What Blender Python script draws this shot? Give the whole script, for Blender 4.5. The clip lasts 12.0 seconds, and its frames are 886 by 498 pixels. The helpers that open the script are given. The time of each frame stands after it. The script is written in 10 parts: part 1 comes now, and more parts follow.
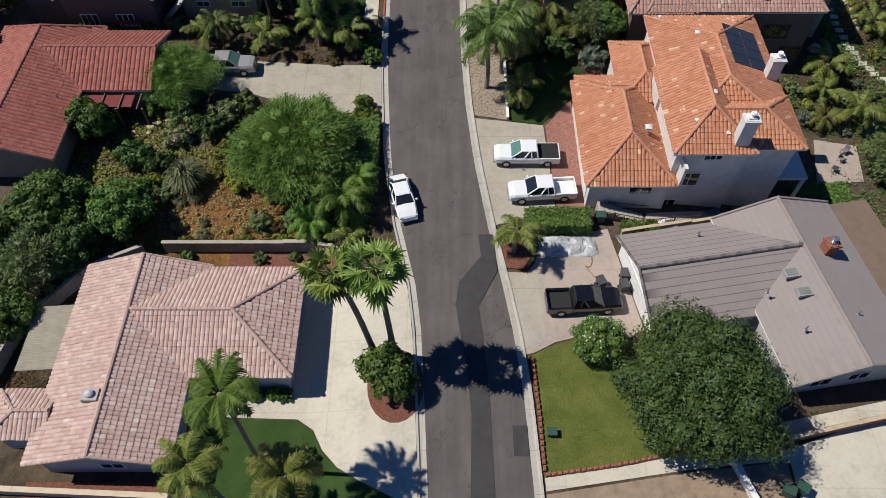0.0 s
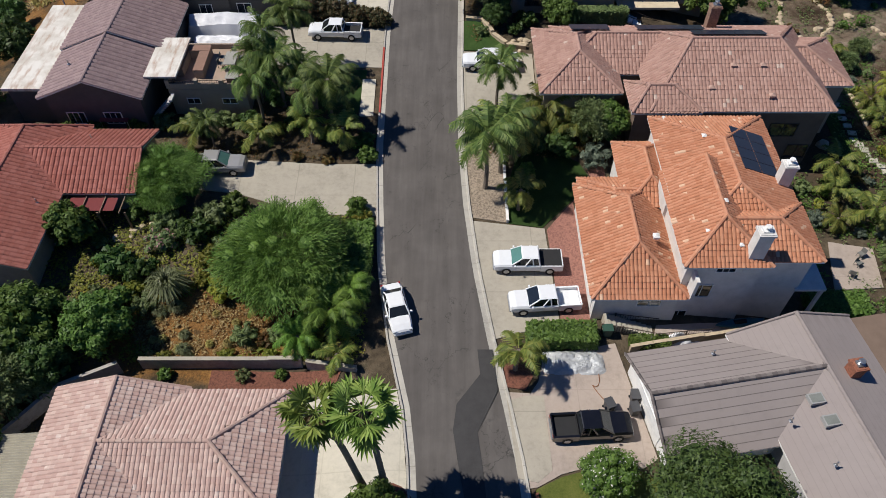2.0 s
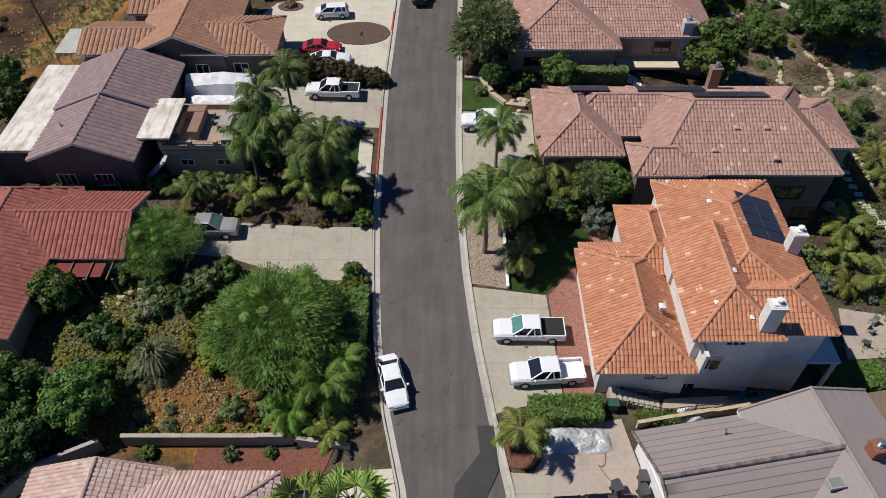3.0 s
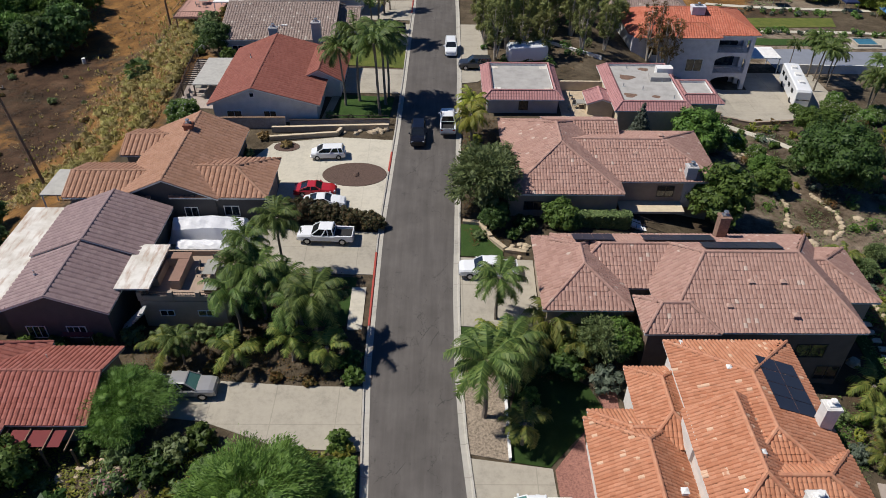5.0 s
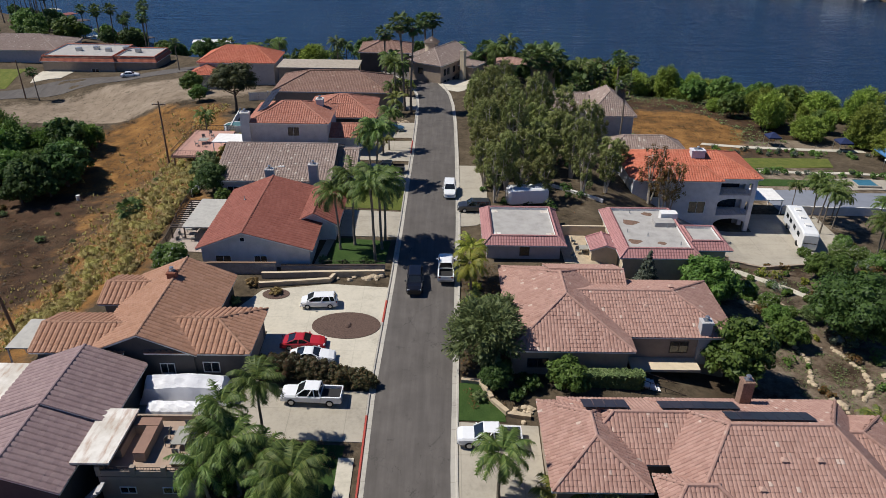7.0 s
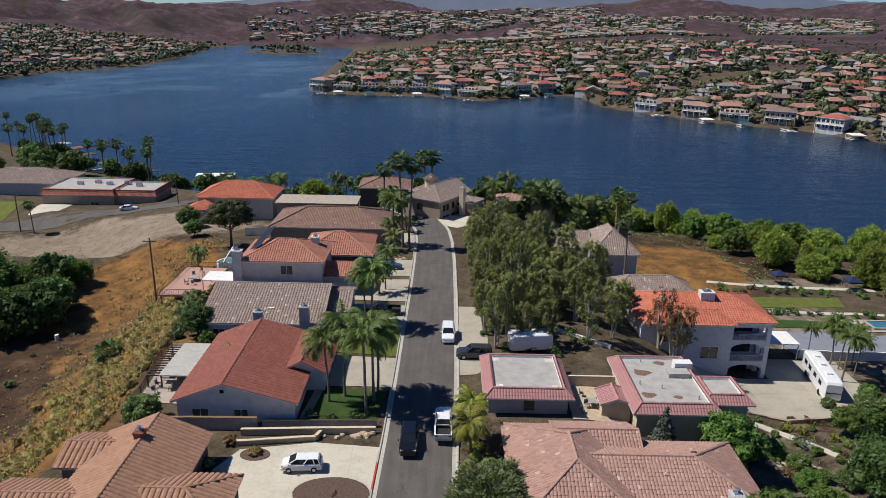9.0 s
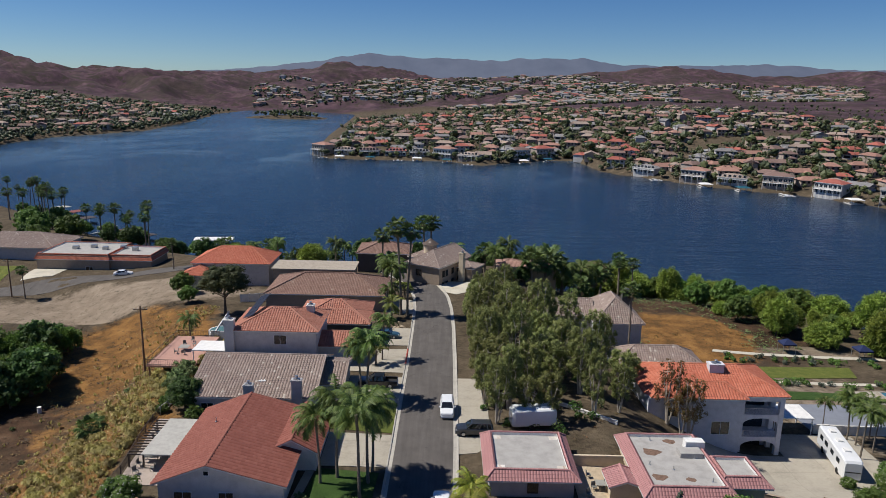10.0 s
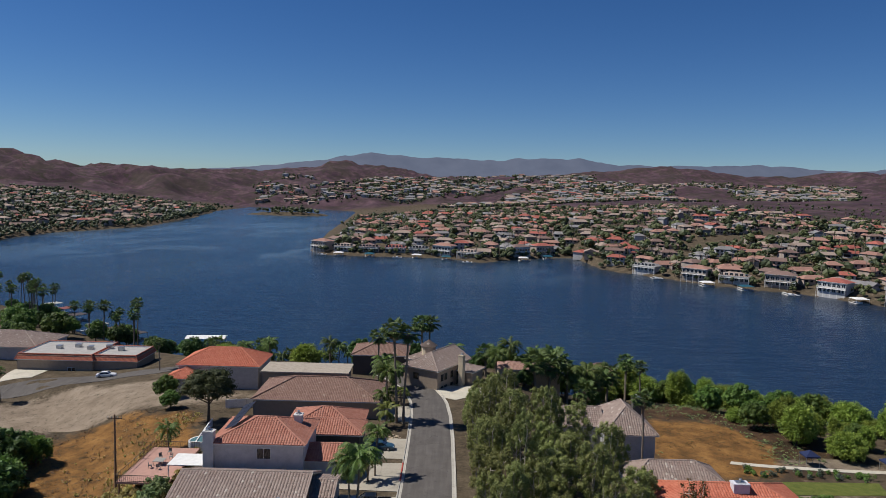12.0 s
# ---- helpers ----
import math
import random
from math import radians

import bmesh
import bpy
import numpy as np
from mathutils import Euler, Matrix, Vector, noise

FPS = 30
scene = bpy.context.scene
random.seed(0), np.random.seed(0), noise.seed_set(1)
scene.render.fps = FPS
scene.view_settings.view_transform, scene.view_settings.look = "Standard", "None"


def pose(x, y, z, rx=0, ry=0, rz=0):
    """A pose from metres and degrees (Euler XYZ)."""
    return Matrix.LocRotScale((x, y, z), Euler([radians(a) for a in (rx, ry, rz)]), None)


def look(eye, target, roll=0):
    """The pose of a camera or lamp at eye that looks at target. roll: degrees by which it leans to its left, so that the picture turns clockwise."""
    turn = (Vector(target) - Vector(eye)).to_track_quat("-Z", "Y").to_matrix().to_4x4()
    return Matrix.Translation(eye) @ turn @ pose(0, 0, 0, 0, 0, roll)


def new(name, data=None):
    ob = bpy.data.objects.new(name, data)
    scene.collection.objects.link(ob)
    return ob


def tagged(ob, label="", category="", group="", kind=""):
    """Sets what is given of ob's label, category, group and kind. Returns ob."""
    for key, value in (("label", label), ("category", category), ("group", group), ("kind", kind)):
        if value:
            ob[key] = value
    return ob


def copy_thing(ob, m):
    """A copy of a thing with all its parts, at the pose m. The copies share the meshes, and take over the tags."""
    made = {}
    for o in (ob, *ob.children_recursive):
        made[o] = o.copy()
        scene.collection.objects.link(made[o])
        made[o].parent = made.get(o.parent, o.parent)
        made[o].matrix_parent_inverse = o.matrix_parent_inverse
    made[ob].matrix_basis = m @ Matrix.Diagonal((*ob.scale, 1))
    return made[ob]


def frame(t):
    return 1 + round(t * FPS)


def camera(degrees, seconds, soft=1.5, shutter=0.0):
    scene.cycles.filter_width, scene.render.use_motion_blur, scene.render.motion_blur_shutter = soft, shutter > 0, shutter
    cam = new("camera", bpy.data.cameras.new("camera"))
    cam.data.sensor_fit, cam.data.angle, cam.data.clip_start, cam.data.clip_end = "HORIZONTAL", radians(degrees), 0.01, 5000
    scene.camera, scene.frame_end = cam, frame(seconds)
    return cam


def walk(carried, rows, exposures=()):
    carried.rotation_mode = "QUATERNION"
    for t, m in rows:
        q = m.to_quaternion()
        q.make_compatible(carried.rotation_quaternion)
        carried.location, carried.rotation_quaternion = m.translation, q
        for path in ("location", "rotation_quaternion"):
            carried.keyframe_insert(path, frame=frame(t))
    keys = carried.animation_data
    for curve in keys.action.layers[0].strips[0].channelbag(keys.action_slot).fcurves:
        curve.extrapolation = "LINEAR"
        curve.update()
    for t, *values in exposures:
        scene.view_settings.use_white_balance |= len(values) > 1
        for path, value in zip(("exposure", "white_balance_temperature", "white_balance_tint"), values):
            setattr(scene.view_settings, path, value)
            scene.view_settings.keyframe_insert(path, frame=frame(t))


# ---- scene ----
cam = camera(64.1, 12.0, soft=0.8)
METRES, EYE, TILT, LEAN, TURN = 36.0, 48.0, -55.4, 0.0, 0.0
ROWS = [
    (0.0, 0.0, 0.0, 0.0, 0.0, 0.0, -0.0),
    (0.5, 0.0022, 0.023, 0.03, 0.01, 0.99, -0.0),
    (1.0, 0.0039, 0.0467, 0.0605, 0.0, 2.12, 0.01),
    (1.5, 0.0053, 0.0699, 0.0917, -0.02, 3.41, 0.02),
    (2.0, 0.0075, 0.0935, 0.1227, -0.01, 4.86, 0.01),
    (2.5, 0.0084, 0.1171, 0.1545, -0.05, 6.51, -0.01),
    (3.0, 0.0097, 0.1416, 0.185, -0.09, 8.35, -0.02),
    (5.0, 0.0155, 0.2379, 0.3185, -0.25, 17.37, -0.29),
    (5.5, 0.0167, 0.2617, 0.3531, -0.26, 19.71, -0.32),
    (6.0, 0.0178, 0.2853, 0.3882, -0.32, 22.1, -0.42),
    (6.5, 0.0183, 0.3095, 0.4231, -0.4, 24.64, -0.51),
    (7.0, 0.0187, 0.3329, 0.4591, -0.49, 27.2, -0.6),
    (9.0, 0.0225, 0.4284, 0.6003, -0.73, 37.42, -0.86),
    (9.5, 0.0237, 0.4523, 0.637, -0.8, 39.98, -0.91),
    (10.0, 0.0253, 0.4755, 0.6739, -0.81, 42.46, -0.92),
    (10.5, 0.0268, 0.5003, 0.7118, -0.83, 44.91, -0.93),
    (11.0, 0.0274, 0.5251, 0.7479, -0.87, 47.24, -0.95),
    (11.5, 0.0273, 0.5508, 0.782, -0.94, 48.97, -1.0),
    (12.0, 0.0266, 0.5763, 0.8161, -1.03, 50.22, -1.06),
]
walk(cam, [(t, pose(0, 0, EYE, TILT, LEAN, TURN) @ pose(METRES * x, METRES * y, METRES * z, 90 + pitch, roll, yaw)) for t, x, y, z, yaw, pitch, roll in ROWS],
     exposures=[(0.0, 0.0), (6.0, 0.02), (9.0, 0.07), (10.5, 0.0), (12.0, -0.08)])

# ---- world and sun ----
SUN_ELEV, SUN_AZ = radians(54.0), radians(277.0)   # azimuth from +y, clockwise
sky_world = bpy.data.worlds.new("sky")
scene.world = sky_world
sky_world.use_nodes = True
_n = sky_world.node_tree.nodes
_sky = _n.new("ShaderNodeTexSky")
_sky.sky_type = "NISHITA"
_sky.sun_disc = False
_sky.sun_elevation = SUN_ELEV
_sky.sun_rotation = SUN_AZ
_sky.altitude = 400
_sky.air_density = 0.8
_sky.dust_density = 0.05
_sky.ozone_density = 3.0
_hs = _n.new("ShaderNodeHueSaturation")
_hs.inputs["Saturation"].default_value = 1.24
_hs.inputs["Hue"].default_value = 0.503
sky_world.node_tree.links.new(_sky.outputs[0], _hs.inputs["Color"])
_tint = _n.new("ShaderNodeMix")
_tint.data_type, _tint.blend_type = "RGBA", "MULTIPLY"
_tint.inputs[0].default_value = 1.0
_tint.inputs[7].default_value = (0.8, 0.96, 1.17, 1)
sky_world.node_tree.links.new(_hs.outputs[0], _tint.inputs[6])
sky_world.node_tree.links.new(_tint.outputs[2], _n["Background"].inputs[0])
_n["Background"].inputs[1].default_value = 0.062
_sd = bpy.data.lights.new("sun", "SUN")
_sd.energy, _sd.angle, _sd.color = 5.0, radians(0.53), (1.0, 0.955, 0.88)
sun = new("sun", _sd)
_dir = Vector((math.sin(SUN_AZ) * math.cos(SUN_ELEV), math.cos(SUN_AZ) * math.cos(SUN_ELEV), math.sin(SUN_ELEV)))
sun.matrix_world = look(_dir * 300, (0, 0, 0))

# ---- materials ----
MATS = {}


class Nodes:
    """A small node-graph writer for one material."""

    def __init__(self, name):
        self.mat = bpy.data.materials.new(name)
        self.mat.use_nodes = True
        self.t = self.mat.node_tree
        self.bsdf = self.t.nodes["Principled BSDF"]

    def n(self, kind, **inputs):
        node = self.t.nodes.new("ShaderNode" + kind)
        for k, v in inputs.items():
            self.put(node, k, v)
        return node

    def put(self, node, key, v):
        sock = node.inputs[int(key[1:])] if key[0] == "i" and key[1:].isdigit() else node.inputs[key.replace("_", " ")]
        if isinstance(v, bpy.types.NodeSocket):
            self.t.links.new(v, sock)
        else:
            sock.default_value = v

    def math(self, op, a, b=0.0, c=None):
        node = self.t.nodes.new("ShaderNodeMath")
        node.operation = op
        self.put(node, "i0", a)
        self.put(node, "i1", b)
        if c is not None:
            self.put(node, "i2", c)
        return node.outputs[0]

    def mix(self, f, a, b, mode="MIX"):
        node = self.t.nodes.new("ShaderNodeMix")
        node.data_type = "RGBA"
        node.blend_type = mode
        self.put(node, "i0", f)
        for k, v in (("i6", a), ("i7", b)):
            self.put(node, k, (*v, 1) if isinstance(v, tuple) and len(v) == 3 else v)
        return node.outputs[2]

    def ramp(self, f, stops):
        node = self.t.nodes.new("ShaderNodeValToRGB")
        while len(node.color_ramp.elements) < len(stops):
            node.color_ramp.elements.new(0.5)
        for e, (p, c) in zip(node.color_ramp.elements, stops):
            e.position = p
            e.color = (*c, 1) if isinstance(c, tuple) else (c, c, c, 1)
        self.put(node, "i0", f)
        return node.outputs[0]

    def noise(self, scale, detail=4.0, vec=None, rough=0.6):
        node = self.n("TexNoise", Scale=scale, Detail=detail, Roughness=rough)
        self.t.links.new(vec if vec is not None else self.pos(), node.inputs["Vector"])
        return node.outputs[0]

    def pos(self):
        return self.t.nodes.new("ShaderNodeNewGeometry").outputs["Position"]

    def obj(self):
        return self.t.nodes.new("ShaderNodeTexCoord").outputs["Object"]

    def uv(self):
        return self.t.nodes.new("ShaderNodeTexCoord").outputs["UV"]

    def sep(self, vec):
        node = self.t.nodes.new("ShaderNodeSeparateXYZ")
        self.t.links.new(vec, node.inputs[0])
        return node.outputs

    def comb(self, x, y, z=0.0):
        node = self.t.nodes.new("ShaderNodeCombineXYZ")
        for i, v in enumerate((x, y, z)):
            self.put(node, f"i{i}", v)
        return node.outputs[0]

    def bump(self, height, strength=0.5, dist=0.02):
        node = self.n("Bump", Strength=strength, Distance=dist, Height=height)
        self.t.links.new(node.outputs[0], self.bsdf.inputs["Normal"])

    def set(self, **k):
        for key, v in k.items():
            if isinstance(v, tuple) and len(v) == 3:
                v = (*v, 1)
            self.put(self.bsdf, key, v)
        return self.mat


def rgb255(r, g, b):
    """sRGB bytes to linear."""
    return tuple(((c / 255) / 12.92 if c / 255 <= 0.04045 else ((c / 255 + 0.055) / 1.055) ** 2.4) for c in (r, g, b))


def mat_plain(name, col, rough=0.7, metal=0.0, vary=0.12, scale=1.2, spec=0.4, bump=0.0):
    """Paint, stucco and plastic: a base colour with soft stains and fine grain."""
    if name in MATS:
        return MATS[name]
    g = Nodes(name)
    stain = g.noise(scale, 5)
    fine = g.noise(scale * 14, 3)
    f = g.math("ADD", g.math("MULTIPLY", stain, 0.65), g.math("MULTIPLY", fine, 0.35))
    lo = tuple(c * (1 - vary * 1.6) for c in col)
    hi = tuple(min(1, c * (1 + vary)) for c in col)
    c = g.ramp(f, [(0.3, lo), (0.52, col), (0.72, hi)])
    if bump:
        g.bump(fine, 0.5, bump)
    g.set(Base_Color=c, Roughness=rough, Metallic=metal, Specular_IOR_Level=spec)
    MATS[name] = g.mat
    return g.mat


def mat_tile(name, cols, pu=0.3, pv=0.38, depth=0.05, dirt=0.25, patch=None, barrel=True, groove=0.55, course=1.0, rand=0.5):
    """Roof tiles laid in courses: u along the eave, v up the slope, in metres."""
    if name in MATS:
        return MATS[name]
    g = Nodes(name)
    u, v, _ = g.sep(g.uv())
    row = g.math("FLOOR", g.math("DIVIDE", v, pv))
    shift = g.math("MULTIPLY", g.math("MODULO", row, 2.0), 0.5 if not barrel else 0.0)
    uu = g.math("ADD", g.math("DIVIDE", u, pu), shift)
    cell = g.comb(g.math("FLOOR", uu), row)
    wn = g.t.nodes.new("ShaderNodeTexWhiteNoise")
    wn.noise_dimensions = "2D"
    g.t.links.new(cell, wn.inputs["Vector"])
    fu = g.math("FRACT", uu)
    fv = g.math("FRACT", g.math("DIVIDE", v, pv))
    if barrel:
        prof = g.math("SINE", g.math("MULTIPLY", fu, math.pi))
    else:
        prof = g.math("SUBTRACT", 1.0, g.math("POWER", g.math("ABSOLUTE", g.math("SUBTRACT", g.math("MULTIPLY", fu, 2.0), 1.0)), 10.0))
    lift = g.math("SUBTRACT", 1.0, fv)
    h = g.math("ADD", g.math("MULTIPLY", prof, 0.8), g.math("MULTIPLY", lift, 0.5 * course))
    big = g.noise(0.35, 4)
    n = len(cols)
    tone = g.math("ADD", g.math("MULTIPLY", wn.outputs[0], rand), g.math("ADD", g.math("MULTIPLY", big, 0.8 - 0.6 * rand), 0.12 - 0.1 * rand))
    c = g.ramp(tone, [(0.12 + 0.76 * i / max(1, n - 1), col) for i, col in enumerate(cols)])
    # joints lie in the grooves between tiles; their shade is put into the colour
    gap = g.math("MULTIPLY", g.ramp(fv, [(0.0, 1.0 - course), (0.1, 1.0), (0.93, 1.0), (1.0, 1.0 - 0.45 * course)]),
                 g.ramp(prof, [(0.0, 0.0), (0.42, 1.0)]))
    dark = tuple(x * (1 - groove) for x in cols[0])
    c = g.mix(gap, dark, c)
    st = g.noise(1.4, 6)
    c = g.mix(g.math("MULTIPLY", g.ramp(st, [(0.5, 0.0), (0.75, 1.0)]), dirt), c, tuple(x * 0.55 for x in cols[-1]))
    if patch:
        vor = g.n("TexVoronoi", Scale=0.42)
        g.t.links.new(g.pos(), vor.inputs["Vector"])
        c = g.mix(g.math("MULTIPLY", g.ramp(vor.outputs["Distance"], [(0.12, 1.0), (0.17, 0.0)]), 0.6), c, patch)
    g.bump(h, 0.9, depth)
    g.set(Base_Color=c, Roughness=0.85, Specular_IOR_Level=0.25)
    MATS[name] = g.mat
    return g.mat


def mat_leaf(name, cols, rough=0.55, var=0.5, trans=0.36):
    """Foliage: each leaf cluster takes its own tone, each plant its own cast."""
    if name in MATS:
        return MATS[name]
    g = Nodes(name)
    geo = g.t.nodes.new("ShaderNodeNewGeometry")
    info = g.t.nodes.new("ShaderNodeObjectInfo")
    big = g.noise(0.7, 3)
    f = g.math("ADD", g.math("MULTIPLY", geo.outputs["Random Per Island"], 0.6), g.math("MULTIPLY", big, 0.4))
    n = len(cols)
    c = g.ramp(f, [(0.15 + 0.7 * i / max(1, n - 1), col) for i, col in enumerate(cols)])
    hsv = g.n("HueSaturation", Saturation=1.0, Value=g.math("ADD", 1 - var / 2, g.math("MULTIPLY", info.outputs["Random"], var)),
              Hue=g.math("ADD", 0.485, g.math("MULTIPLY", info.outputs["Random"], 0.03)), Color=c)
    g.set(Base_Color=hsv.outputs[0], Roughness=rough, Specular_IOR_Level=0.3)
    if trans:
        tr = g.n("BsdfTranslucent", Color=hsv.outputs[0])
        ms = g.n("MixShader", i0=trans)
        g.t.links.new(g.bsdf.outputs[0], ms.inputs[1])
        g.t.links.new(tr.outputs[0], ms.inputs[2])
        g.t.links.new(ms.outputs[0], g.t.nodes["Material Output"].inputs["Surface"])
    MATS[name] = g.mat
    return g.mat


# ---- geometry writers ----
class Geo:
    """Collects vertices and faces for one mesh."""

    def __init__(self):
        self.v, self.f, self.uv, self.mi = [], [], [], []

    def face(self, pts, uv=None, m=0):
        b = len(self.v)
        self.v.extend([tuple(p) for p in pts])
        self.f.append(tuple(range(b, b + len(pts))))
        self.uv.append(uv)
        self.mi.append(m)

    def add(self, verts, faces, m=0):
        b = len(self.v)
        self.v.extend([tuple(p) for p in verts])
        for fc in faces:
            self.f.append(tuple(b + i for i in fc))
            self.uv.append(None)
            self.mi.append(m)

    def box(self, x0, x1, y0, y1, z0, z1, m=0):
        self.add([(x, y, z) for z in (z0, z1) for x, y in ((x0, y0), (x1, y0), (x1, y1), (x0, y1))],
                 [(3, 2, 1, 0), (4, 5, 6, 7), (0, 1, 5, 4), (1, 2, 6, 5), (2, 3, 7, 6), (3, 0, 4, 7)], m)

    def bar(self, a, b, w, h, m=0):
        """A square bar from a to b, w wide and h high."""
        a, b = Vector(a), Vector(b)
        d = (b - a).normalized()
        s = d.cross(Vector((0, 0, 1)))
        s = Vector((1, 0, 0)) if s.length < 1e-3 else s.normalized()
        up = s.cross(d)
        s, up = s * w / 2, up * h / 2
        vs = [p + i * s + j * up for p in (a, b) for i, j in ((-1, -1), (1, -1), (1, 1), (-1, 1))]
        self.add(vs, [(3, 2, 1, 0), (4, 5, 6, 7), (0, 1, 5, 4), (1, 2, 6, 5), (2, 3, 7, 6), (3, 0, 4, 7)], m)

    def tube(self, pts, radii, n=6, m=0, cap=True):
        rings = []
        pts = [Vector(p) for p in pts]
        for i, p in enumerate(pts):
            d = (pts[min(i + 1, len(pts) - 1)] - pts[max(i - 1, 0)]).normalized()
            s = d.cross(Vector((0.3, 1, 0.1))).normalized()
            t = s.cross(d)
            rings.append([p + radii[i] * (math.cos(a) * s + math.sin(a) * t) for a in (2 * math.pi * k / n for k in range(n))])
        vs = [q for r in rings for q in r]
        fs = [(i * n + k, i * n + (k + 1) % n, (i + 1) * n + (k + 1) % n, (i + 1) * n + k) for i in range(len(pts) - 1) for k in range(n)]
        if cap:
            fs += [tuple(range(n))[::-1], tuple((len(pts) - 1) * n + k for k in range(n))]
        self.add(vs, fs, m)

    def prism(self, poly, z0, z1, m=0):
        n = len(poly)
        self.add([(x, y, z) for z in (z0, z1) for x, y in poly],
                 [tuple(range(n))[::-1], tuple(range(n, 2 * n))] + [(i, (i + 1) % n, n + (i + 1) % n, n + i) for i in range(n)], m)

    def mesh(self, name, mats, smooth=False):
        me = bpy.data.meshes.new(name)
        me.from_pydata(self.v, [], self.f)
        for mt in (mats if isinstance(mats, (list, tuple)) else [mats]):
            me.materials.append(mt)
        if any(self.mi):
            me.polygons.foreach_set("material_index", self.mi)
        if any(u is not None for u in self.uv):
            lay = me.uv_layers.new(name="UVMap")
            flat = []
            for fc, u in zip(self.f, self.uv):
                for k in range(len(fc)):
                    flat.extend(u[k] if u is not None else (0.0, 0.0))
            lay.data.foreach_set("uv", flat)
        if smooth:
            me.polygons.foreach_set("use_smooth", [True] * len(self.f))
        me.update()
        return me


def part(name, geo, material, parent=None, label="", smooth=False):
    """Links a Geo as ONE mesh object under a thing or under a part."""
    ob = new(name, geo.mesh(name, material, smooth))
    ob.parent = parent
    if label:
        tagged(ob, label)
    return ob


def thing(name, label, category, at=(0, 0, 0), rot=0.0, group="", kind=""):
    ob = new(name)
    ob.matrix_basis = pose(*at, 0, 0, rot)
    return tagged(ob, label, category, group, kind)


def interp(x, xs, ys):
    return float(np.interp(x, xs, ys))


def smooth01(a, b, x):
    t = min(1.0, max(0.0, (x - a) / (b - a)))
    return t * t * (3 - 2 * t)

# ---- the lie of the land ----
WATER = -17.0
RD_Y = [-60, 13, 21, 26, 30, 36, 43, 50, 57, 67, 75, 85, 95, 110, 140, 160, 175, 185, 195, 203, 210, 216]
RD_L = [-0.9, -1.0, -1.4, -1.7, -2.2, -3.6, -4.7, -5.2, -5.6, -5.6, -5.6, -5.2, -4.8, -4.5, -4.3, -4.4, -4.6, -5.2, -7.0, -10.5, -15, -21]
RD_R = [6.2, 6.2, 5.9, 5.4, 4.8, 3.8, 2.8, 2.15, 1.8, 1.75, 1.95, 2.15, 2.4, 2.7, 2.9, 2.9, 2.6, 1.9, 0.2, -2.6, -6.5, -12]


def road_l(y):
    return interp(y, RD_Y, RD_L)


def road_r(y):
    return interp(y, RD_Y, RD_R)


def zr(y):
    return interp(y, [-60, 0, 20, 35, 54, 65, 80, 95, 110, 125, 140, 160, 180, 200, 230],
                  [-1.0, -0.9, -0.8, -0.7, 0.1, 1.1, 2.4, 3.6, 4.1, 3.9, 3.2, 2.0, 0.8, 0.0, -1.5])


def shore_near(x):
    return interp(x, [-500, -240, -175, -140, -95, -60, 35, 68, 95, 125, 200, 300, 500, 1500], [470, 402, 354, 318, 288, 266, 262, 258, 252, 228, 190, 150, 80, -100])


def shore_far(x):
    return interp(x, [-126, -109, -73, -13, 31, 57, 90, 120, 128, 155, 182, 212, 239, 258, 400, 700, 1500],
                  [690, 666, 660, 660, 630, 649, 676, 690, 596, 562, 522, 501, 482, 443, 330, 200, 0])


def land_far(x, y):
    """Metres inland from the far shore; negative on the lake."""
    west = interp(y, [600, 690, 957, 1300, 1606, 1700, 2000], [-126, -126, -152, -175, -198, -300, -900])
    right = min(y - shore_far(x), x - west)
    left = interp(y, [300, 500, 722, 827, 952, 1124, 1517, 1675], [-560, -470, -433, -436, -394, -403, -471, -456]) - x
    if y < 330:
        left = -200
    spit = 55 - math.hypot((x + 300) / 1.5, (y - 1385) * 1.3)
    return max(right, left, y - 1700, spit)


def bumps(x, y, rows):
    return sum(h * math.exp(-((x - a) / sx) ** 2 - ((y - b) / sy) ** 2) for a, b, h, sx, sy in rows)


HILLS = [(-1290, 2050, 46, 200, 240), (-1010, 2050, 14, 130, 240), (-880, 2100, 20, 80, 200), (-760, 2050, 32, 90, 220), (-1600, 2100, 50, 300, 300),
         (-400, 2650, 42, 170, 240), (-250, 2700, 24, 150, 240), (-560, 2750, 12, 150, 240),
         (700, 2900, 46, 240, 330), (960, 2950, 42, 200, 330), (1250, 2900, 20, 220, 330), (1560, 2700, 50, 230, 330), (1900, 2700, 40, 300, 330),
         (300, 2500, 8, 400, 300), (1450, 1700, 14, 260, 280)]


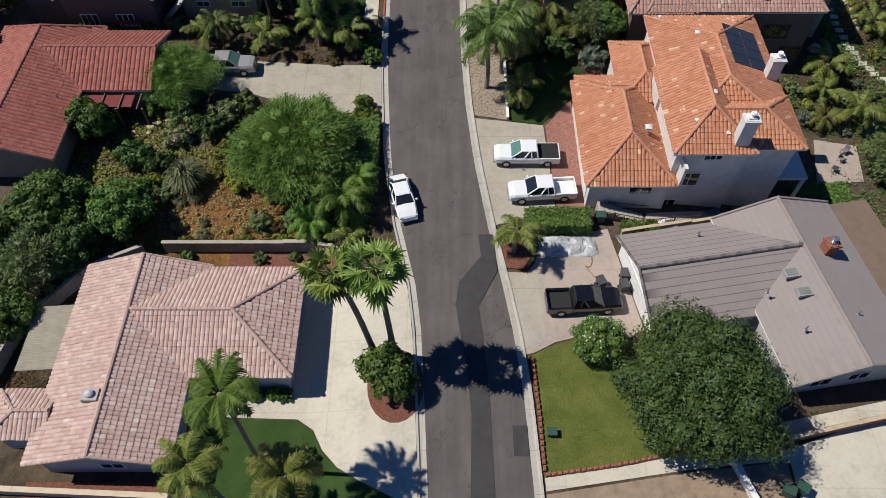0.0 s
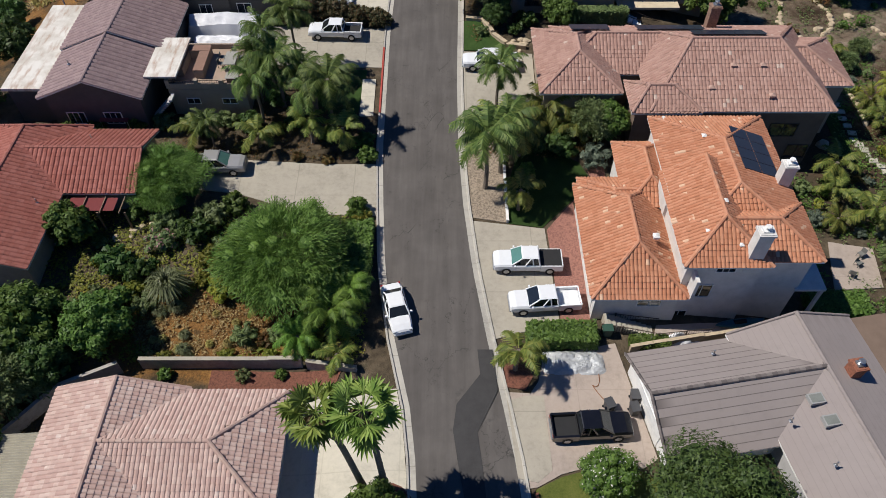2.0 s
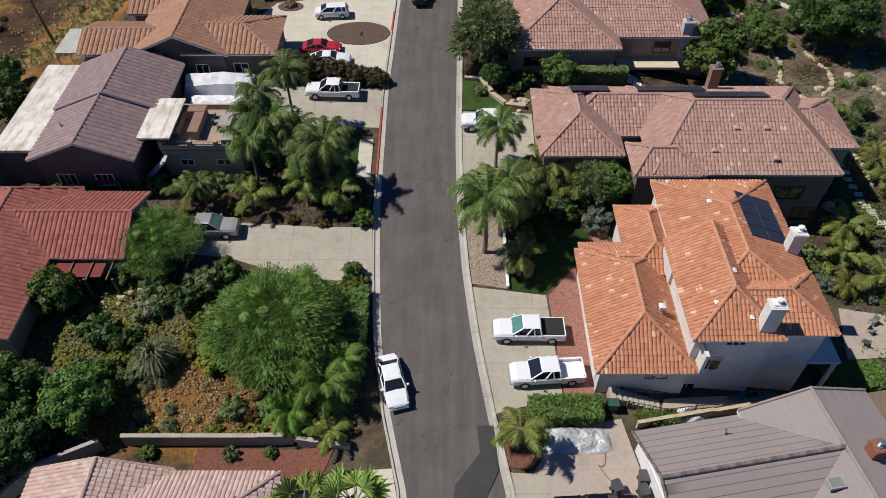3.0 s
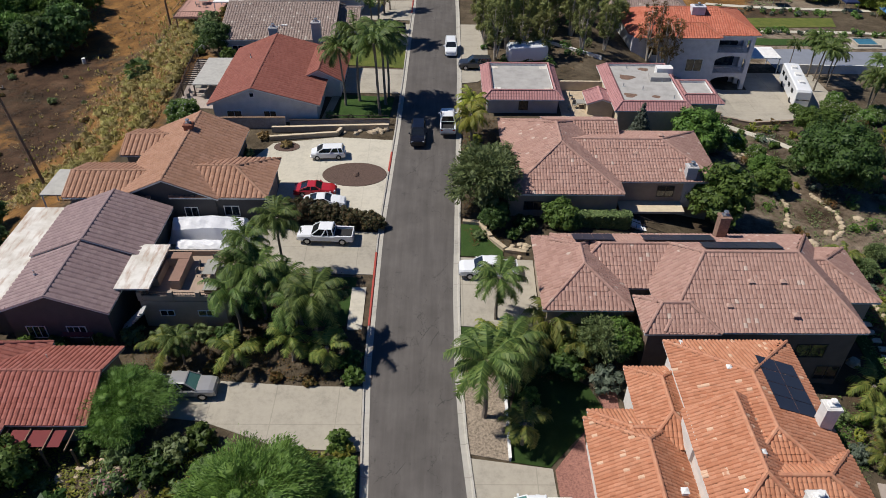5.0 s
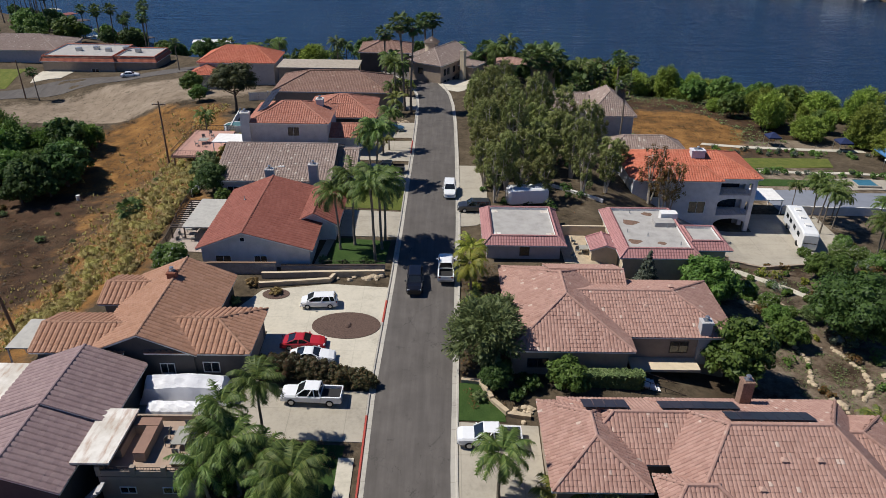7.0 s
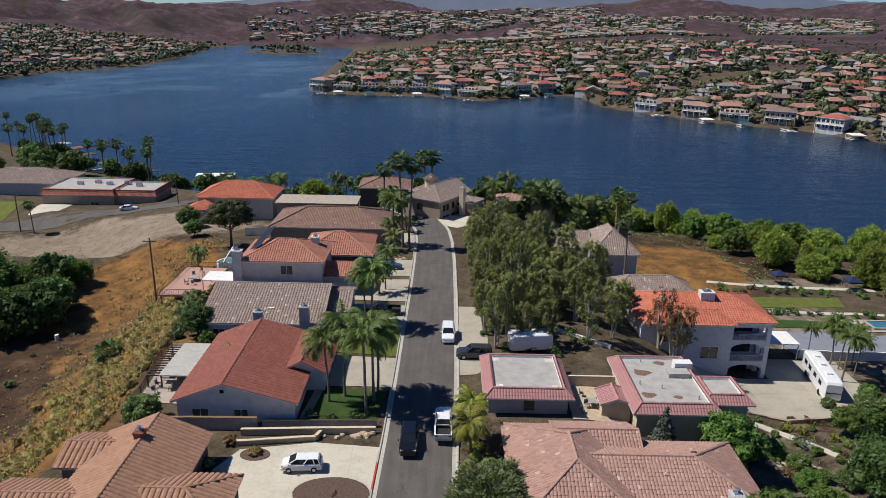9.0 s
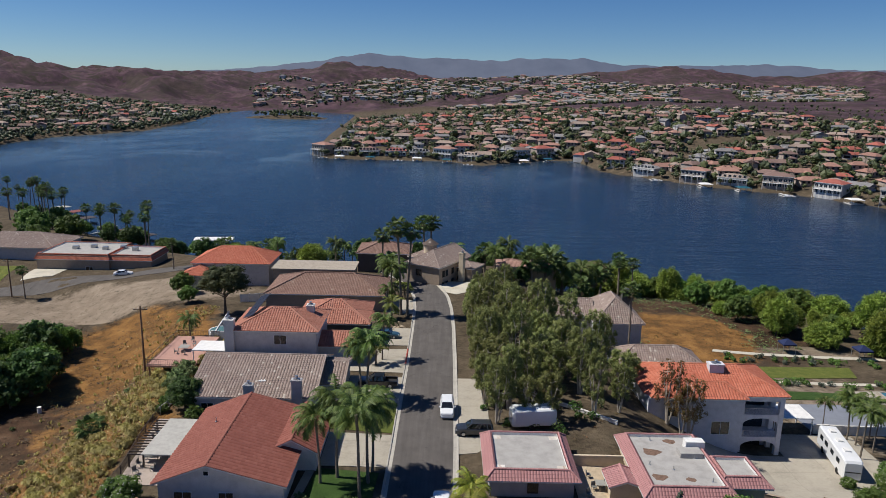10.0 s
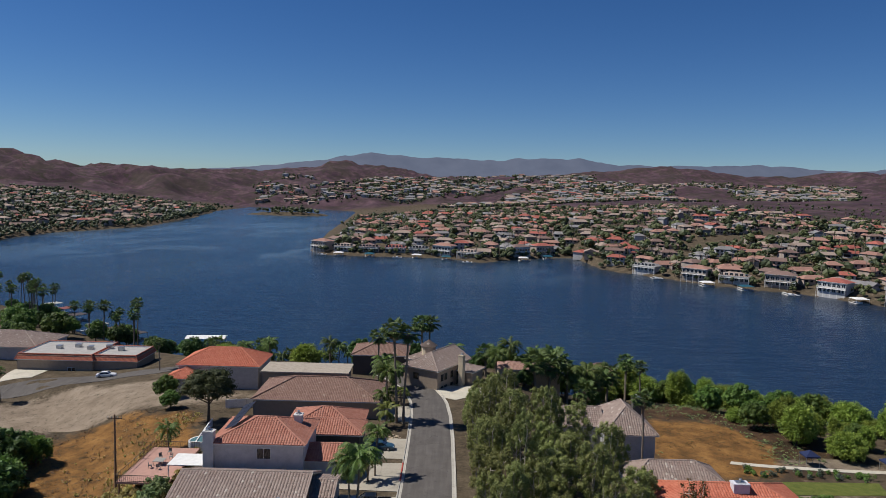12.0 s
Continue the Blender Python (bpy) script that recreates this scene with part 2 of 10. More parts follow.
def lie(x, y):
    """Height of the ground."""
    if y > 330 and y > shore_near(x) + 20:
        d = land_far(x, y)
        z = -20 + 4.2 * smooth01(-12, 10, d)
        if d > 0:
            z += interp(d, [0, 12, 60, 200, 420, 800, 1200], [0, 1.6, 6, 17, 30, 44, 54])
            z += interp(y, [1700, 2300, 3000, 4200], [0, 22, 34, 30]) * smooth01(0, 300, d)
            z += bumps(x, y, HILLS) * smooth01(0, 200, d)
            k = smooth01(60, 500, d)
            z += k * (9 * noise.noise((x / 170, y / 170, 0.3)) + 3.5 * noise.noise((x / 60, y / 60, 1.3)))
            k2 = smooth01(1520, 1850, y)
            am = 20 + 16 * smooth01(-500, -900, x)
            z += k2 * am * (noise.ridged_multi_fractal((x / 190, y / 190, 2.2), 0.9, 2.1, 5, 1.0, 2.0) - 1.1)
        return z
    z = zr(y)
    if x < road_l(y):
        e = interp(y, [30, 60, 75, 95, 150, 170, 200, 240], [-46, -46, -43, -34, -37, -48, -75, -160])
        dep = interp(y, [0, 50, 80, 120, 160, 180, 220], [3, 4, 8, 9, 6.5, 4.5, 2])
        z -= dep * smooth01(0, 24, e - x)
        z -= 0.9 * smooth01(0, 6, road_l(y) - 3 - x) * (1 - smooth01(33, 44, y))
        z -= 3.4 * smooth01(-55, -95, x) * 1.0 if y > 175 else 0
    else:
        x0 = interp(y, [34, 95, 118, 150, 200], [15, 15, 23, 23, 15])
        dep = interp(y, [0, 30, 40, 60, 80, 95, 118, 140, 170, 200], [0.6, 0.8, 3.2, 2.6, 3.5, 5, 9.2, 9.2, 9.6, 9.0])
        z -= dep * smooth01(x0, x0 + 26, x)
        z -= 0.03 * max(0, x - 60)
    t = smooth01(-10, 44, shore_near(x) - y)
    z = -19.5 * (1 - t) + z * t
    if abs(x) > 14:
        z += 0.25 * noise.noise((x / 9, y / 9, 0)) * smooth01(14, 40, abs(x))
    return z


def spread(lo, hi, fine_lo, fine_hi, step, grow, top):
    out = list(np.arange(fine_lo, fine_hi + 0.01, step))
    s, v = step, fine_hi
    while v < hi:
        s = min(top, s * grow)
        v += s
        out.append(v)
    s, v = step, fine_lo
    while v > lo:
        s = min(top, s * grow)
        v -= s
        out.insert(0, v)
    return out


def blob(x, y, cx, cy, rx, ry, soft=0.35):
    d = math.hypot((x - cx) / rx, (y - cy) / ry)
    return 1 - smooth01(1 - soft, 1 + soft, d)


def ground_mix(x, y):
    """Shares of golden dry grass, red-brown bare earth and pale gravelly soil; last, near ground (1) against hazed far
    hills (0).
    """
    w = 6 * noise.noise((x / 13, y / 13, 4.0))
    x, y = x + w, y + w
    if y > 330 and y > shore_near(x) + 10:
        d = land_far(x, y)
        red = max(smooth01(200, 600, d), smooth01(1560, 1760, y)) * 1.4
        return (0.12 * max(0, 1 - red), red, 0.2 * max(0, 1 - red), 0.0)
    gold = max(blob(x, y, -44, 115, 9, 34), blob(x, y, -60, 156, 19, 20), blob(x, y, 60, 190, 14, 20), blob(x, y, -19, 37.2, 8, 4.2), 0.8 * blob(x, y, -50, 85, 7, 20), 0.5 * blob(x, y, -60, 122, 18, 30) * smooth01(-0.1, 0.35, noise.noise((x / 15, y / 15, 6.0))))
    red = max(1.1 * blob(x, y, -74, 108, 34, 46), blob(x, y, 52, 84, 22, 30) * 0.85, blob(x, y, 66, 198, 24, 30) * 0.9, 0.6 * blob(x, y, 46, 70, 14, 20))
    pale = max(blob(x, y, -78, 188, 36, 13), 0.5 * blob(x, y, -18.5, 37.6, 5, 3), 0.5 * blob(x, y, -42.0, 104, 5, 32), 0.5 * blob(x, y, -50, 130, 4, 14), 0.5 * blob(x, y, 48, 88, 14, 24), 0.7 * blob(x, y, -42, 138, 6, 16), 0.6 * blob(x, y, 70, 150, 20, 20), 0.9 * blob(x, y, 80, 180, 16, 3.2), 0.8 * blob(x, y, 1, 200, 10, 5))
    return (gold, red * (1 - gold), pale * (1 - gold), 1.0)


def mat_ground():
    g = Nodes("ground_soil")
    att = g.t.nodes.new("ShaderNodeVertexColor")
    att.layer_name = "mix"
    r, gg, b = g.sep(att.outputs[0])
    n1, n2, n3 = g.noise(0.25, 6), g.noise(1.6, 5), g.noise(9.0, 4)
    wide = g.noise(0.05, 5)
    nf = g.math("ADD", g.math("MULTIPLY", n2, 0.5), g.math("MULTIPLY", n1, 0.5))
    nd = g.math("ADD", g.math("MULTIPLY", n3, 0.45), g.math("MULTIPLY", n1, 0.55))
    soil = g.ramp(nf, [(0.35, (0.045, 0.035, 0.023)), (0.52, (0.1, 0.077, 0.052)), (0.7, (0.17, 0.135, 0.09))])
    gold = g.ramp(nd, [(0.35, (0.07, 0.045, 0.022)), (0.47, (0.17, 0.086, 0.03)), (0.58, (0.28, 0.145, 0.048)), (0.72, (0.36, 0.205, 0.08))])
    near = g.ramp(nd, [(0.36, (0.022, 0.014, 0.01)), (0.48, (0.06, 0.035, 0.022)), (0.58, (0.105, 0.062, 0.038)), (0.7, (0.17, 0.11, 0.07))])
    # far hill earth, with the purple of distance haze put into its colour
    hazed_hill = g.ramp(g.math("ADD", g.math("MULTIPLY", g.noise(0.02, 7, rough=0.7), 0.6), g.math("MULTIPLY", wide, 0.4)), [(0.36, (0.033, 0.02, 0.031)), (0.5, (0.078, 0.046, 0.059)), (0.64, (0.14, 0.086, 0.1))])
    red = g.mix(att.outputs[1], hazed_hill, near)
    pale = g.ramp(nd, [(0.35, (0.17, 0.13, 0.095)), (0.55, (0.27, 0.215, 0.16)), (0.72, (0.36, 0.3, 0.23))])
    wob = g.math("ADD", g.math("MULTIPLY", g.math("SUBTRACT", n1, 0.5), 1.1), g.math("MULTIPLY", g.math("SUBTRACT", n2, 0.5), 0.7))

    def mask(s):
        return g.ramp(g.math("ADD", s, wob), [(0.3, 0.0), (0.7, 1.0)])

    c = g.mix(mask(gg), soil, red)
    c = g.mix(mask(r), c, gold)
    c = g.mix(mask(b), c, pale)
    sc = g.ramp(g.noise(0.8, 7, rough=0.75), [(0.54, 0.0), (0.64, 1.0)])
    sc2 = g.ramp(g.noise(0.045, 7, rough=0.72), [(0.5, 0.0), (0.6, 1.0)])
    sc3 = g.ramp(g.noise(0.012, 8, rough=0.7), [(0.48, 0.0), (0.58, 1.0)])
    c = g.mix(g.math("MULTIPLY", g.math("MAXIMUM", sc, g.math("MULTIPLY", g.math("MAXIMUM", sc2, g.math("MULTIPLY", sc3, 0.7)), gg)), 0.62), c, (0.04, 0.037, 0.024))
    g.bump(g.math("ADD", n2, g.math("MULTIPLY", n3, 0.5)), 0.8, 0.25)
    return g.set(Base_Color=c, Roughness=0.95, Specular_IOR_Level=0.1)


def build_ground():
    xs = spread(-2900, 2900, -130, 140, 2.0, 1.09, 27)
    ys = spread(-70, 4150, -10, 300, 2.0, 1.08, 27)
    vs = [(x, y, lie(x, y)) for y in ys for x in xs]
    n = len(xs)
    fs = [(j * n + i, j * n + i + 1, (j + 1) * n + i + 1, (j + 1) * n + i) for j in range(len(ys) - 1) for i in range(n - 1)]
    me = bpy.data.meshes.new("ground")
    me.from_pydata(vs, [], fs)
    lay = me.color_attributes.new("mix", "FLOAT_COLOR", "POINT")
    lay.data.foreach_set("color", [c for x, y, _ in vs for c in ground_mix(x, y)])
    me.polygons.foreach_set("use_smooth", [True] * len(fs))
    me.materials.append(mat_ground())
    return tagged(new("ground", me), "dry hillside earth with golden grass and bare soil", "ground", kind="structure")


build_ground()


def mat_water():
    g = Nodes("lake_water")
    x, y, _ = g.sep(g.pos())
    rip = g.noise(0.5, 5, g.comb(g.math("MULTIPLY", x, 0.4), y))
    swell = g.noise(0.13, 4, g.comb(g.math("MULTIPLY", x, 0.3), y))
    broad = g.noise(0.011, 6, g.comb(x, g.math("MULTIPLY", y, 0.3)))
    warp = g.noise(0.006, 4)
    wisp = g.noise(0.009, 7, g.comb(g.math("ADD", g.math("MULTIPLY", x, 0.8), g.math("MULTIPLY", warp, 260.0)), g.math("ADD", g.math("MULTIPLY", y, 0.36), g.math("MULTIPLY", warp, 130.0))), 0.62)
    # pale wisps on the far water: their sky sheen is put into the colour
    slick_sheen = g.math("MULTIPLY", g.ramp(wisp, [(0.5, 0.0), (0.6, 1.0), (0.68, 0.25)]), g.ramp(g.math("DIVIDE", y, 1000.0), [(0.42, 0.0), (0.7, 1.0)]))
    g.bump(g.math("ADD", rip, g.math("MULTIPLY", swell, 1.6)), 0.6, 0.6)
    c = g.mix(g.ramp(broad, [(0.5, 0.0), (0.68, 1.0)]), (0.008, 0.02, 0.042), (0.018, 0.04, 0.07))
    # paler with distance: grazing sky reflection painted into the base colour
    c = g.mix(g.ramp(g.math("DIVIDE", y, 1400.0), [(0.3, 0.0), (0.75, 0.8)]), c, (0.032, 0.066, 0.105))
    c = g.mix(slick_sheen, c, (0.075, 0.12, 0.165))
    return g.set(Base_Color=c, Roughness=g.ramp(broad, [(0.45, 0.2), (0.62, 0.1)]), IOR=1.33, Specular_IOR_Level=0.5)


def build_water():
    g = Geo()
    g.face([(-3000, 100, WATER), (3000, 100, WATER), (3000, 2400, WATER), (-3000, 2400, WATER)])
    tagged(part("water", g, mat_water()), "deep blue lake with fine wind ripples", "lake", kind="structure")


build_water()


def mountain(name, y, rows, base, mat, rough, seed):
    """A far range: a ridge line falling to its foot on both sides."""
    xs = np.linspace(-2700, 2700, 220)
    px = [r[0] for r in rows]
    pz = [r[1] for r in rows]
    vs, fs = [], []
    m = 9
    for x in xs:
        top = interp(x, px, pz) + 10 * noise.noise((x / 90, seed, 0)) + 4 * noise.noise((x / 30, seed, 3))
        for j in range(m):
            t = j / (m - 1)
            fold = rough * noise.noise((x / 130, t * 3, seed)) * math.sin(math.pi * t)
            vs.append((x, y - 420 * (1 - t) + fold * 2, base + (top - base) * t ** 1.25 + fold))
    for i in range(len(xs) - 1):
        for j in range(m - 1):
            a = i * m + j
            fs.append((a, a + m, a + m + 1, a + 1))
    g = Geo()
    g.add(vs, fs)
    tagged(part(name, g, mat, smooth=True), "distant mountain range with blue haze put into its colour", "mountains", kind="structure")


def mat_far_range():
    """Backdrop: a range so far off that air turns it blue; that haze is put into its glowing colour."""
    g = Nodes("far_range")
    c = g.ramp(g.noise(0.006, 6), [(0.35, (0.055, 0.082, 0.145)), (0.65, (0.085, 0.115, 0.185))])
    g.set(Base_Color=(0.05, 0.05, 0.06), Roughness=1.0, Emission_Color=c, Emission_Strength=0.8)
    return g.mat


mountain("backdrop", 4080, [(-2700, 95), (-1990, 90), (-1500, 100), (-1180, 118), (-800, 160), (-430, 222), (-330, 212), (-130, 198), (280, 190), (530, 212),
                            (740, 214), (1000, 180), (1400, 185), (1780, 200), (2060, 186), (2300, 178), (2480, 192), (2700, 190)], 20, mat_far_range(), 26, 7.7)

# ---- paving ----


def drape(name, poly, lift, mat, label, category, step=2.0, depth=0.12, kind="structure", flat=None):
    """A slab with the outline poly that follows the ground, lift above it, with a skirt."""
    bm = bmesh.new()
    vs = [bm.verts.new((x, y, 0)) for x, y in poly]
    bm.faces.new(vs)
    bm.normal_update()
    if bm.faces[:][0].normal.z < 0:
        bmesh.ops.reverse_faces(bm, faces=bm.faces[:])
    for ax in (0, 1):
        lo, hi = min(p[ax] for p in poly), max(p[ax] for p in poly)
        c = math.floor(lo / step) * step + step
        while c < hi:
            nrm = (1, 0, 0) if ax == 0 else (0, 1, 0)
            bmesh.ops.bisect_plane(bm, geom=bm.verts[:] + bm.edges[:] + bm.faces[:], plane_co=(c if ax == 0 else 0, c if ax else 0, 0), plane_no=nrm)
            c += step
    for v in bm.verts:
        v.co.z = (lie(v.co.x, v.co.y) if flat is None else flat) + lift
    rim = [e for e in bm.edges if e.is_boundary]
    out = bmesh.ops.extrude_edge_only(bm, edges=rim)
    for v in (e for e in out["geom"] if isinstance(e, bmesh.types.BMVert)):
        v.co.z -= lift + depth
    bmesh.ops.recalc_face_normals(bm, faces=bm.faces[:])
    me = bpy.data.meshes.new(name)
    bm.to_mesh(me)
    bm.free()
    me.materials.append(mat)
    return tagged(new(name, me), label, category, kind=kind)


def mat_asphalt():
    g = Nodes("asphalt")
    p = g.pos()
    n1, n2 = g.noise(0.35, 6), g.noise(30.0, 3)
    x, y, _ = g.sep(p)
    streak = g.noise(1.0, 5, g.comb(g.math("MULTIPLY", x, 1.3), g.math("MULTIPLY", y, 0.09)))
    f = g.math("ADD", g.math("MULTIPLY", n1, 0.4), g.math("ADD", g.math("MULTIPLY", streak, 0.45), g.math("MULTIPLY", n2, 0.15)))
    c = g.ramp(f, [(0.3, (0.07, 0.063, 0.058)), (0.5, (0.102, 0.092, 0.085)), (0.7, (0.142, 0.129, 0.119))])
    vor = g.n("TexVoronoi", Scale=0.42)
    vor.feature = "DISTANCE_TO_EDGE"
    wob = g.noise(0.9, 5)
    g.t.links.new(g.comb(g.math("ADD", x, g.math("MULTIPLY", wob, 3.0)), g.math("ADD", g.math("MULTIPLY", y, 0.45), g.math("MULTIPLY", wob, 2.0))), vor.inputs["Vector"])
    crack = g.math("MULTIPLY", g.ramp(vor.outputs["Distance"], [(0.0, 1.0), (0.012, 0.0)]), g.ramp(g.noise(0.2, 3), [(0.45, 0.0), (0.6, 0.8)]))
    c = g.mix(crack, c, (0.03, 0.029, 0.028))
    spots = g.ramp(g.noise(0.9, 6), [(0.64, 0.0), (0.72, 0.45)])
    c = g.mix(spots, c, (0.05, 0.047, 0.045))
    g.bump(n2, 0.4, 0.01)
    return g.set(Base_Color=c, Roughness=0.9, Specular_IOR_Level=0.25)


def mat_concrete(name, col, joint=3.6, seam=0.5):
    if name in MATS:
        return MATS[name]
    g = Nodes(name)
    x, y, _ = g.sep(g.pos())
    n1, n2, n3 = g.noise(0.4, 6), g.noise(3.0, 5), g.noise(22, 3)
    f = g.math("ADD", g.math("MULTIPLY", n1, 0.5), g.math("ADD", g.math("MULTIPLY", n2, 0.35), g.math("MULTIPLY", n3, 0.15)))
    c = g.ramp(f, [(0.3, tuple(v * 0.7 for v in col)), (0.5, col), (0.7, tuple(min(1, v * 1.14) for v in col))])
    if joint:
        lines = None
        for s in (x, y):
            fr = g.math("ABSOLUTE", g.math("SUBTRACT", g.math("FRACT", g.math("DIVIDE", s, joint)), 0.5))
            ln = g.math("LESS_THAN", fr, 0.008)
            lines = ln if lines is None else g.math("MAXIMUM", lines, ln)
        c = g.mix(g.math("MULTIPLY", lines, seam), c, tuple(v * 0.35 for v in col))
    oil = g.ramp(g.noise(0.55, 4), [(0.66, 0.0), (0.76, 0.5)])
    c = g.mix(oil, c, tuple(v * 0.45 for v in col))
    g.bump(n3, 0.3, 0.01)
    g.set(Base_Color=c, Roughness=0.88, Specular_IOR_Level=0.3)
    MATS[name] = g.mat
    return g.mat


CONCRETE = mat_concrete("concrete", (0.36, 0.325, 0.265), 5.4, 0.28)
CONCRETE_BR = mat_concrete("concrete_bright", (0.5, 0.46, 0.375), 5.6, 0.16)
CONCRETE_PK = mat_concrete("concrete_pink", (0.37, 0.305, 0.26), 4.2, 0.18)
KERB = mat_concrete("kerb_concrete", (0.4, 0.375, 0.33), 3.0)
ASPHALT = mat_asphalt()


def build_road():
    ys = list(np.arange(-60, 196, 2.0)) + list(np.arange(196, 216.1, 1.0))
    g = Geo()
    vs, fs = [], []
    m = 7
    for y in ys:
        a, b = road_l(y), road_r(y)
        for k in range(m):
            t = k / (m - 1)
            x = a + (b - a) * t
            vs.append((x, y, lie(x, y) + 0.06 + 0.07 * math.sin(math.pi * t)))
    for j in range(len(ys) - 1):
        for k in range(m - 1):
            i = j * m + k
            fs.append((i, i + 1, i + m + 1, i + m))
    g.add(vs, fs)
    tagged(part("road", g, ASPHALT, smooth=True), "worn grey asphalt residential street with cracks and stains", "road", kind="structure")
    red = mat_plain("kerb_red_paint", (0.42, 0.07, 0.05), 0.7)
    for side, edge in ((-1, road_l), (1, road_r)):
        gut, kerb, paint = Geo(), Geo(), Geo()
        prof = [(0.0, 0.07), (0.42, 0.04), (0.5, 0.17), (0.66, 0.18), (0.68, -0.1)]
        for a, b in zip(ys[:-1], ys[1:]):
            pa = [(edge(a) + side * d, a, lie(edge(a), a) + h) for d, h in prof]
            pb = [(edge(b) + side * d, b, lie(edge(b), b) + h) for d, h in prof]
            for k in range(4):
                q = [pa[k], pa[k + 1], pb[k + 1], pb[k]]
                tgt = gut if k == 0 else (paint if side < 0 and (60 < a < 72 or 84 < a < 90 or 136 < a < 146) else kerb)
                tgt.face(q[::-1] if side < 0 else q)
        tagged(part("gutter", gut, KERB), "pale concrete gutter along the street", "gutter", kind="structure")
        tagged(part("kerb", kerb, KERB), "rolled concrete kerb along the street", "kerb", kind="structure")
        if paint.f:
            tagged(part("kerb", paint, red), "faded red painted stretch of kerb", "kerb", kind="structure")


build_road()

# ---- houses ----
STUCCO_W = mat_plain("stucco_white", (0.62, 0.6, 0.57), 0.9, bump=0.01)
STUCCO_G = mat_plain("stucco_grey", (0.42, 0.41, 0.41), 0.9, bump=0.01)
STUCCO_T = mat_plain("stucco_tan", (0.33, 0.26, 0.2), 0.9, bump=0.01)
STUCCO_B = mat_plain("stucco_brown", (0.082, 0.077, 0.074), 0.9, bump=0.01)
STUCCO_C = mat_plain("stucco_cream", (0.55, 0.46, 0.33), 0.9, bump=0.01)
TRIM_W = mat_plain("trim_white", (0.72, 0.71, 0.69), 0.6)
TRIM_D = mat_plain("trim_dark", (0.07, 0.05, 0.04), 0.6)
METAL = mat_plain("galvanised", (0.42, 0.43, 0.44), 0.35, 0.8)
DARK = mat_plain("dark_void", (0.012, 0.012, 0.013), 0.8)
GLASS = mat_plain("window_glass", (0.02, 0.025, 0.03), 0.06, spec=0.8, vary=0.3)
WOOD = mat_plain("weathered_wood", (0.2, 0.13, 0.085), 0.8, vary=0.3, scale=4)
BRICK = mat_plain("brick_red", (0.26, 0.1, 0.06), 0.9, vary=0.35, scale=7, bump=0.01)
PATIO_PAINT = mat_plain("patio_roof_paint", (0.4, 0.385, 0.35), 0.75, vary=0.15, scale=1.5)
VENT_B = mat_plain("vent_clay", (0.4, 0.26, 0.21), 0.8)
BRICK_T = mat_plain("brick_tan", (0.24, 0.15, 0.11), 0.9, vary=0.35, scale=7, bump=0.01)


def mat_stained():
    """White roof coating with dusty patches and rusty run-off stains."""
    g = Nodes("flat_roof_white")
    x, y, _ = g.sep(g.pos())
    dust = g.ramp(g.noise(0.5, 6), [(0.4, (0.5, 0.46, 0.4)), (0.62, (0.66, 0.63, 0.58))])
    run = g.noise(1.0, 5, g.comb(g.math("MULTIPLY", x, 1.6), g.math("MULTIPLY", y, 0.35)))
    c = g.mix(g.math("MULTIPLY", g.ramp(run, [(0.5, 0.0), (0.66, 1.0)]), 0.6), dust, (0.3, 0.15, 0.08))
    return g.set(Base_Color=c, Roughness=0.85)


FLAT_W = mat_stained()
FLAT_G = mat_plain("flat_roof_gravel", (0.36, 0.345, 0.325), 0.95, vary=0.16, scale=0.8, bump=0.02)

T_PINK = mat_tile("tile_pink_tan", [(0.37, 0.235, 0.195), (0.45, 0.315, 0.265), (0.51, 0.385, 0.325), (0.41, 0.27, 0.23)], 0.32, 0.42, 0.07, groove=0.6)
# dark course lines paint the shade seen along this wing's tile courses
T_GREY = mat_tile("tile_grey_flat", [(0.235, 0.2, 0.19), (0.26, 0.225, 0.213), (0.285, 0.25, 0.235)], 60.0, 0.62, 0.06, barrel=False, groove=0.6, rand=0.05)
T_GREY_S = mat_tile("tile_grey_smooth", [(0.25, 0.213, 0.203), (0.27, 0.233, 0.221), (0.29, 0.253, 0.238)], 60.0, 0.5, 0.008, barrel=False, groove=0.05, rand=0.05)
T_ORANGE = mat_tile("tile_orange", [(0.4, 0.17, 0.095), (0.47, 0.215, 0.125), (0.52, 0.265, 0.165), (0.43, 0.185, 0.11)], 0.3, 0.42, 0.06, patch=(0.55, 0.38, 0.28), rand=0.45)
T_BROWN = mat_tile("tile_brown_pink", [(0.31, 0.18, 0.145), (0.355, 0.215, 0.175), (0.4, 0.25, 0.205)], 0.34, 0.44, 0.06, patch=(0.44, 0.34, 0.28), rand=0.35, groove=0.65)
T_RED = mat_tile("tile_red", [(0.26, 0.088, 0.07), (0.305, 0.112, 0.088), (0.34, 0.138, 0.112)], 0.42, 0.42, 0.07, rand=0.25, course=0.35, groove=0.7)
T_MAUVE = mat_tile("tile_mauve_brown", [(0.23, 0.165, 0.165), (0.265, 0.19, 0.19), (0.295, 0.22, 0.215)], 0.58, 0.42, 0.12, groove=0.85, course=0.1, rand=0.15)
T_TAN = mat_tile("tile_tan_orange", [(0.3, 0.165, 0.105), (0.345, 0.195, 0.13), (0.38, 0.225, 0.155)], 0.54, 0.42, 0.12, groove=0.82, course=0.15, rand=0.2)
T_REDM = mat_tile("tile_dark_red", [(0.205, 0.075, 0.056), (0.235, 0.088, 0.066), (0.265, 0.105, 0.08)], 0.6, 0.42, 0.12, groove=0.85, course=0.1, rand=0.15)
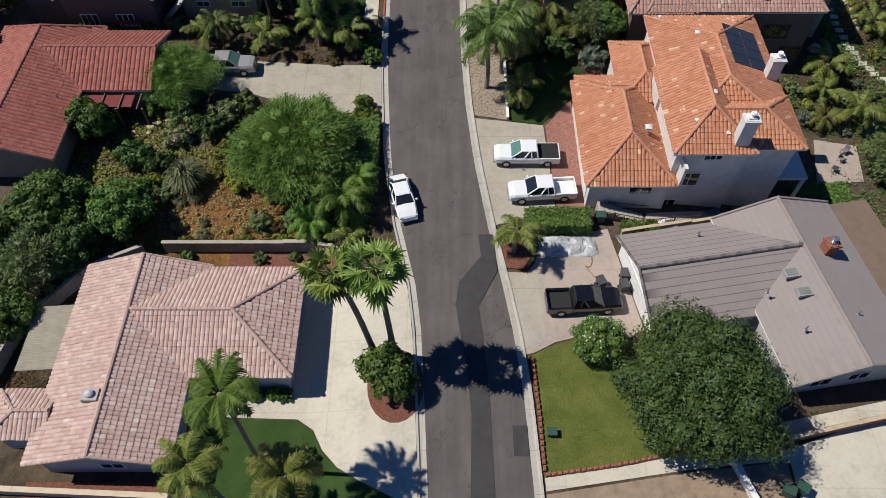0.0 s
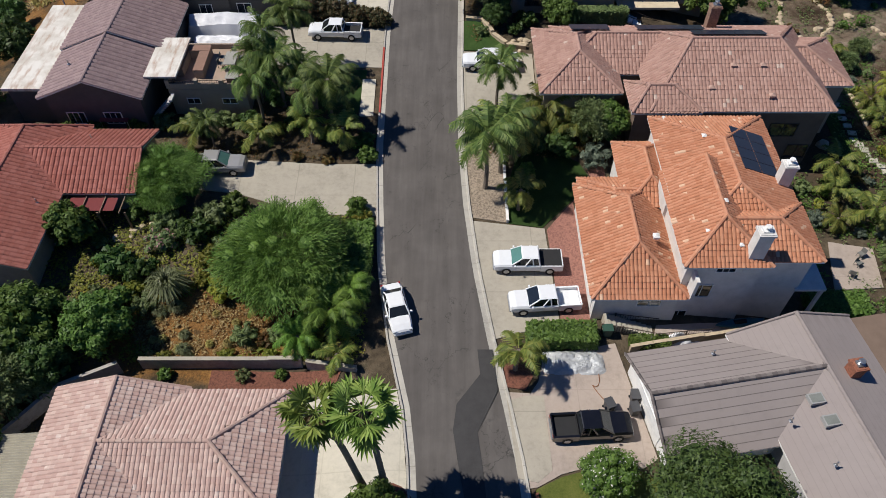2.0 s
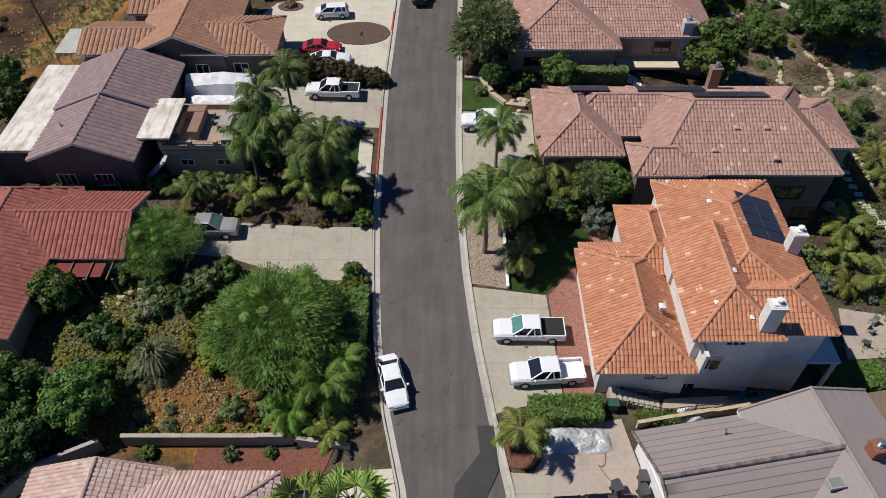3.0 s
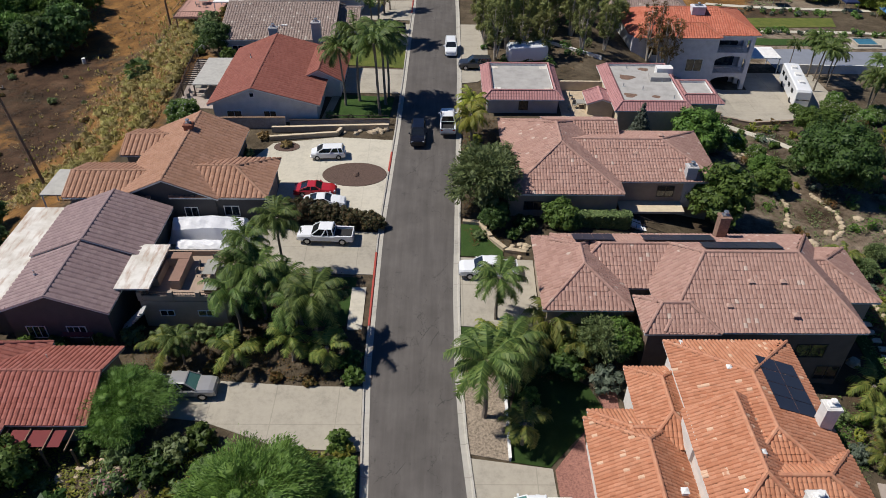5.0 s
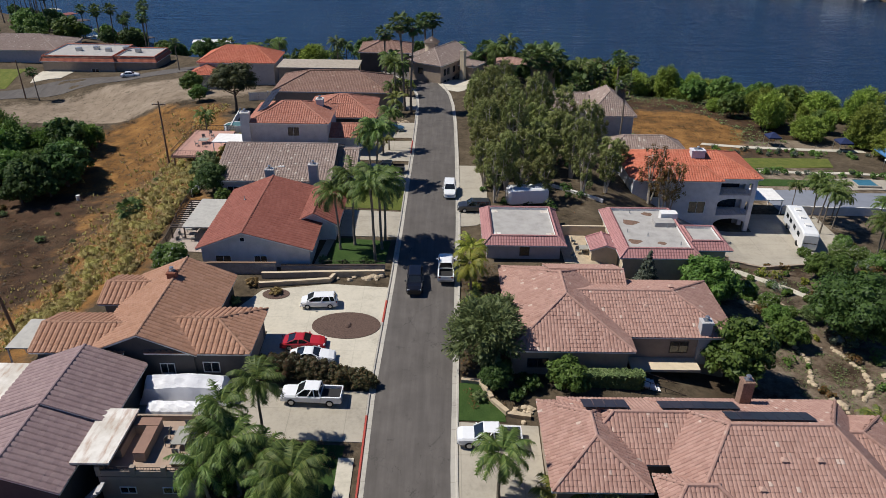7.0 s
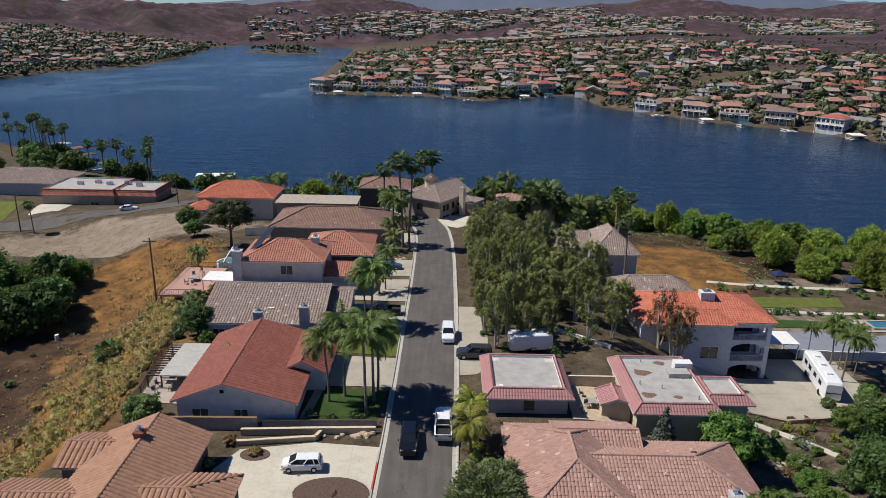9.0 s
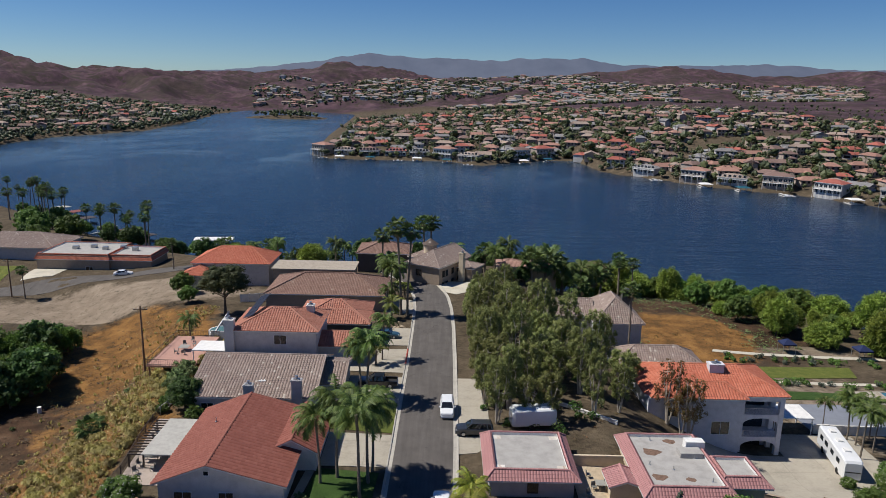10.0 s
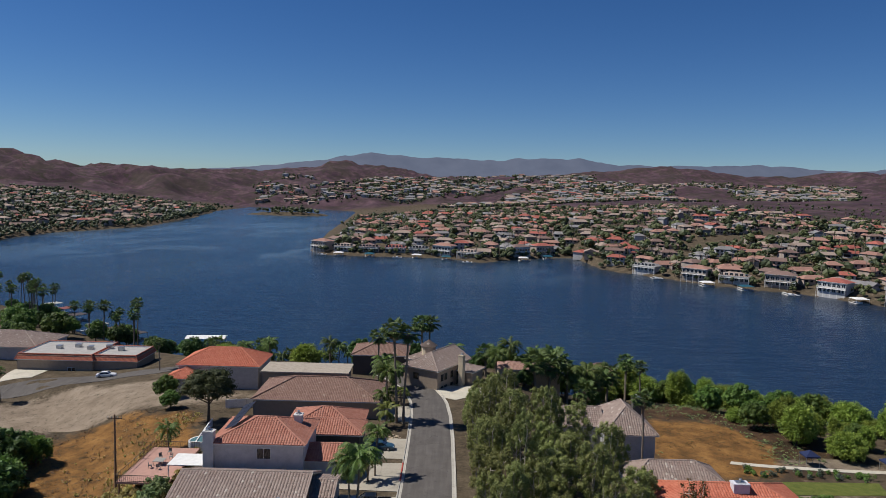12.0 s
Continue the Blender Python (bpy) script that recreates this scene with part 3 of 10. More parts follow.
T_GBROWN = mat_tile("tile_grey_brown", [(0.23, 0.175, 0.15), (0.29, 0.225, 0.195), (0.34, 0.27, 0.235)], 0.34, 0.42, 0.06, patch=(0.44, 0.38, 0.33), rand=0.4)
T_DKBROWN = mat_tile("tile_dark_brown", [(0.18, 0.1, 0.078), (0.225, 0.135, 0.105), (0.27, 0.175, 0.14)], 0.34, 0.42, 0.06, rand=0.5, patch=(0.34, 0.26, 0.21))
T_ROSE = mat_tile("tile_rose", [(0.33, 0.155, 0.155), (0.39, 0.195, 0.19), (0.44, 0.235, 0.23)], 0.34, 0.42, 0.06, rand=0.35)
T_CORAL = mat_tile("tile_coral", [(0.42, 0.125, 0.075), (0.48, 0.155, 0.095), (0.52, 0.2, 0.13)], 0.32, 0.42, 0.06, rand=0.35)
T_TERRA = mat_tile("tile_terracotta", [(0.34, 0.14, 0.1), (0.39, 0.175, 0.125), (0.43, 0.21, 0.155)], 0.34, 0.42, 0.07, rand=0.35, groove=0.65)
STUCCO_BR = mat_plain("stucco_umber", (0.17, 0.12, 0.09), 0.9, bump=0.01)


def slope_face(g, pts, eave_dir, m=0):
    """A roof face with u along the eave and v up the slope, in metres."""
    p0 = Vector(pts[0])
    e = Vector(eave_dir).normalized()
    nrm = (Vector(pts[1]) - p0).cross(Vector(pts[2]) - p0).normalized()
    up = nrm.cross(e)
    if up.z < 0:
        up = -up
    g.face(pts, [((Vector(p) - p0).dot(e), (Vector(p) - p0).dot(up)) for p in pts], m)


def caps(g, a, b, r=0.14, step=0.42):
    """Ridge tiles laid in line from a to b, each lapping the next."""
    a, b = Vector(a), Vector(b)
    d = b - a
    n = max(1, int(d.length / step))
    d.normalize()
    s = d.cross(Vector((0, 0, 1))).normalized()
    u = s.cross(d)
    ln = (b - a).length / n
    for i in range(n):
        vs = []
        for q, rr in ((a + d * (i * ln), r * 0.82), (a + d * ((i + 1) * ln + 0.03), r)):
            for k in (0, 0.25, 0.5, 0.75, 1):
                t = math.pi * k
                vs.append(q + s * (rr * math.cos(t)) + u * (rr * math.sin(t) - 0.02))
        for k in range(4):
            g.face([vs[k], vs[k + 1], vs[k + 6], vs[k + 5]], [(0.16 + 0.32 * (i % 3), 0.2)] * 4)
        # cap ends take the dark groove colour, as painted shade at each lap
        g.face(vs[9:4:-1], [(0.02, 0.2)] * 5)


ROOFS = []


def roof(parent, x0, x1, y0, y1, ze, zt, axis="x", hips=(True, True), mat=None, trim=None, off=0.5, th=0.2, ridge=True, name="roof"):
    """Hip or gable roof over a rectangle (the eaves), ridge along axis; off: the ridge's place across."""
    g = Geo()

    def P(a, c, z):
        return (a, c, z) if axis == "x" else (c, a, z)

    a0, a1, c0, c1 = (x0, x1, y0, y1) if axis == "x" else (y0, y1, x0, x1)
    cm = c0 + (c1 - c0) * off
    half = (c1 - c0) / 2
    r0 = a0 + (half if hips[0] is True else float(hips[0]))
    r1 = a1 - (half if hips[1] is True else float(hips[1]))
    if r1 - r0 < 0.05:
        m = (r0 * (1 if hips[0] else 0) + r1 * (1 if hips[1] else 0)) / max(1, bool(hips[0]) + bool(hips[1]))
        r0 = r1 = min(max(m, a0), a1)
        r1 += 0.05
    flip = axis != "x"
    fw = lambda q: q[::-1] if flip else q
    e = P(1, 0, 0)
    ec = P(0, 1, 0)
    slopes = [(fw([P(a0, c0, ze), P(a1, c0, ze), P(r1, cm, zt), P(r0, cm, zt)]), e), (fw([P(a1, c1, ze), P(a0, c1, ze), P(r0, cm, zt), P(r1, cm, zt)]), e)]
    if hips[0]:
        slopes.append((fw([P(a0, c1, ze), P(a0, c0, ze), P(r0, cm, zt)]), ec))
    if hips[1]:
        slopes.append((fw([P(a1, c0, ze), P(a1, c1, ze), P(r1, cm, zt)]), ec))
    for pts, ed in slopes:
        slope_face(g, pts, ed)
    # fascia, verge and soffit
    low = ze - th
    for p, q in (((a0, c0), (a1, c0)), ((a1, c1), (a0, c1))):
        g.face(fw([P(*p, low), P(*q, low), P(*q, ze - 0.004), P(*p, ze - 0.004)]), None, 1)
    for a, hip, s in ((a0, hips[0], 1), (a1, hips[1], -1)):
        if hip:
            g.face([P(a, c0, low), P(a, c1, low), P(a, c1, ze - 0.004), P(a, c0, ze - 0.004)], None, 1)
        else:
            g.face([P(a, c0, low), P(a, cm, zt - th), P(a, cm, zt - 0.004), P(a, c0, ze - 0.004)], None, 1)
            g.face([P(a, cm, zt - th), P(a, c1, low), P(a, c1, ze - 0.004), P(a, cm, zt - 0.004)], None, 1)
    g.face([P(a0, c0, low), P(a0, cm, (zt - th) if not hips[0] else low), P(a1, cm, (zt - th) if not hips[1] else low), P(a1, c0, low)], None, 1)
    g.face([P(a0, cm, (zt - th) if not hips[0] else low), P(a0, c1, low), P(a1, c1, low), P(a1, cm, (zt - th) if not hips[1] else low)], None, 1)
    ob = part(name, g, [mat, trim or TRIM_W], parent)
    ROOFS.append((ob, mat, slopes))
    if ridge:
        k = Geo()
        caps(k, P(r0, cm, zt + 0.05), P(r1, cm, zt + 0.05), 0.18)
        for hip, r, a in ((hips[0], r0, a0), (hips[1], r1, a1)):
            for c in (c0, c1):
                if hip:
                    caps(k, P(a, c, ze + 0.05), P(r, cm, zt + 0.05), 0.18)
                else:
                    caps(k, P(a, c, ze + 0.06), P(a, cm, zt + 0.06), 0.12)
        part("ridge_tiles", k, mat, ob)
    return ob


def walls(parent, x0, x1, y0, y1, zb, zt, mat, gable=None, peak=0.0, off=0.5, name="wall"):
    """A closed block of wall; gable: ends ('x0','x1','y0','y1') that rise to peak."""
    g = Geo()
    g.box(x0, x1, y0, y1, zb, zt)
    for e in gable or ():
        if e[0] == "x":
            x = x0 if e == "x0" else x1
            s = 0.12 if e == "x0" else -0.12
            ym = y0 + (y1 - y0) * off
            g.add([(x, y0, zt), (x, y1, zt), (x, ym, peak), (x + s, y0, zt), (x + s, y1, zt), (x + s, ym, peak)],
                  [(0, 1, 2), (5, 4, 3), (0, 2, 5, 3), (1, 4, 5, 2)])
        else:
            y = y0 if e == "y0" else y1
            s = 0.12 if e == "y0" else -0.12
            xm = x0 + (x1 - x0) * off
            g.add([(x0, y, zt), (x1, y, zt), (xm, y, peak), (x0, y + s, zt), (x1, y + s, zt), (xm, y + s, peak)],
                  [(0, 1, 2), (5, 4, 3), (0, 2, 5, 3), (1, 4, 5, 2)])
    return part(name, g, mat, parent)


def window(parent, side, at, u, z, w, h, frame_mat=None, panes=2, name="window"):
    """A window on a wall plane: side 'x-','x+','y-','y+'; at: the plane; u: the middle along it; z: the sill."""
    s = -1 if side[1] == "-" else 1

    def B(g, u0, u1, d0, d1, z0, z1):
        if side[0] == "y":
            g.box(u0, u1, min(at + s * d0, at + s * d1), max(at + s * d0, at + s * d1), z0, z1)
        else:
            g.box(min(at + s * d0, at + s * d1), max(at + s * d0, at + s * d1), u0, u1, z0, z1)

    p = Geo()
    B(p, u - w / 2, u + w / 2, -0.02, 0.015, z, z + h)
    ob = part(name, p, GLASS, parent)
    f = Geo()
    t = 0.07
    B(f, u - w / 2 - t, u + w / 2 + t, 0, 0.07, z - t, z)
    B(f, u - w / 2 - t, u + w / 2 + t, 0, 0.07, z + h, z + h + t)
    B(f, u - w / 2 - t, u - w / 2, 0, 0.07, z, z + h)
    B(f, u + w / 2, u + w / 2 + t, 0, 0.07, z, z + h)
    for k in range(1, panes):
        c = u - w / 2 + w * k / panes
        B(f, c - 0.03, c + 0.03, 0.015, 0.05, z, z + h)
    part("frame", f, frame_mat or TRIM_W, ob)
    return ob


def garage_door(parent, side, at, u, z, w, h, mat=None):
    s = -1 if side[1] == "-" else 1
    g = Geo()
    rows = 4
    for k in range(rows):
        z0, z1 = z + h * k / rows + 0.015, z + h * (k + 1) / rows - 0.015
        if side[0] == "y":
            g.box(u - w / 2, u + w / 2, min(at, at + s * 0.06), max(at, at + s * 0.06), z0, z1)
        else:
            g.box(min(at, at + s * 0.06), max(at, at + s * 0.06), u - w / 2, u + w / 2, z0, z1)
    return part("garage_door", g, mat or TRIM_W, parent)


def chimney(parent, x, y, w, d, z0, z1, mat, cap_mat=None):
    g = Geo()
    g.box(x - w / 2, x + w / 2, y - d / 2, y + d / 2, z0, z1)
    g.box(x - w / 2 - 0.08, x + w / 2 + 0.08, y - d / 2 - 0.08, y + d / 2 + 0.08, z1 - 0.25, z1 - 0.05)
    ob = part("chimney", g, mat, parent)
    c = Geo()
    c.box(x - w * 0.3, x + w * 0.3, y - d * 0.3, y + d * 0.3, z1, z1 + 0.12)
    c.tube([(x, y, z1 + 0.12), (x, y, z1 + 0.4)], [0.16, 0.16], 8)
    c.tube([(x, y, z1 + 0.42), (x, y, z1 + 0.5)], [0.26, 0.2], 8)
    part("flue", c, cap_mat or METAL, ob)
    return ob


def roof_vent(parent, x, y, z, w=0.4, mat=None):
    g = Geo()
    g.box(x - w / 2, x + w / 2, y - w / 2, y + w / 2, z - 0.1, z + 0.16)
    g.add([(x - w / 2 - .04, y - w / 2 - .04, z + .16), (x + w / 2 + .04, y - w / 2 - .04, z + .16), (x + w / 2 + .04, y + w / 2 + .04, z + .16),
           (x - w / 2 - .04, y + w / 2 + .04, z + .16), (x, y, z + 0.3)], [(0, 1, 4), (1, 2, 4), (2, 3, 4), (3, 0, 4)])
    return part("roof_vent", g, mat or TRIM_W, parent)


def pipe_vent(parent, x, y, z):
    g = Geo()
    g.tube([(x, y, z - 0.1), (x, y, z + 0.45)], [0.06, 0.06], 7)
    g.tube([(x, y, z - 0.02), (x, y, z + 0.06)], [0.16, 0.08], 7)
    return part("vent_pipe", g, METAL, parent)


class House:
    """A house whose parts are given in plan metres about its pivot."""

    def __init__(self, label, px, py, pz, rot=0.0, name="house"):
        self.ob = thing(name, label, "house", (px, py, pz), rot)
        self.px, self.py, self.pz = px, py, pz

    def wing(self, x0, x1, y0, y1, zb, ze, zt, axis="x", hips=(True, True), wall=None, tile=None, over=0.5, off=0.5, trim=None, ridge=True):
        X, Y, Z = self.px, self.py, self.pz
        gab = []
        for h, k in zip(hips, ("0", "1")):
            if not h:
                gab.append(axis + k)
        walls(self.ob, x0 + over - X, x1 - over - X, y0 + over - Y, y1 - over - Y, zb - Z, ze - 0.12 - Z, wall, gab, zt - 0.25 - Z, off)
        return roof(self.ob, x0 - X, x1 - X, y0 - Y, y1 - Y, ze - Z, zt - Z, axis, hips, tile, trim, off, ridge=ridge)

    def win(self, side, at, u, z, w, h, **k):
        off = self.px if side[0] == "x" else self.py
        uo = self.py if side[0] == "x" else self.px
        return window(self.ob, side, at - off, u - uo, z - self.pz, w, h, **k)

    def garage(self, side, at, u, z, w, h, mat=None):
        off = self.px if side[0] == "x" else self.py
        uo = self.py if side[0] == "x" else self.px
        return garage_door(self.ob, side, at - off, u - uo, z - self.pz, w, h, mat)

    def chim(self, x, y, w, d, z0, z1, mat, cap=None):
        return chimney(self.ob, x - self.px, y - self.py, w, d, z0 - self.pz, z1 - self.pz, mat, cap)

    def vent(self, x, y, z, **k):
        return roof_vent(self.ob, x - self.px, y - self.py, z - self.pz, **k)

    def pipe(self, x, y, z):
        return pipe_vent(self.ob, x - self.px, y - self.py, z - self.pz)

    def box(self, name, x0, x1, y0, y1, z0, z1, mat, label="", parent=None):
        g = Geo()
        g.box(x0 - self.px, x1 - self.px, y0 - self.py, y1 - self.py, z0 - self.pz, z1 - self.pz)
        return part(name, g, mat, parent or self.ob, label)

    def flat_roof(self, x0, x1, y0, y1, zb, zt, wall, top, tile=None, skirt=1.1, drop=0.9, par=0.3):
        """Flat roof with a parapet and, with tile, a sloped tile skirt round it."""
        X, Y, Z = self.px, self.py, self.pz
        walls(self.ob, x0 + skirt * 0.6 - X, x1 - skirt * 0.6 - X, y0 + skirt * 0.6 - Y, y1 - skirt * 0.6 - Y, zb - Z, zt - 0.4 - Z, wall)
        i = skirt
        g = Geo()
        g.box(x0 + i - X, x1 - i - X, y0 + i - Y, y1 - i - Y, zt - 0.45 - Z, zt - par - Z)
        part("roof_deck", g, top, self.ob)
        k = Geo()
        o = [(x0 - X, y0 - Y), (x1 - X, y0 - Y), (x1 - X, y1 - Y), (x0 - X, y1 - Y)]
        n = [(x0 + i - X, y0 + i - Y), (x1 - i - X, y0 + i - Y), (x1 - i - X, y1 - i - Y), (x0 + i - X, y1 - i - Y)]
        n2 = [(x0 + i + .25 - X, y0 + i + .25 - Y), (x1 - i - .25 - X, y0 + i + .25 - Y), (x1 - i - .25 - X, y1 - i - .25 - Y), (x0 + i + .25 - X, y1 - i - .25 - Y)]
        lo, hi = zt - drop - Z, zt - Z
        for a in range(4):
            b = (a + 1) % 4
            ed = (o[b][0] - o[a][0], o[b][1] - o[a][1], 0)
            slope_face(k, [(*o[a], lo), (*o[b], lo), (*n[b], hi), (*n[a], hi)], ed)
            k.face([(*n[a], hi), (*n[b], hi), (*n2[b], hi), (*n2[a], hi)], None, 1 if tile is None else 0)
            k.face([(*n2[a], hi), (*n2[b], hi), (*n2[b], hi - par - .05), (*n2[a], hi - par - .05)], None, 1)
            k.face([(*o[a], lo - .15), (*o[b], lo - .15), (*o[b], lo), (*o[a], lo)], None, 1)
            k.face([(*o[b], lo - .15), (*o[a], lo - .15), (*n[a], lo - .15), (*n[b], lo - .15)], None, 1)
        ob = part("parapet", k, [tile or wall, TRIM_W], self.ob)
        if tile:
            c = Geo()
            for a in range(4):
                b = (a + 1) % 4
                caps(c, (*n[a], hi), (*n[b], hi))
                caps(c, (*o[a], lo), (*n[a], hi))
            part("ridge_tiles", c, tile, ob)


def solar_array(parent, p0, du, dv, nu, nv, name="solar_panel"):
    """Panels side by side on a slope: p0 a corner, du and dv the panel's edges."""
    p0, du, dv = Vector(p0), Vector(du), Vector(dv)
    nrm = du.cross(dv).normalized() * 0.09
    if nrm.z < 0:
        nrm = -nrm
    mt = mat_plain("solar_cells", (0.022, 0.025, 0.038), 0.3, spec=0.4)
    for i in range(nu):
        for j in range(nv):
            g = Geo()
            a = p0 + du * (i + 0.02) + dv * (j + 0.02) + nrm
            b, c, d = a + du * 0.96, a + du * 0.96 + dv * 0.96, a + dv * 0.96
            t = nrm.normalized() * 0.04
            g.add([a, b, c, d, a + t, b + t, c + t, d + t], [(4, 5, 6, 7), (0, 1, 5, 4), (1, 2, 6, 5), (2, 3, 7, 6), (3, 0, 4, 7)])
            part(name, g, mt, parent)


# -- pink-tan tiled house (west side, first lot)
h = House("single-storey house with pink and tan barrel tile roof", -20.0, 22.5, -1.8)
h.wing(-27.9, -18.1, 14.8, 30.6, -1.9, 1.3, 3.0, "y", (False, False), STUCCO_G, T_PINK)
h.wing(-23.0, -10.8, 21.1, 30.4, -1.9, 1.3, 2.97, "x", (False, True), STUCCO_G, T_PINK)
h.wing(-31.2, -27.0, 16.6, 20.2, -1.9, 1.2, 1.9, "x", (True, False), STUCCO_G, T_PINK, over=0.4)
h.win("y-", 15.3, -22.6, -0.7, 1.5, 0.9)
h.garage("x+", -11.3, 26.0, -1.8, 4.9, 2.3, STUCCO_G)
vb = h.box("roof_vent", -24.4, -23.3, 18.6, 19.5, 2.4, 3.15, mat_plain("vent_base", (0.36, 0.32, 0.3), 0.7))
g = Geo()
g.tube([(-3.85, -3.45, 4.95), (-3.85, -3.45, 5.16), (-3.85, -3.45, 5.26)], [0.3, 0.28, 0.12], 10)
part("dome", g, mat_plain("vent_dome", (0.5, 0.49, 0.48), 0.45), vb)
h.pipe(-19.3, 24.6, 1.9)
g = Geo()
n = 54
vs = [(x, -0.5 + 5.4 * k / n, z + (0.11 if k % 2 else 0.0)) for k in range(n + 1) for x, z in ((-11.3, 2.2), (-8.1, 2.6))]
g.add(vs, [(2 * k, 2 * k + 1, 2 * k + 3, 2 * k + 2) for k in range(n)])
part("patio_cover", g, mat_plain("corrugated_cream", (0.36, 0.33, 0.26), 0.7), h.ob, "cream corrugated patio cover")

# -- grey roof house (east side, first lot), turned a little
h = House("single-storey house with smooth grey tile roof and white gable", 25.0, 29.0, -1.5, 9.7)
h.wing(23.0, 33.2, 20.4, 35.4, -1.9, 1.7, 3.4, "y", (False, False), STUCCO_G, T_GREY_S)
h.wing(14.9, 28.0, 26.3, 35.2, -1.9, 1.5, 3.38, "x", (False, False), TRIM_W, T_GREY)
h.box("patio_roof", 33.0, 36.6, 25.0, 35.2, 1.35, 1.6, mat_plain("brown_rolled_roof", (0.17, 0.12, 0.09), 0.95), "flat brown patio roof")
h.box("post", 36.2, 36.4, 25.2, 25.4, -3.8, 1.35, TRIM_D)
h.box("post", 36.2, 36.4, 34.8, 35.0, -3.8, 1.35, TRIM_D)
h.chim(30.0, 30.2, 0.9, 0.9, 1.5, 4.0, BRICK)
for sx, sy in ((26.2, 28.6), (26.4, 26.9)):
    sk = h.box("skylight", sx - 0.55, sx + 0.55, sy - 0.4, sy + 0.4, 2.9, 3.2, mat_plain("skylight_frame", (0.3, 0.3, 0.29), 0.6))
    h.box("pane", sx - 0.45, sx + 0.45, sy - 0.3, sy + 0.3, 3.2, 3.22, mat_plain("skylight_dome", (0.2, 0.21, 0.19), 0.35), parent=sk)
for px, py, pz in ((23.8, 27.4, 2.9), (21.0, 33.6, 2.4), (29.5, 24.5, 2.9), (25.2, 24.0, 2.9)):
    h.pipe(px, py, pz)
h.garage("x-", 15.4, 31.0, -0.9, 4.8, 2.2, TRIM_W)
for u in (26.0, 29.0):
    h.win("y-", 20.9, u, -0.2, 1.6, 1.0)

# -- red tile house (west side, second lot)
h = House("single-storey house with red barrel tile roof", -36.0, 50.0, -0.5)
h.wing(-43.6, -33.4, 40.7, 58.2, -2.5, 2.5, 4.45, "y", (False, 2.2), STUCCO_T, T_RED)
h.wing(-38.0, -27.0, 49.2, 57.6, -2.0, 2.5, 4.1, "x", (False, False), STUCCO_T, T_RED)
h.pipe(-34.8, 47.5, 3.1)
h.pipe(-32.5, 55.5, 3.3)
pg = thing("pergola", "weathered timber pergola with dark red canvas shade", "pergola", (-30.2, 48.2, 0.0))
g = Geo()
g.box(-2.6, 1.6, -0.7, 0.9, 2.0, 2.05)
part("canvas", g, mat_plain("canvas_red", (0.17, 0.035, 0.035), 0.9), pg, "red canvas")
for k in range(4):
    g = Geo()
    g.box(-2.9 + k * 1.7, -2.82 + k * 1.7, -1.1, 1.0, 2.06, 2.2)
    part("rafter", g, WOOD, pg)
for k in (-2.8, 0.2, 2.6):
    g = Geo()
    g.box(k, k + 0.14, -1.0, -0.86, lie(-30.2 + k, 47.3) - 0.05, 2.06)
    part("post", g, WOOD, pg)
cv = thing("shade_canopy", "small red canvas canopy behind the house", "canopy", (-32.0, 60.2, 0.0))
g = Geo()
g.add([(-1.4, -1.0, 2.2), (1.4, -1.0, 2.2), (1.4, 1.0, 2.5), (-1.4, 1.0, 2.5), (-1.4, -1.0, 2.15), (1.4, -1.0, 2.15), (1.4, 1.0, 2.45), (-1.4, 1.0, 2.45)],
      [(0, 1, 2, 3), (7, 6, 5, 4), (0, 4, 5, 1), (2, 6, 7, 3)])
part("canvas", g, MATS["canvas_red"], cv)
for a in (-1.3, 1.3):
    for b in (-0.9, 0.9):
        g = Geo()
        g.tube([(a, b, lie(-32 + a, 60.2 + b) - 0.1), (a, b, 2.2)], [0.05, 0.05], 6)
        part("post", g, METAL, cv)

# -- orange tile house (east side, second lot)
h = House("large two-storey house with bright orange barrel tile roofs", 20.0, 46.0, 0.0)
h.wing(11.8, 19.5, 37.4, 49.9, -2.6, 2.9, 5.3, "y", (True, True), STUCCO_W, T_ORANGE)
h.wing(18.7, 28.8, 40.0, 55.2, -4.2, 6.1, 8.0, "y", (True, True), STUCCO_W, T_ORANGE)
h.wing(18.3, 25.0, 38.0, 48.0, -4.2, 6.15, 8.25, "y", (True, False), STUCCO_W, T_ORANGE)
h.wing(22.5, 29.0, 38.5, 44.5, -4.2, 6.15, 7.7, "x", (False, True), STUCCO_W, T_ORANGE)
h.wing(15.7, 20.4, 46.3, 54.4, -2.0, 3.8, 5.2, "y", (True, True), STUCCO_W, T_ORANGE)
h.wing(12.2, 18.5, 45.0, 50.6, -2.0, 2.95, 4.4, "x", (True, False), STUCCO_W, T_ORANGE)
h.chim(23.6, 38.9, 1.1, 0.9, 5.0, 9.3, STUCCO_W, TRIM_W)
h.chim(28.0, 46.6, 1.0, 0.9, 5.0, 8.6, STUCCO_W, TRIM_W)
for x0, x1, y0, y1, z0, z1 in ((19.35, 19.6, 37.3, 41.5, 3.0, 5.2), (18.55, 18.8, 45.2, 48.0, 4.0, 6.4), (19.9, 20.15, 53.4, 55.0, 4.0, 6.4)):
    h.box("parapet", x0, x1, y0, y1, z0, z1, STUCCO_W)
solar_array(h.ob, (24.6 - 20, 46.9 - 46, 7.72), (0, 1.3, 0), (1.65, 0, -0.62), 4, 2)
h.win("y-", 38.5, 23.0 - 1.2, 5.0, 1.4, 0.7, frame_mat=TRIM_W, panes=3)
h.win("y-", 38.5, 20.6, 1.8, 1.5, 1.5)
h.win("y-", 37.9, 16.6, 1.4, 1.8, 0.8)
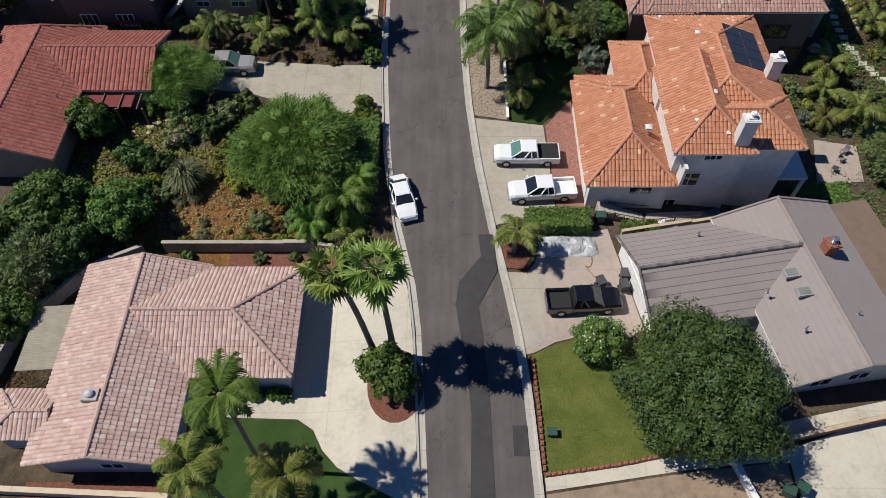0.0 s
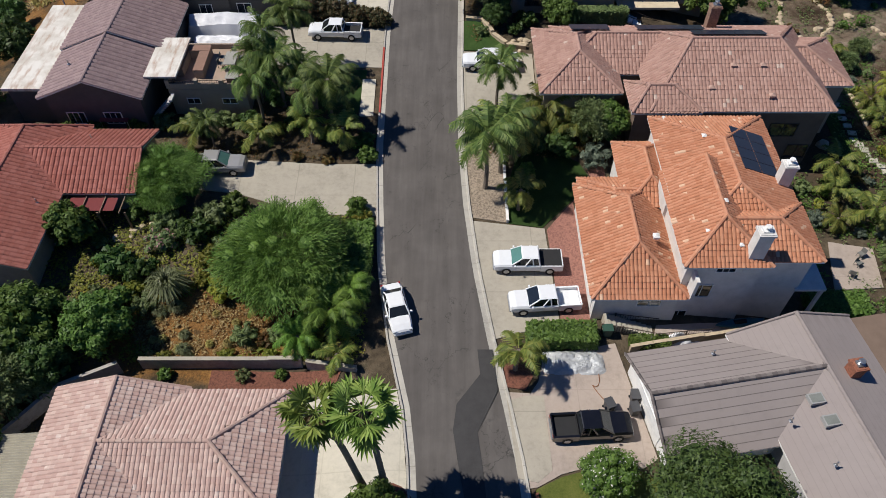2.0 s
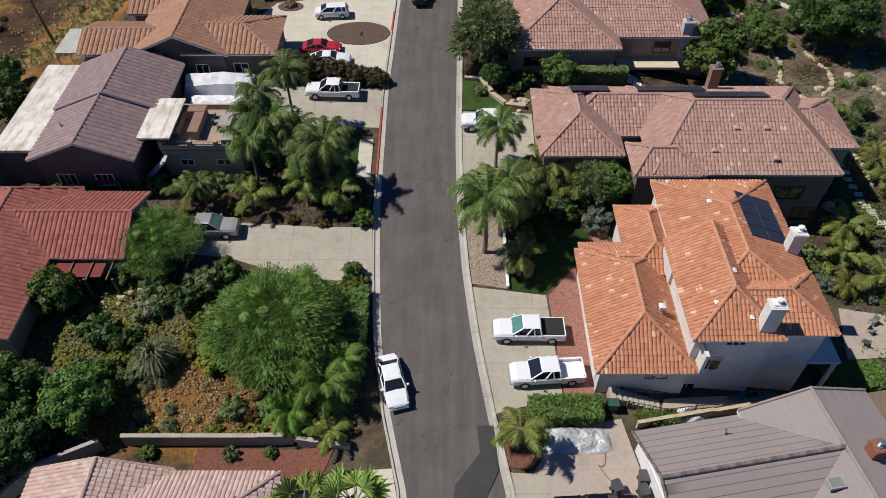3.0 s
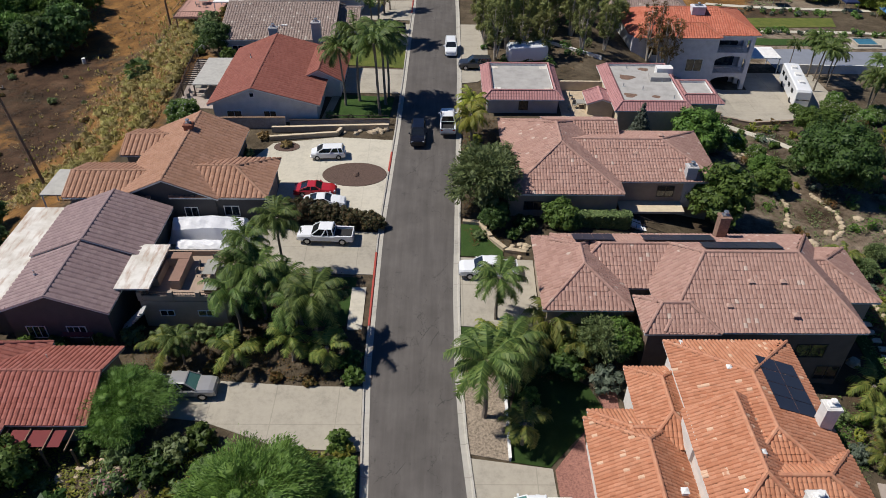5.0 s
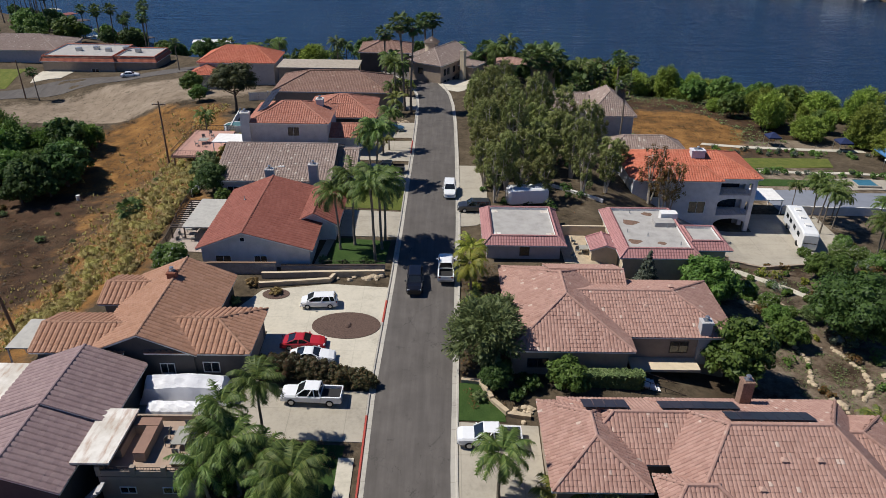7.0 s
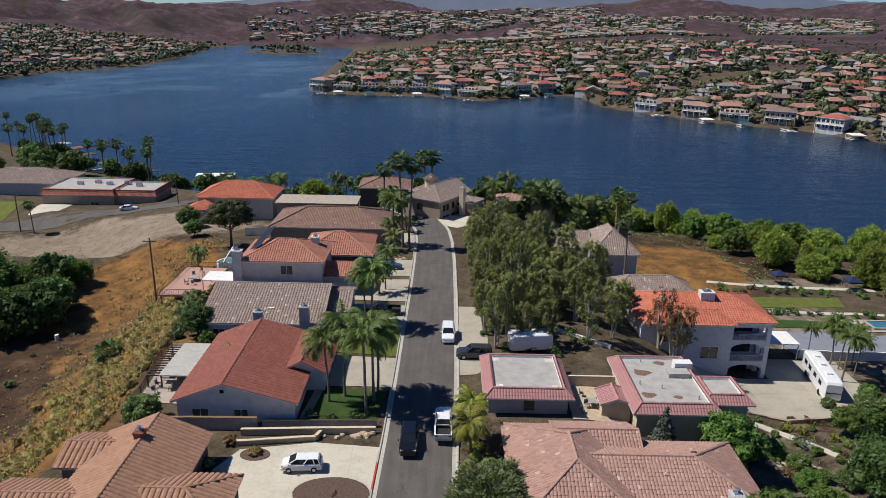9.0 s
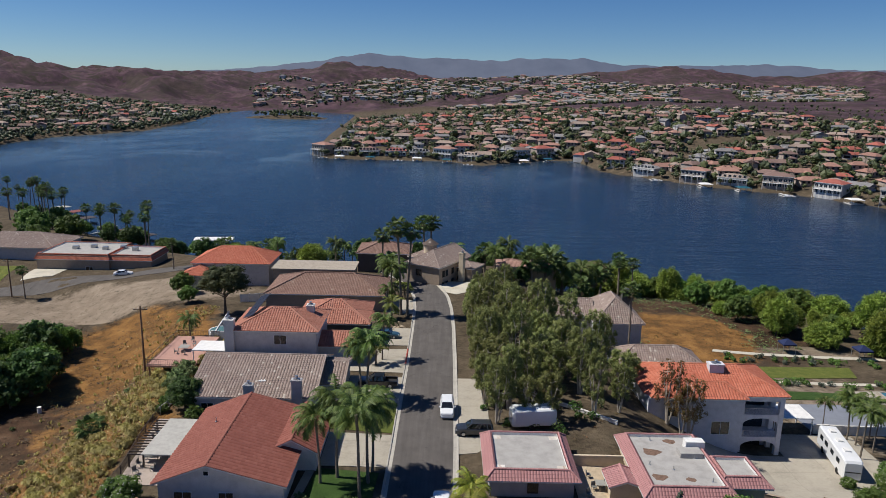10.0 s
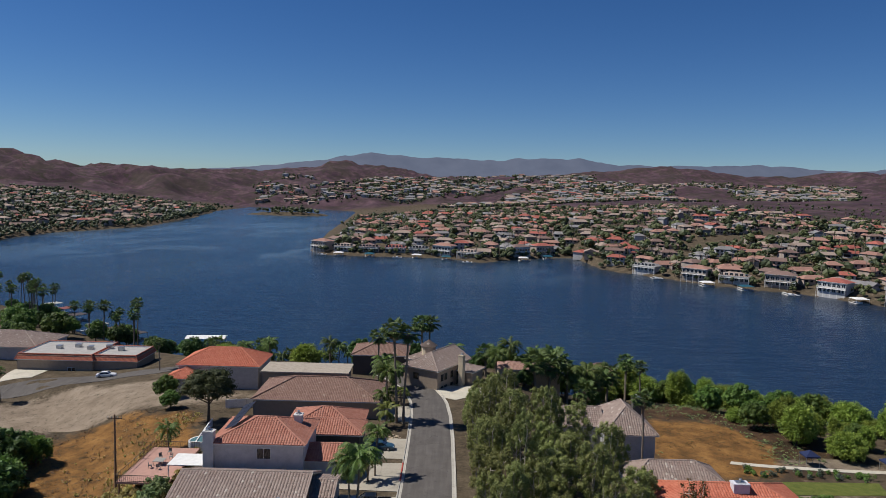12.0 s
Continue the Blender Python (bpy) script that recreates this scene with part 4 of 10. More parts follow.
h.win("y-", 38.5, 19.6, -1.2, 1.2, 1.0)
h.garage("x-", 12.3, 41.0, 0.0, 4.9, 2.3, TRIM_W)
for px, py, pz, w in ((17.2, 42.0, 5.0, 0.45), (22.0, 43.0, 8.0, 0.35), (20.3, 40.5, 7.3, 0.3), (22.6, 39.4, 7.0, 0.3), (22.4, 51.0, 7.5, 0.35)):
    h.vent(px, py, pz, w=w)
h.box("balcony", 28.3, 30.8, 38.8, 43.0, 2.0, 2.25, STUCCO_W)
h.box("post", 30.5, 30.75, 38.9, 39.15, -4.5, 2.0, STUCCO_W)
h.box("post", 30.5, 30.75, 42.7, 42.95, -4.5, 2.0, STUCCO_W)

# -- brown-pink tile house with solar panels (east side, third lot)
h = House("single-storey house with brown-pink tile roof and solar panels", 22.0, 65.0, 1.2)
h.wing(9.6, 17.6, 60.2, 71.0, -0.8, 4.8, 6.9, "y", (True, True), STUCCO_T, T_BROWN)
h.wing(11.5, 27.0, 63.2, 71.4, -1.0, 4.8, 6.8, "x", (True, False), STUCCO_T, T_BROWN)
h.wing(19.6, 37.0, 57.3, 71.2, -2.4, 5.0, 8.25, "x", (4.6, 4.4), STUCCO_BR, T_BROWN)
h.wing(17.9, 24.5, 57.2, 62.0, -2.4, 4.9, 6.3, "x", (1.8, True), STUCCO_BR, T_BROWN)
h.wing(33.0, 40.2, 61.5, 69.5, -3.0, 4.7, 6.4, "x", (False, True), STUCCO_T, T_BROWN)
h.chim(28.0, 70.2, 1.0, 0.9, 2.0, 8.1, BRICK_T)
solar_array(h.ob, (13.1 - 22, 67.5 - 65, 5.75), (0.98, 0, 0), (0, 1.7, -0.55), 4, 1)
solar_array(h.ob, (19.8 - 22, 67.5 - 65, 5.75), (0.97, 0, 0), (0, 1.65, -0.6), 7, 1)
solar_array(h.ob, (24.5 - 22, 64.8 - 65, 6.95), (1.02, 0, 0), (0, 1.75, -0.65), 7, 1)
for px, py, pz in ((27.8, 61.6, 7.0), (30.6, 61.6, 7.0), (25.5, 59.5, 6.0), (31.0, 58.6, 5.8)):
    h.vent(px, py, pz, w=0.5, mat=VENT_B)
h.win("y-", 57.8, 22.6, 2.5, 1.5, 0.9, frame_mat=TRIM_D)
h.win("y-", 57.8, 33.0, 1.6, 2.6, 1.5, frame_mat=TRIM_D)
h.win("y-", 57.8, 35.3, -1.2, 2.0, 1.6, frame_mat=TRIM_D)
h.garage("x-", 10.1, 65.8, 1.4, 5.0, 2.3, STUCCO_T)

# -- brown-pink tile house (east side, fourth lot)
h = House("single-storey house with broad brown-pink hip tile roof", 19.0, 86.0, 2.8)
h.wing(7.6, 20.2, 77.6, 94.6, 0.5, 5.5, 8.4, "y", (True, True), STUCCO_T, T_BROWN)
h.wing(14.0, 31.4, 80.2, 91.6, -0.5, 5.5, 7.6, "x", (False, True), STUCCO_T, T_BROWN)
h.wing(13.0, 21.5, 86.0, 95.2, 0.0, 5.5, 7.5, "x", (False, False), STUCCO_T, T_BROWN)
h.chim(28.0, 80.9, 1.1, 1.0, 2.0, 7.2, STUCCO_G)
h.win("y-", 80.7, 25.6, 3.3, 1.8, 1.3, frame_mat=TRIM_D)
h.win("y-", 78.1, 10.6, 3.2, 2.0, 1.0, frame_mat=TRIM_D)
for px, py, pz in ((13.2, 83.0, 7.2), (22.5, 84.0, 6.8), (15.6, 90.0, 7.3), (26.0, 87.3, 7.3)):
    h.vent(px, py, pz, w=0.5, mat=VENT_B)
h.box("balcony", 20.4, 27.5, 78.6, 80.8, 2.3, 2.6, STUCCO_C)
for k in range(16):
    h.box("stair_step", 21.0 + 0.4 * k, 21.44 + 0.4 * k, 76.6, 78.2, 1.95 - 0.17 * k, 2.15 - 0.17 * k, TRIM_W)
g = Geo()
for yy in (76.55, 78.2):
    g.bar((21.0 - 19, yy - 86, 2.9 - 2.8), (27.6 - 19, yy - 86, 0.15 - 2.8), 0.06, 0.06)
    for k in range(9):
        g.bar((21.0 + 0.82 * k - 19, yy - 86, 2.0 - 0.345 * k - 2.8), (21.0 + 0.82 * k - 19, yy - 86, 2.9 - 0.345 * k - 2.8), 0.04, 0.04)
part("handrail", g, TRIM_D, h.ob, "dark iron stair handrail")

# -- twin flat-roofed buildings with rose tile skirts (east side, fifth lot)
h = House("flat-roofed stucco building with rose tile parapet skirts", 11.2, 104.5, 3.4)
h.flat_roof(5.9, 16.5, 99.0, 109.8, 2.4, 6.9, STUCCO_G, FLAT_G, T_ROSE)
h.win("y-", 99.66, 11.3, 4.3, 1.1, 1.4, panes=1, frame_mat=TRIM_D)
for ax, ay in ((7.8, 101), (14.6, 101), (7.8, 107.8), (14.6, 107.8)):
    h.box("roof_drain", ax - 0.5, ax + 0.5, ay - 0.4, ay + 0.4, 6.6, 6.62, FLAT_W)
h = House("flat-roofed stucco villa with rose tile parapet skirts", 28.0, 104.0, 1.0)
h.flat_roof(22.8, 33.2, 97.0, 111.0, -4.0, 6.4, STUCCO_C, FLAT_G, T_ROSE)
h.flat_roof(31.8, 38.0, 100.0, 106.5, -4.5, 6.0, STUCCO_C, FLAT_G, T_ROSE)
h.box("chimney", 30.2, 32.4, 106.4, 107.6, 5.0, 7.2, TRIM_W)
for px, py, pr in ((25.4, 100.4, 0.9), (26.0, 106.0, 1.1), (29.0, 108.6, 0.8), (28.8, 100.0, 0.6)):
    g = Geo()
    g.prism([(px - 28 + pr * math.cos(k * 0.7) * (1 + 0.35 * math.sin(k * 2.3 + px)), py - 104 + 0.7 * pr * math.sin(k * 0.7) * (1 + 0.3 * math.cos(k * 1.9))) for k in range(9)], 5.1, 5.106)
    part("roof_patch", g, mat_plain("roof_dirt", (0.17, 0.105, 0.075), 0.95, vary=0.35, scale=3), h.ob, "brown dirt patch on the roof")
for px, py in ((25.0, 103.0), (27.4, 102.0), (30.6, 104.6), (31.0, 99.6), (26.6, 108.8)):
    h.pipe(px, py, 6.12)
h.box("roof_unit", 29.0, 31.6, 104.6, 106.2, 6.1, 6.7, FLAT_G)
h.wing(19.6, 23.6, 99.5, 103.2, 2.0, 5.2, 5.9, "y", (False, False), STUCCO_C, T_ROSE, over=0.3)
g = Geo()
g.box(16.2, 22.8, 106.0, 106.3, 2.5, 5.4)
tagged(part("garden_wall", g, STUCCO_C), "cream stucco courtyard wall", "wall", kind="structure")

# -- white three-storey house with coral roof (below the fifth lot)
h = House("white three-storey house with coral tile roof and open loggias", 41.0, 131.0, -6.0)
STUCCO_L = mat_plain("stucco_lilac_white", (0.6, 0.6, 0.64), 0.9, bump=0.01)
roof(h.ob, 31.0 - 41, 52.6 - 41, 126.6 - 131, 139.0 - 131, 10.1, 12.6, "x", (True, True), T_CORAL)
roof(h.ob, 31.6 - 41, 46.0 - 41, 125.4 - 131, 131.0 - 131, 10.1, 11.6, "x", (True, True), T_CORAL)
h.box("wall", 31.5, 45.4, 126.0, 138.5, -7.4, 3.98, STUCCO_L)
h.box("wall", 45.4, 52.0, 130.4, 138.5, -7.4, 3.98, STUCCO_L)
for z0, z1 in ((-3.1, -2.5), (0.5, 1.1), (3.2, 3.98)):
    h.box("floor_slab", 45.4, 52.0, 126.9, 130.4, z0, z1, STUCCO_L)
for x0 in (45.4, 51.3):
    h.box("pillar", x0, x0 + 0.7, 126.85, 127.5, -7.4, 3.98, STUCCO_L)
h.box("pillar", 51.3, 52.0, 129.6, 130.4, -7.4, 3.98, STUCCO_L)
# arched heads of the lower openings
for z in (-3.1, 0.5):
    g = Geo()
    for k in range(8):
        a0, a1 = math.pi * k / 8, math.pi * (k + 1) / 8
        xa, xb = 48.7 - 2.62 * math.cos(a0) - 41, 48.7 - 2.62 * math.cos(a1) - 41
        za, zb_ = z - 1.0 + 1.0 * math.sin(a0) + 6, z - 1.0 + 1.0 * math.sin(a1) + 6
        g.add([(xa, -4.08, za), (xb, -4.08, zb_), (xb, -4.08, z + 6.02), (xa, -4.08, z + 6.02), (xa, -3.78, za), (xb, -3.78, zb_), (xb, -3.78, z + 6.02), (xa, -3.78, z + 6.02)],
              [(0, 1, 2, 3), (7, 6, 5, 4), (0, 4, 5, 1)])
    part("arch", g, STUCCO_L, h.ob)
for z in (-2.5, 1.1):
    g = Geo()
    for zz in (0.12, 0.95):
        g.bar((46.1 - 41, -4.0, z + zz + 6), (51.3 - 41, -4.0, z + zz + 6), 0.06, 0.06)
    for k in range(24):
        x = 46.1 - 41 + 5.2 * (k + 0.5) / 24
        g.bar((x, -4.0, z + 0.12 + 6), (x, -4.0, z + 0.95 + 6), 0.04, 0.04)
    part("railing", g, STUCCO_G, h.ob, "pale metal balcony railing")
    h.box("glass_door", 46.6, 50.6, 130.3, 130.38, z, z + 2.1, GLASS)
# ground floor without glass: a near-black panel paints the open recess's shade
h.box("glass_door", 46.6, 50.6, 130.3, 130.38, -6.6, -4.2, DARK)
h.chim(43.0, 131.6, 2.2, 1.4, 4.0, 7.3, STUCCO_L)
h.win("y-", 126.0, 42.4, -1.7, 2.6, 2.0)
h.win("y-", 126.0, 35.0, 1.0, 1.6, 1.4)
h.win("y-", 126.0, 35.0, -2.4, 1.6, 1.4)
sk = h.box("skylight", 40.4, 41.4, 127.6, 128.6, 4.9, 5.25, TRIM_W)
h.box("pane", 40.5, 41.3, 127.7, 128.5, 5.25, 5.28, GLASS, parent=sk)
h.box("balcony", 29.6, 31.5, 126.4, 131.0, 0.4, 0.7, STUCCO_L)
h.box("post", 29.7, 30.1, 126.5, 126.9, -7.4, 0.4, STUCCO_L)

# -- mauve-brown house with rooftop deck (west side, third lot)
h = House("dark house with mauve-brown tile roof and white flat side roof", -32.0, 67.0, 1.0)
h.wing(-38.3, -28.3, 59.2, 67.4, -1.6, 5.0, 7.0, "y", (False, False), STUCCO_B, T_MAUVE)
h.wing(-38.6, -27.5, 66.9, 75.2, -1.6, 5.1, 7.25, "y", (False, False), STUCCO_B, T_MAUVE)
h.box("flat_roof", -42.4, -38.2, 60.8, 75.4, 4.6, 4.9, FLAT_W, "stained white flat roof")
h.box("wall", -42.1, -38.4, 61.2, 75.0, -2.5, 4.6, STUCCO_B)
h.box("patio_roof", -28.75, -25.6, 61.9, 68.4, 5.3, 5.5, FLAT_W, "stained white patio roof")
h.box("post", -26.2, -26.0, 62.25, 62.45, 4.0, 5.3, TRIM_D)
h.box("wall", -26.8, -19.2, 62.0, 68.8, 0.0, 3.9, STUCCO_T)
h.box("roof_deck", -26.7, -19.3, 62.1, 68.7, 3.9, 4.0, mat_plain("deck_tan", (0.34, 0.25, 0.19), 0.85))
for x0, x1, y0, y1 in ((-26.8, -19.2, 62.0, 62.2), (-19.4, -19.2, 62.2, 68.6), (-26.8, -19.2, 68.6, 68.8), (-26.8, -26.6, 62.2, 68.6)):
    h.box("parapet", x0, x1, y0, y1, 4.0, 4.55, STUCCO_T)
for x in (-26.7, -23.9, -21.4, -19.3):
    h.box("post", x - 0.2, x + 0.2, 61.95, 62.3, 4.0, 5.0, STUCCO_T)
g = Geo()
for a, b in ((-26.5, -24.1), (-23.7, -21.6), (-21.2, -19.5)):
    for z in (4.62, 4.92):
        g.bar((a + 32, 62.1 - 67, z - 1), (b + 32, 62.1 - 67, z - 1), 0.04, 0.04)
    n = 10
    for k in range(n):
        x = a + (b - a) * k / (n - 1)
        g.bar((x + 32, 62.1 - 67, 3.55), (x + 32, 62.1 - 67, 3.92), 0.02, 0.02)
part("railing", g, TRIM_D, h.ob, "black iron railing on the deck")
h.win("y-", 59.7, -35.6, 1.6, 1.6, 1.3, panes=3)
h.win("y-", 59.7, -32.0, 1.6, 1.6, 1.3, panes=3)
h.win("y-", 62.0, -24.6, 2.2, 1.2, 0.6)
h.win("y-", 62.0, -21.0, 2.2, 1.4, 0.6)
h.pipe(-36.0, 63.0, 6.2)
for k in range(12):
    h.box("stair_step", -29.6 + 0.28 * k, -29.3 + 0.28 * k, 60.7, 61.8, 0.3 + 0.28 * k, 0.5 + 0.28 * k, STUCCO_G)

# -- tan tile house with round drive (west side, fourth lot)
h = House("single-storey house with tan-orange ribbed tile roof", -28.0, 82.0, 2.8)
h.wing(-33.6, -22.8, 75.6, 90.8, 1.0, 5.9, 8.2, "y", (False, False), STUCCO_B, T_TAN)
h.wing(-28.0, -17.7, 75.9, 84.0, 1.5, 5.9, 7.3, "x", (False, True), STUCCO_B, T_TAN)
h.wing(-39.2, -30.0, 75.9, 82.8, -1.0, 5.8, 7.0, "x", (False, False), STUCCO_T, T_TAN)
h.wing(-36.2, -30.0, 84.5, 90.6, -1.0, 5.85, 6.9, "x", (False, False), STUCCO_T, T_TAN)
h.chim(-28.4, 86.6, 0.9, 0.9, 6.5, 8.9, BRICK)
h.win("y-", 76.1, -26.0, 3.4, 1.3, 1.1)
h.win("y-", 76.4, -21.8, 3.4, 1.5, 1.1)
h.win("y-", 76.1, -30.3, 3.4, 1.6, 1.1)
h.garage("x+", -18.2, 80.0, 2.9, 4.8, 2.2, STUCCO_T)
aw = thing("patio_awning", "pale metal patio awning on white posts", "awning", (-40.9, 80.5, 0.0))
g = Geo()
g.box(-1.9, 1.7, -2.6, 2.6, 4.7, 4.82)
part("roof_sheet", g, PATIO_PAINT, aw)
for a in (-1.8, 1.5):
    for b in (-2.5, 0, 2.4):
        g = Geo()
        g.box(a, a + 0.12, b, b + 0.12, lie(-40.9 + a, 80.5 + b) - 0.2, 4.7)
        part("post", g, TRIM_W, aw)

# -- dark red tile house (west side, fifth lot)
h = House("white-walled house with dark red ribbed tile gable roof", -22.5, 104.5, 3.6)
h.wing(-29.3, -15.0, 96.4, 114.4, 1.0, 6.3, 8.6, "y", (False, False), STUCCO_W, T_REDM, off=0.41)
h.wing(-19.2, -12.8, 103.4, 113.4, 2.5, 6.3, 8.0, "y", (False, False), STUCCO_W, T_REDM)
h.win("y-", 96.9, -26.2, 4.0, 1.8, 1.2)
h.win("y-", 96.9, -21.6, 4.0, 1.5, 1.2)
h.win("y-", 96.9, -23.6, 7.2, 0.5, 0.5, panes=1)
h.box("patio_roof", -33.4, -29.2, 103.5, 112.5, 5.6, 5.75, PATIO_PAINT, "pale painted metal patio roof")
for y in (103.7, 108.0, 112.2):
    h.box("post", -33.3, -33.15, y, y + 0.15, -0.5, 5.6, TRIM_D)
h.pipe(-26.0, 108.0, 7.8)
for k in range(14):
    h.box("shade_slat", -35.0, -33.4, 103.6 + 0.65 * k, 103.72 + 0.65 * k, 5.56, 5.7, TRIM_D)
h.box("post", -35.0, -34.85, 103.7, 103.85, 2.0, 5.56, TRIM_D)
h.box("post", -35.0, -34.85, 112.0, 112.15, 2.0, 5.56, TRIM_D)
h.box("skylight", -24.6, -23.8, 105.4, 106.4, 7.9, 8.2, TRIM_W)

# -- grey-brown tile house with two chimneys (west side, sixth lot)
h = House("single-storey house with grey-brown tile gable roof and chimneys", -23.0, 125.0, 3.6)
h.wing(-33.2, -15.8, 117.4, 133.4, 1.0, 6.5, 9.1, "x", (False, False), STUCCO_G, T_GBROWN, off=0.58)
h.wing(-16.4, -12.6, 122.4, 132.6, 2.5, 6.4, 7.9, "x", (False, False), STUCCO_G, T_GBROWN)
h.chim(-18.2, 117.3, 1.3, 0.9, 2.0, 9.4, STUCCO_G)
h.chim(-24.6, 117.2, 1.2, 0.9, 2.0, 8.6, STUCCO_G)
h.box("skylight", -24.2, -23.2, 120.6, 121.8, 7.3, 7.6, TRIM_W)
for u in (-30.5, -27.0):
    h.win("y-", 117.9, u, 4.2, 1.6, 1.2)

# -- white two-storey house with orange roof and deck (west side, seventh lot)
h = House("white two-storey house with orange tile hip roof", -25.0, 140.0, 3.4)
h.wing(-32.4, -18.4, 135.0, 146.4, 1.0, 9.6, 11.8, "x", (True, True), STUCCO_W, T_TERRA)
h.wing(-24.0, -13.2, 136.8, 144.4, 2.0, 6.6, 7.9, "x", (False, False), STUCCO_W, T_TERRA)
h.chim(-32.5, 135.4, 1.5, 1.2, 1.0, 11.4, STUCCO_W)
h.chim(-21.0, 142.5, 1.2, 1.2, 8.0, 11.8, STUCCO_W)
solar_array(h.ob, (-31.2 + 25, 138.5 - 140, 6.95), (0.35, 1.0, 0.45), (0.85, 0, 0.32), 5, 2)
h.win("y-", 135.5, -24.6, 7.3, 1.9, 1.5, frame_mat=TRIM_W)
h.win("y-", 135.5, -24.2, 4.0, 1.9, 1.2, frame_mat=TRIM_W)
dk = thing("deck", "raised pink-tiled terrace deck on posts", "deck", (-42.0, 141.0, 3.8))
g = Geo()
g.box(-3.6, 3.8, -6.8, 6.8, -0.3, 0.0)
part("platform", g, mat_plain("deck_pink", (0.42, 0.24, 0.19), 0.85), dk)
g = Geo()
for a, b in (((-3.6, -6.8), (3.8, -6.8)), ((-3.6, -6.8), (-3.6, 6.8)), ((-3.6, 6.8), (3.8, 6.8))):
    for z in (0.15, 1.0):
        g.bar((*a, z), (*b, z), 0.06, 0.06)
    n = 26
    for k in range(n + 1):
        p = Vector(a).lerp(Vector(b), k / n)
        g.bar((p.x, p.y, 0), (p.x, p.y, 1.0), 0.03, 0.03)
part("railing", g, TRIM_D, dk, "dark iron railing")
for a in (-3.3, 0.2, 3.5):
    for b in (-6.4, 0, 6.4):
        g = Geo()
        g.tube([(a, b, lie(-42 + a, 141 + b) - 4.3), (a, b, -0.3)], [0.14, 0.14], 6)
        part("post", g, WOOD, dk)
pg = thing("pergola", "white patio cover on white posts beside the terrace", "pergola", (-36.0, 138.6, 3.4))
g = Geo()
g.box(-3.0, 2.4, -2.4, 2.0, 2.2, 2.34)
part("roof_sheet", g, TRIM_W, pg)
for a in (-2.9, 2.2):
    for b in (-2.3, 1.8):
        g = Geo()
        g.box(a, a + 0.14, b, b + 0.14, -2.5, 2.2)
        part("post", g, TRIM_W, pg)

# -- orange-brown house (west side, eighth lot)
h = House("house with orange-brown tile hip roof", -18.5, 154.0, 2.2)
h.wing(-25.0, -12.0, 148.6, 160.0, 0.0, 6.9, 9.2, "x", (True, True), STUCCO_T, T_TERRA)
h.wing(-20.5, -11.6, 147.6, 155.0, 0.0, 6.7, 8.2, "x", (False, True), STUCCO_B, T_TERRA)
# -- dark brown hip roof house (west side, ninth lot)
h = House("broad house with weathered dark brown tile hip roof", -23.5, 178.0, 0.5)
h.wing(-36.5, -11.0, 171.2, 186.2, -1.5, 4.8, 7.6, "x", (True, True), STUCCO_T, T_DKBROWN)
h.box("flat_roof", -39.0, -19.5, 188.5, 197.0, 5.4, 5.7, mat_plain("flat_roof_tan", (0.36, 0.31, 0.25), 0.9, vary=0.2))
h.box("wall", -38.6, -20.0, 188.9, 196.6, -3.0, 5.4, STUCCO_T)
# -- red-roofed house near the shore
h = House("two-storey house with coral tile roof near the lake", -49.5, 198.0, -1.5)
# grey stucco here paints the shade on pale walls
h.wing(-59.0, -40.0, 192.0, 204.0, -6.0, 5.7, 8.6, "x", (True, True), STUCCO_G, T_CORAL)
h.wing(-60.0, -53.0, 187.5, 193.0, -6.0, 3.8, 5.2, "y", (True, False), STUCCO_G, T_CORAL)
# -- flat-roofed building with terracotta fascia
h = House("flat-roofed building with terracotta mansard fascia", -97.0, 229.0, -4.5)
h.flat_roof(-113.0, -92.0, 220.5, 237.0, -7.5, 0.0, STUCCO_T, FLAT_G, T_CORAL, 0.7, 1.5)
h.flat_roof(-93.0, -80.5, 221.5, 234.0, -7.5, -0.2, STUCCO_T, FLAT_G, T_CORAL, 0.7, 1.5)
for i in range(5):
    h.box("roof_unit", -106 + i * 4.3, -104.6 + i * 4.3, 228 + (i % 2) * 2, 229.4 + (i % 2) * 2, -0.4, 0.6, METAL)
h.garage("y-", 220.9, -108, -7.0, 5.0, 2.4, STUCCO_T)
h.win("y-", 220.9, -98, -5.0, 2.0, 1.4)
# -- grey-brown house at the western edge
h = House("low house with grey-brown shingle roof", -128.0, 240.0, -5.0)
h.wing(-142.0, -113.5, 232.0, 249.0, -8.0, -1.2, 1.8, "x", (True, True), STUCCO_G, T_GBROWN)
# -- end-of-street house with turret, set askew to the street
h = House("beige two-storey house with small round turret roof", -0.3, 204.6, -0.5, -31)
h.wing(-5.6, 4.8, 197.0, 212.8, -3.0, 4.7, 7.6, "y", (True, False), STUCCO_T, T_GBROWN)
h.wing(-9.4, -3.0, 204.0, 212.5, -3.0, 4.4, 6.4, "x", (True, False), STUCCO_T, T_GBROWN)
h.wing(4.2, 9.0, 206.0, 212.4, -4.0, 3.2, 4.2, "x", (False, True), STUCCO_T, T_GBROWN)
g = Geo()
g.tube([(-3.4, 1.6, 4), (-3.4, 1.6, 8.6)], [1.7, 1.7], 14)
tw = part("turret", g, STUCCO_C, h.ob)
g = Geo()
g.tube([(-3.4, 1.6, 8.6), (-3.4, 1.6, 10.0)], [2.2, 0.1], 14)
part("turret_roof", g, T_GBROWN, tw)
for z in (-0.9, 1.9):
    for u in (199.6, 201.2, 204.0, 207.0):
        h.win("x+", 4.3, u, z, 1.0, 1.5, panes=1, frame_mat=TRIM_D)
h.win("y-", 197.5, -1.6, 2.0, 1.4, 1.4, frame_mat=TRIM_D)
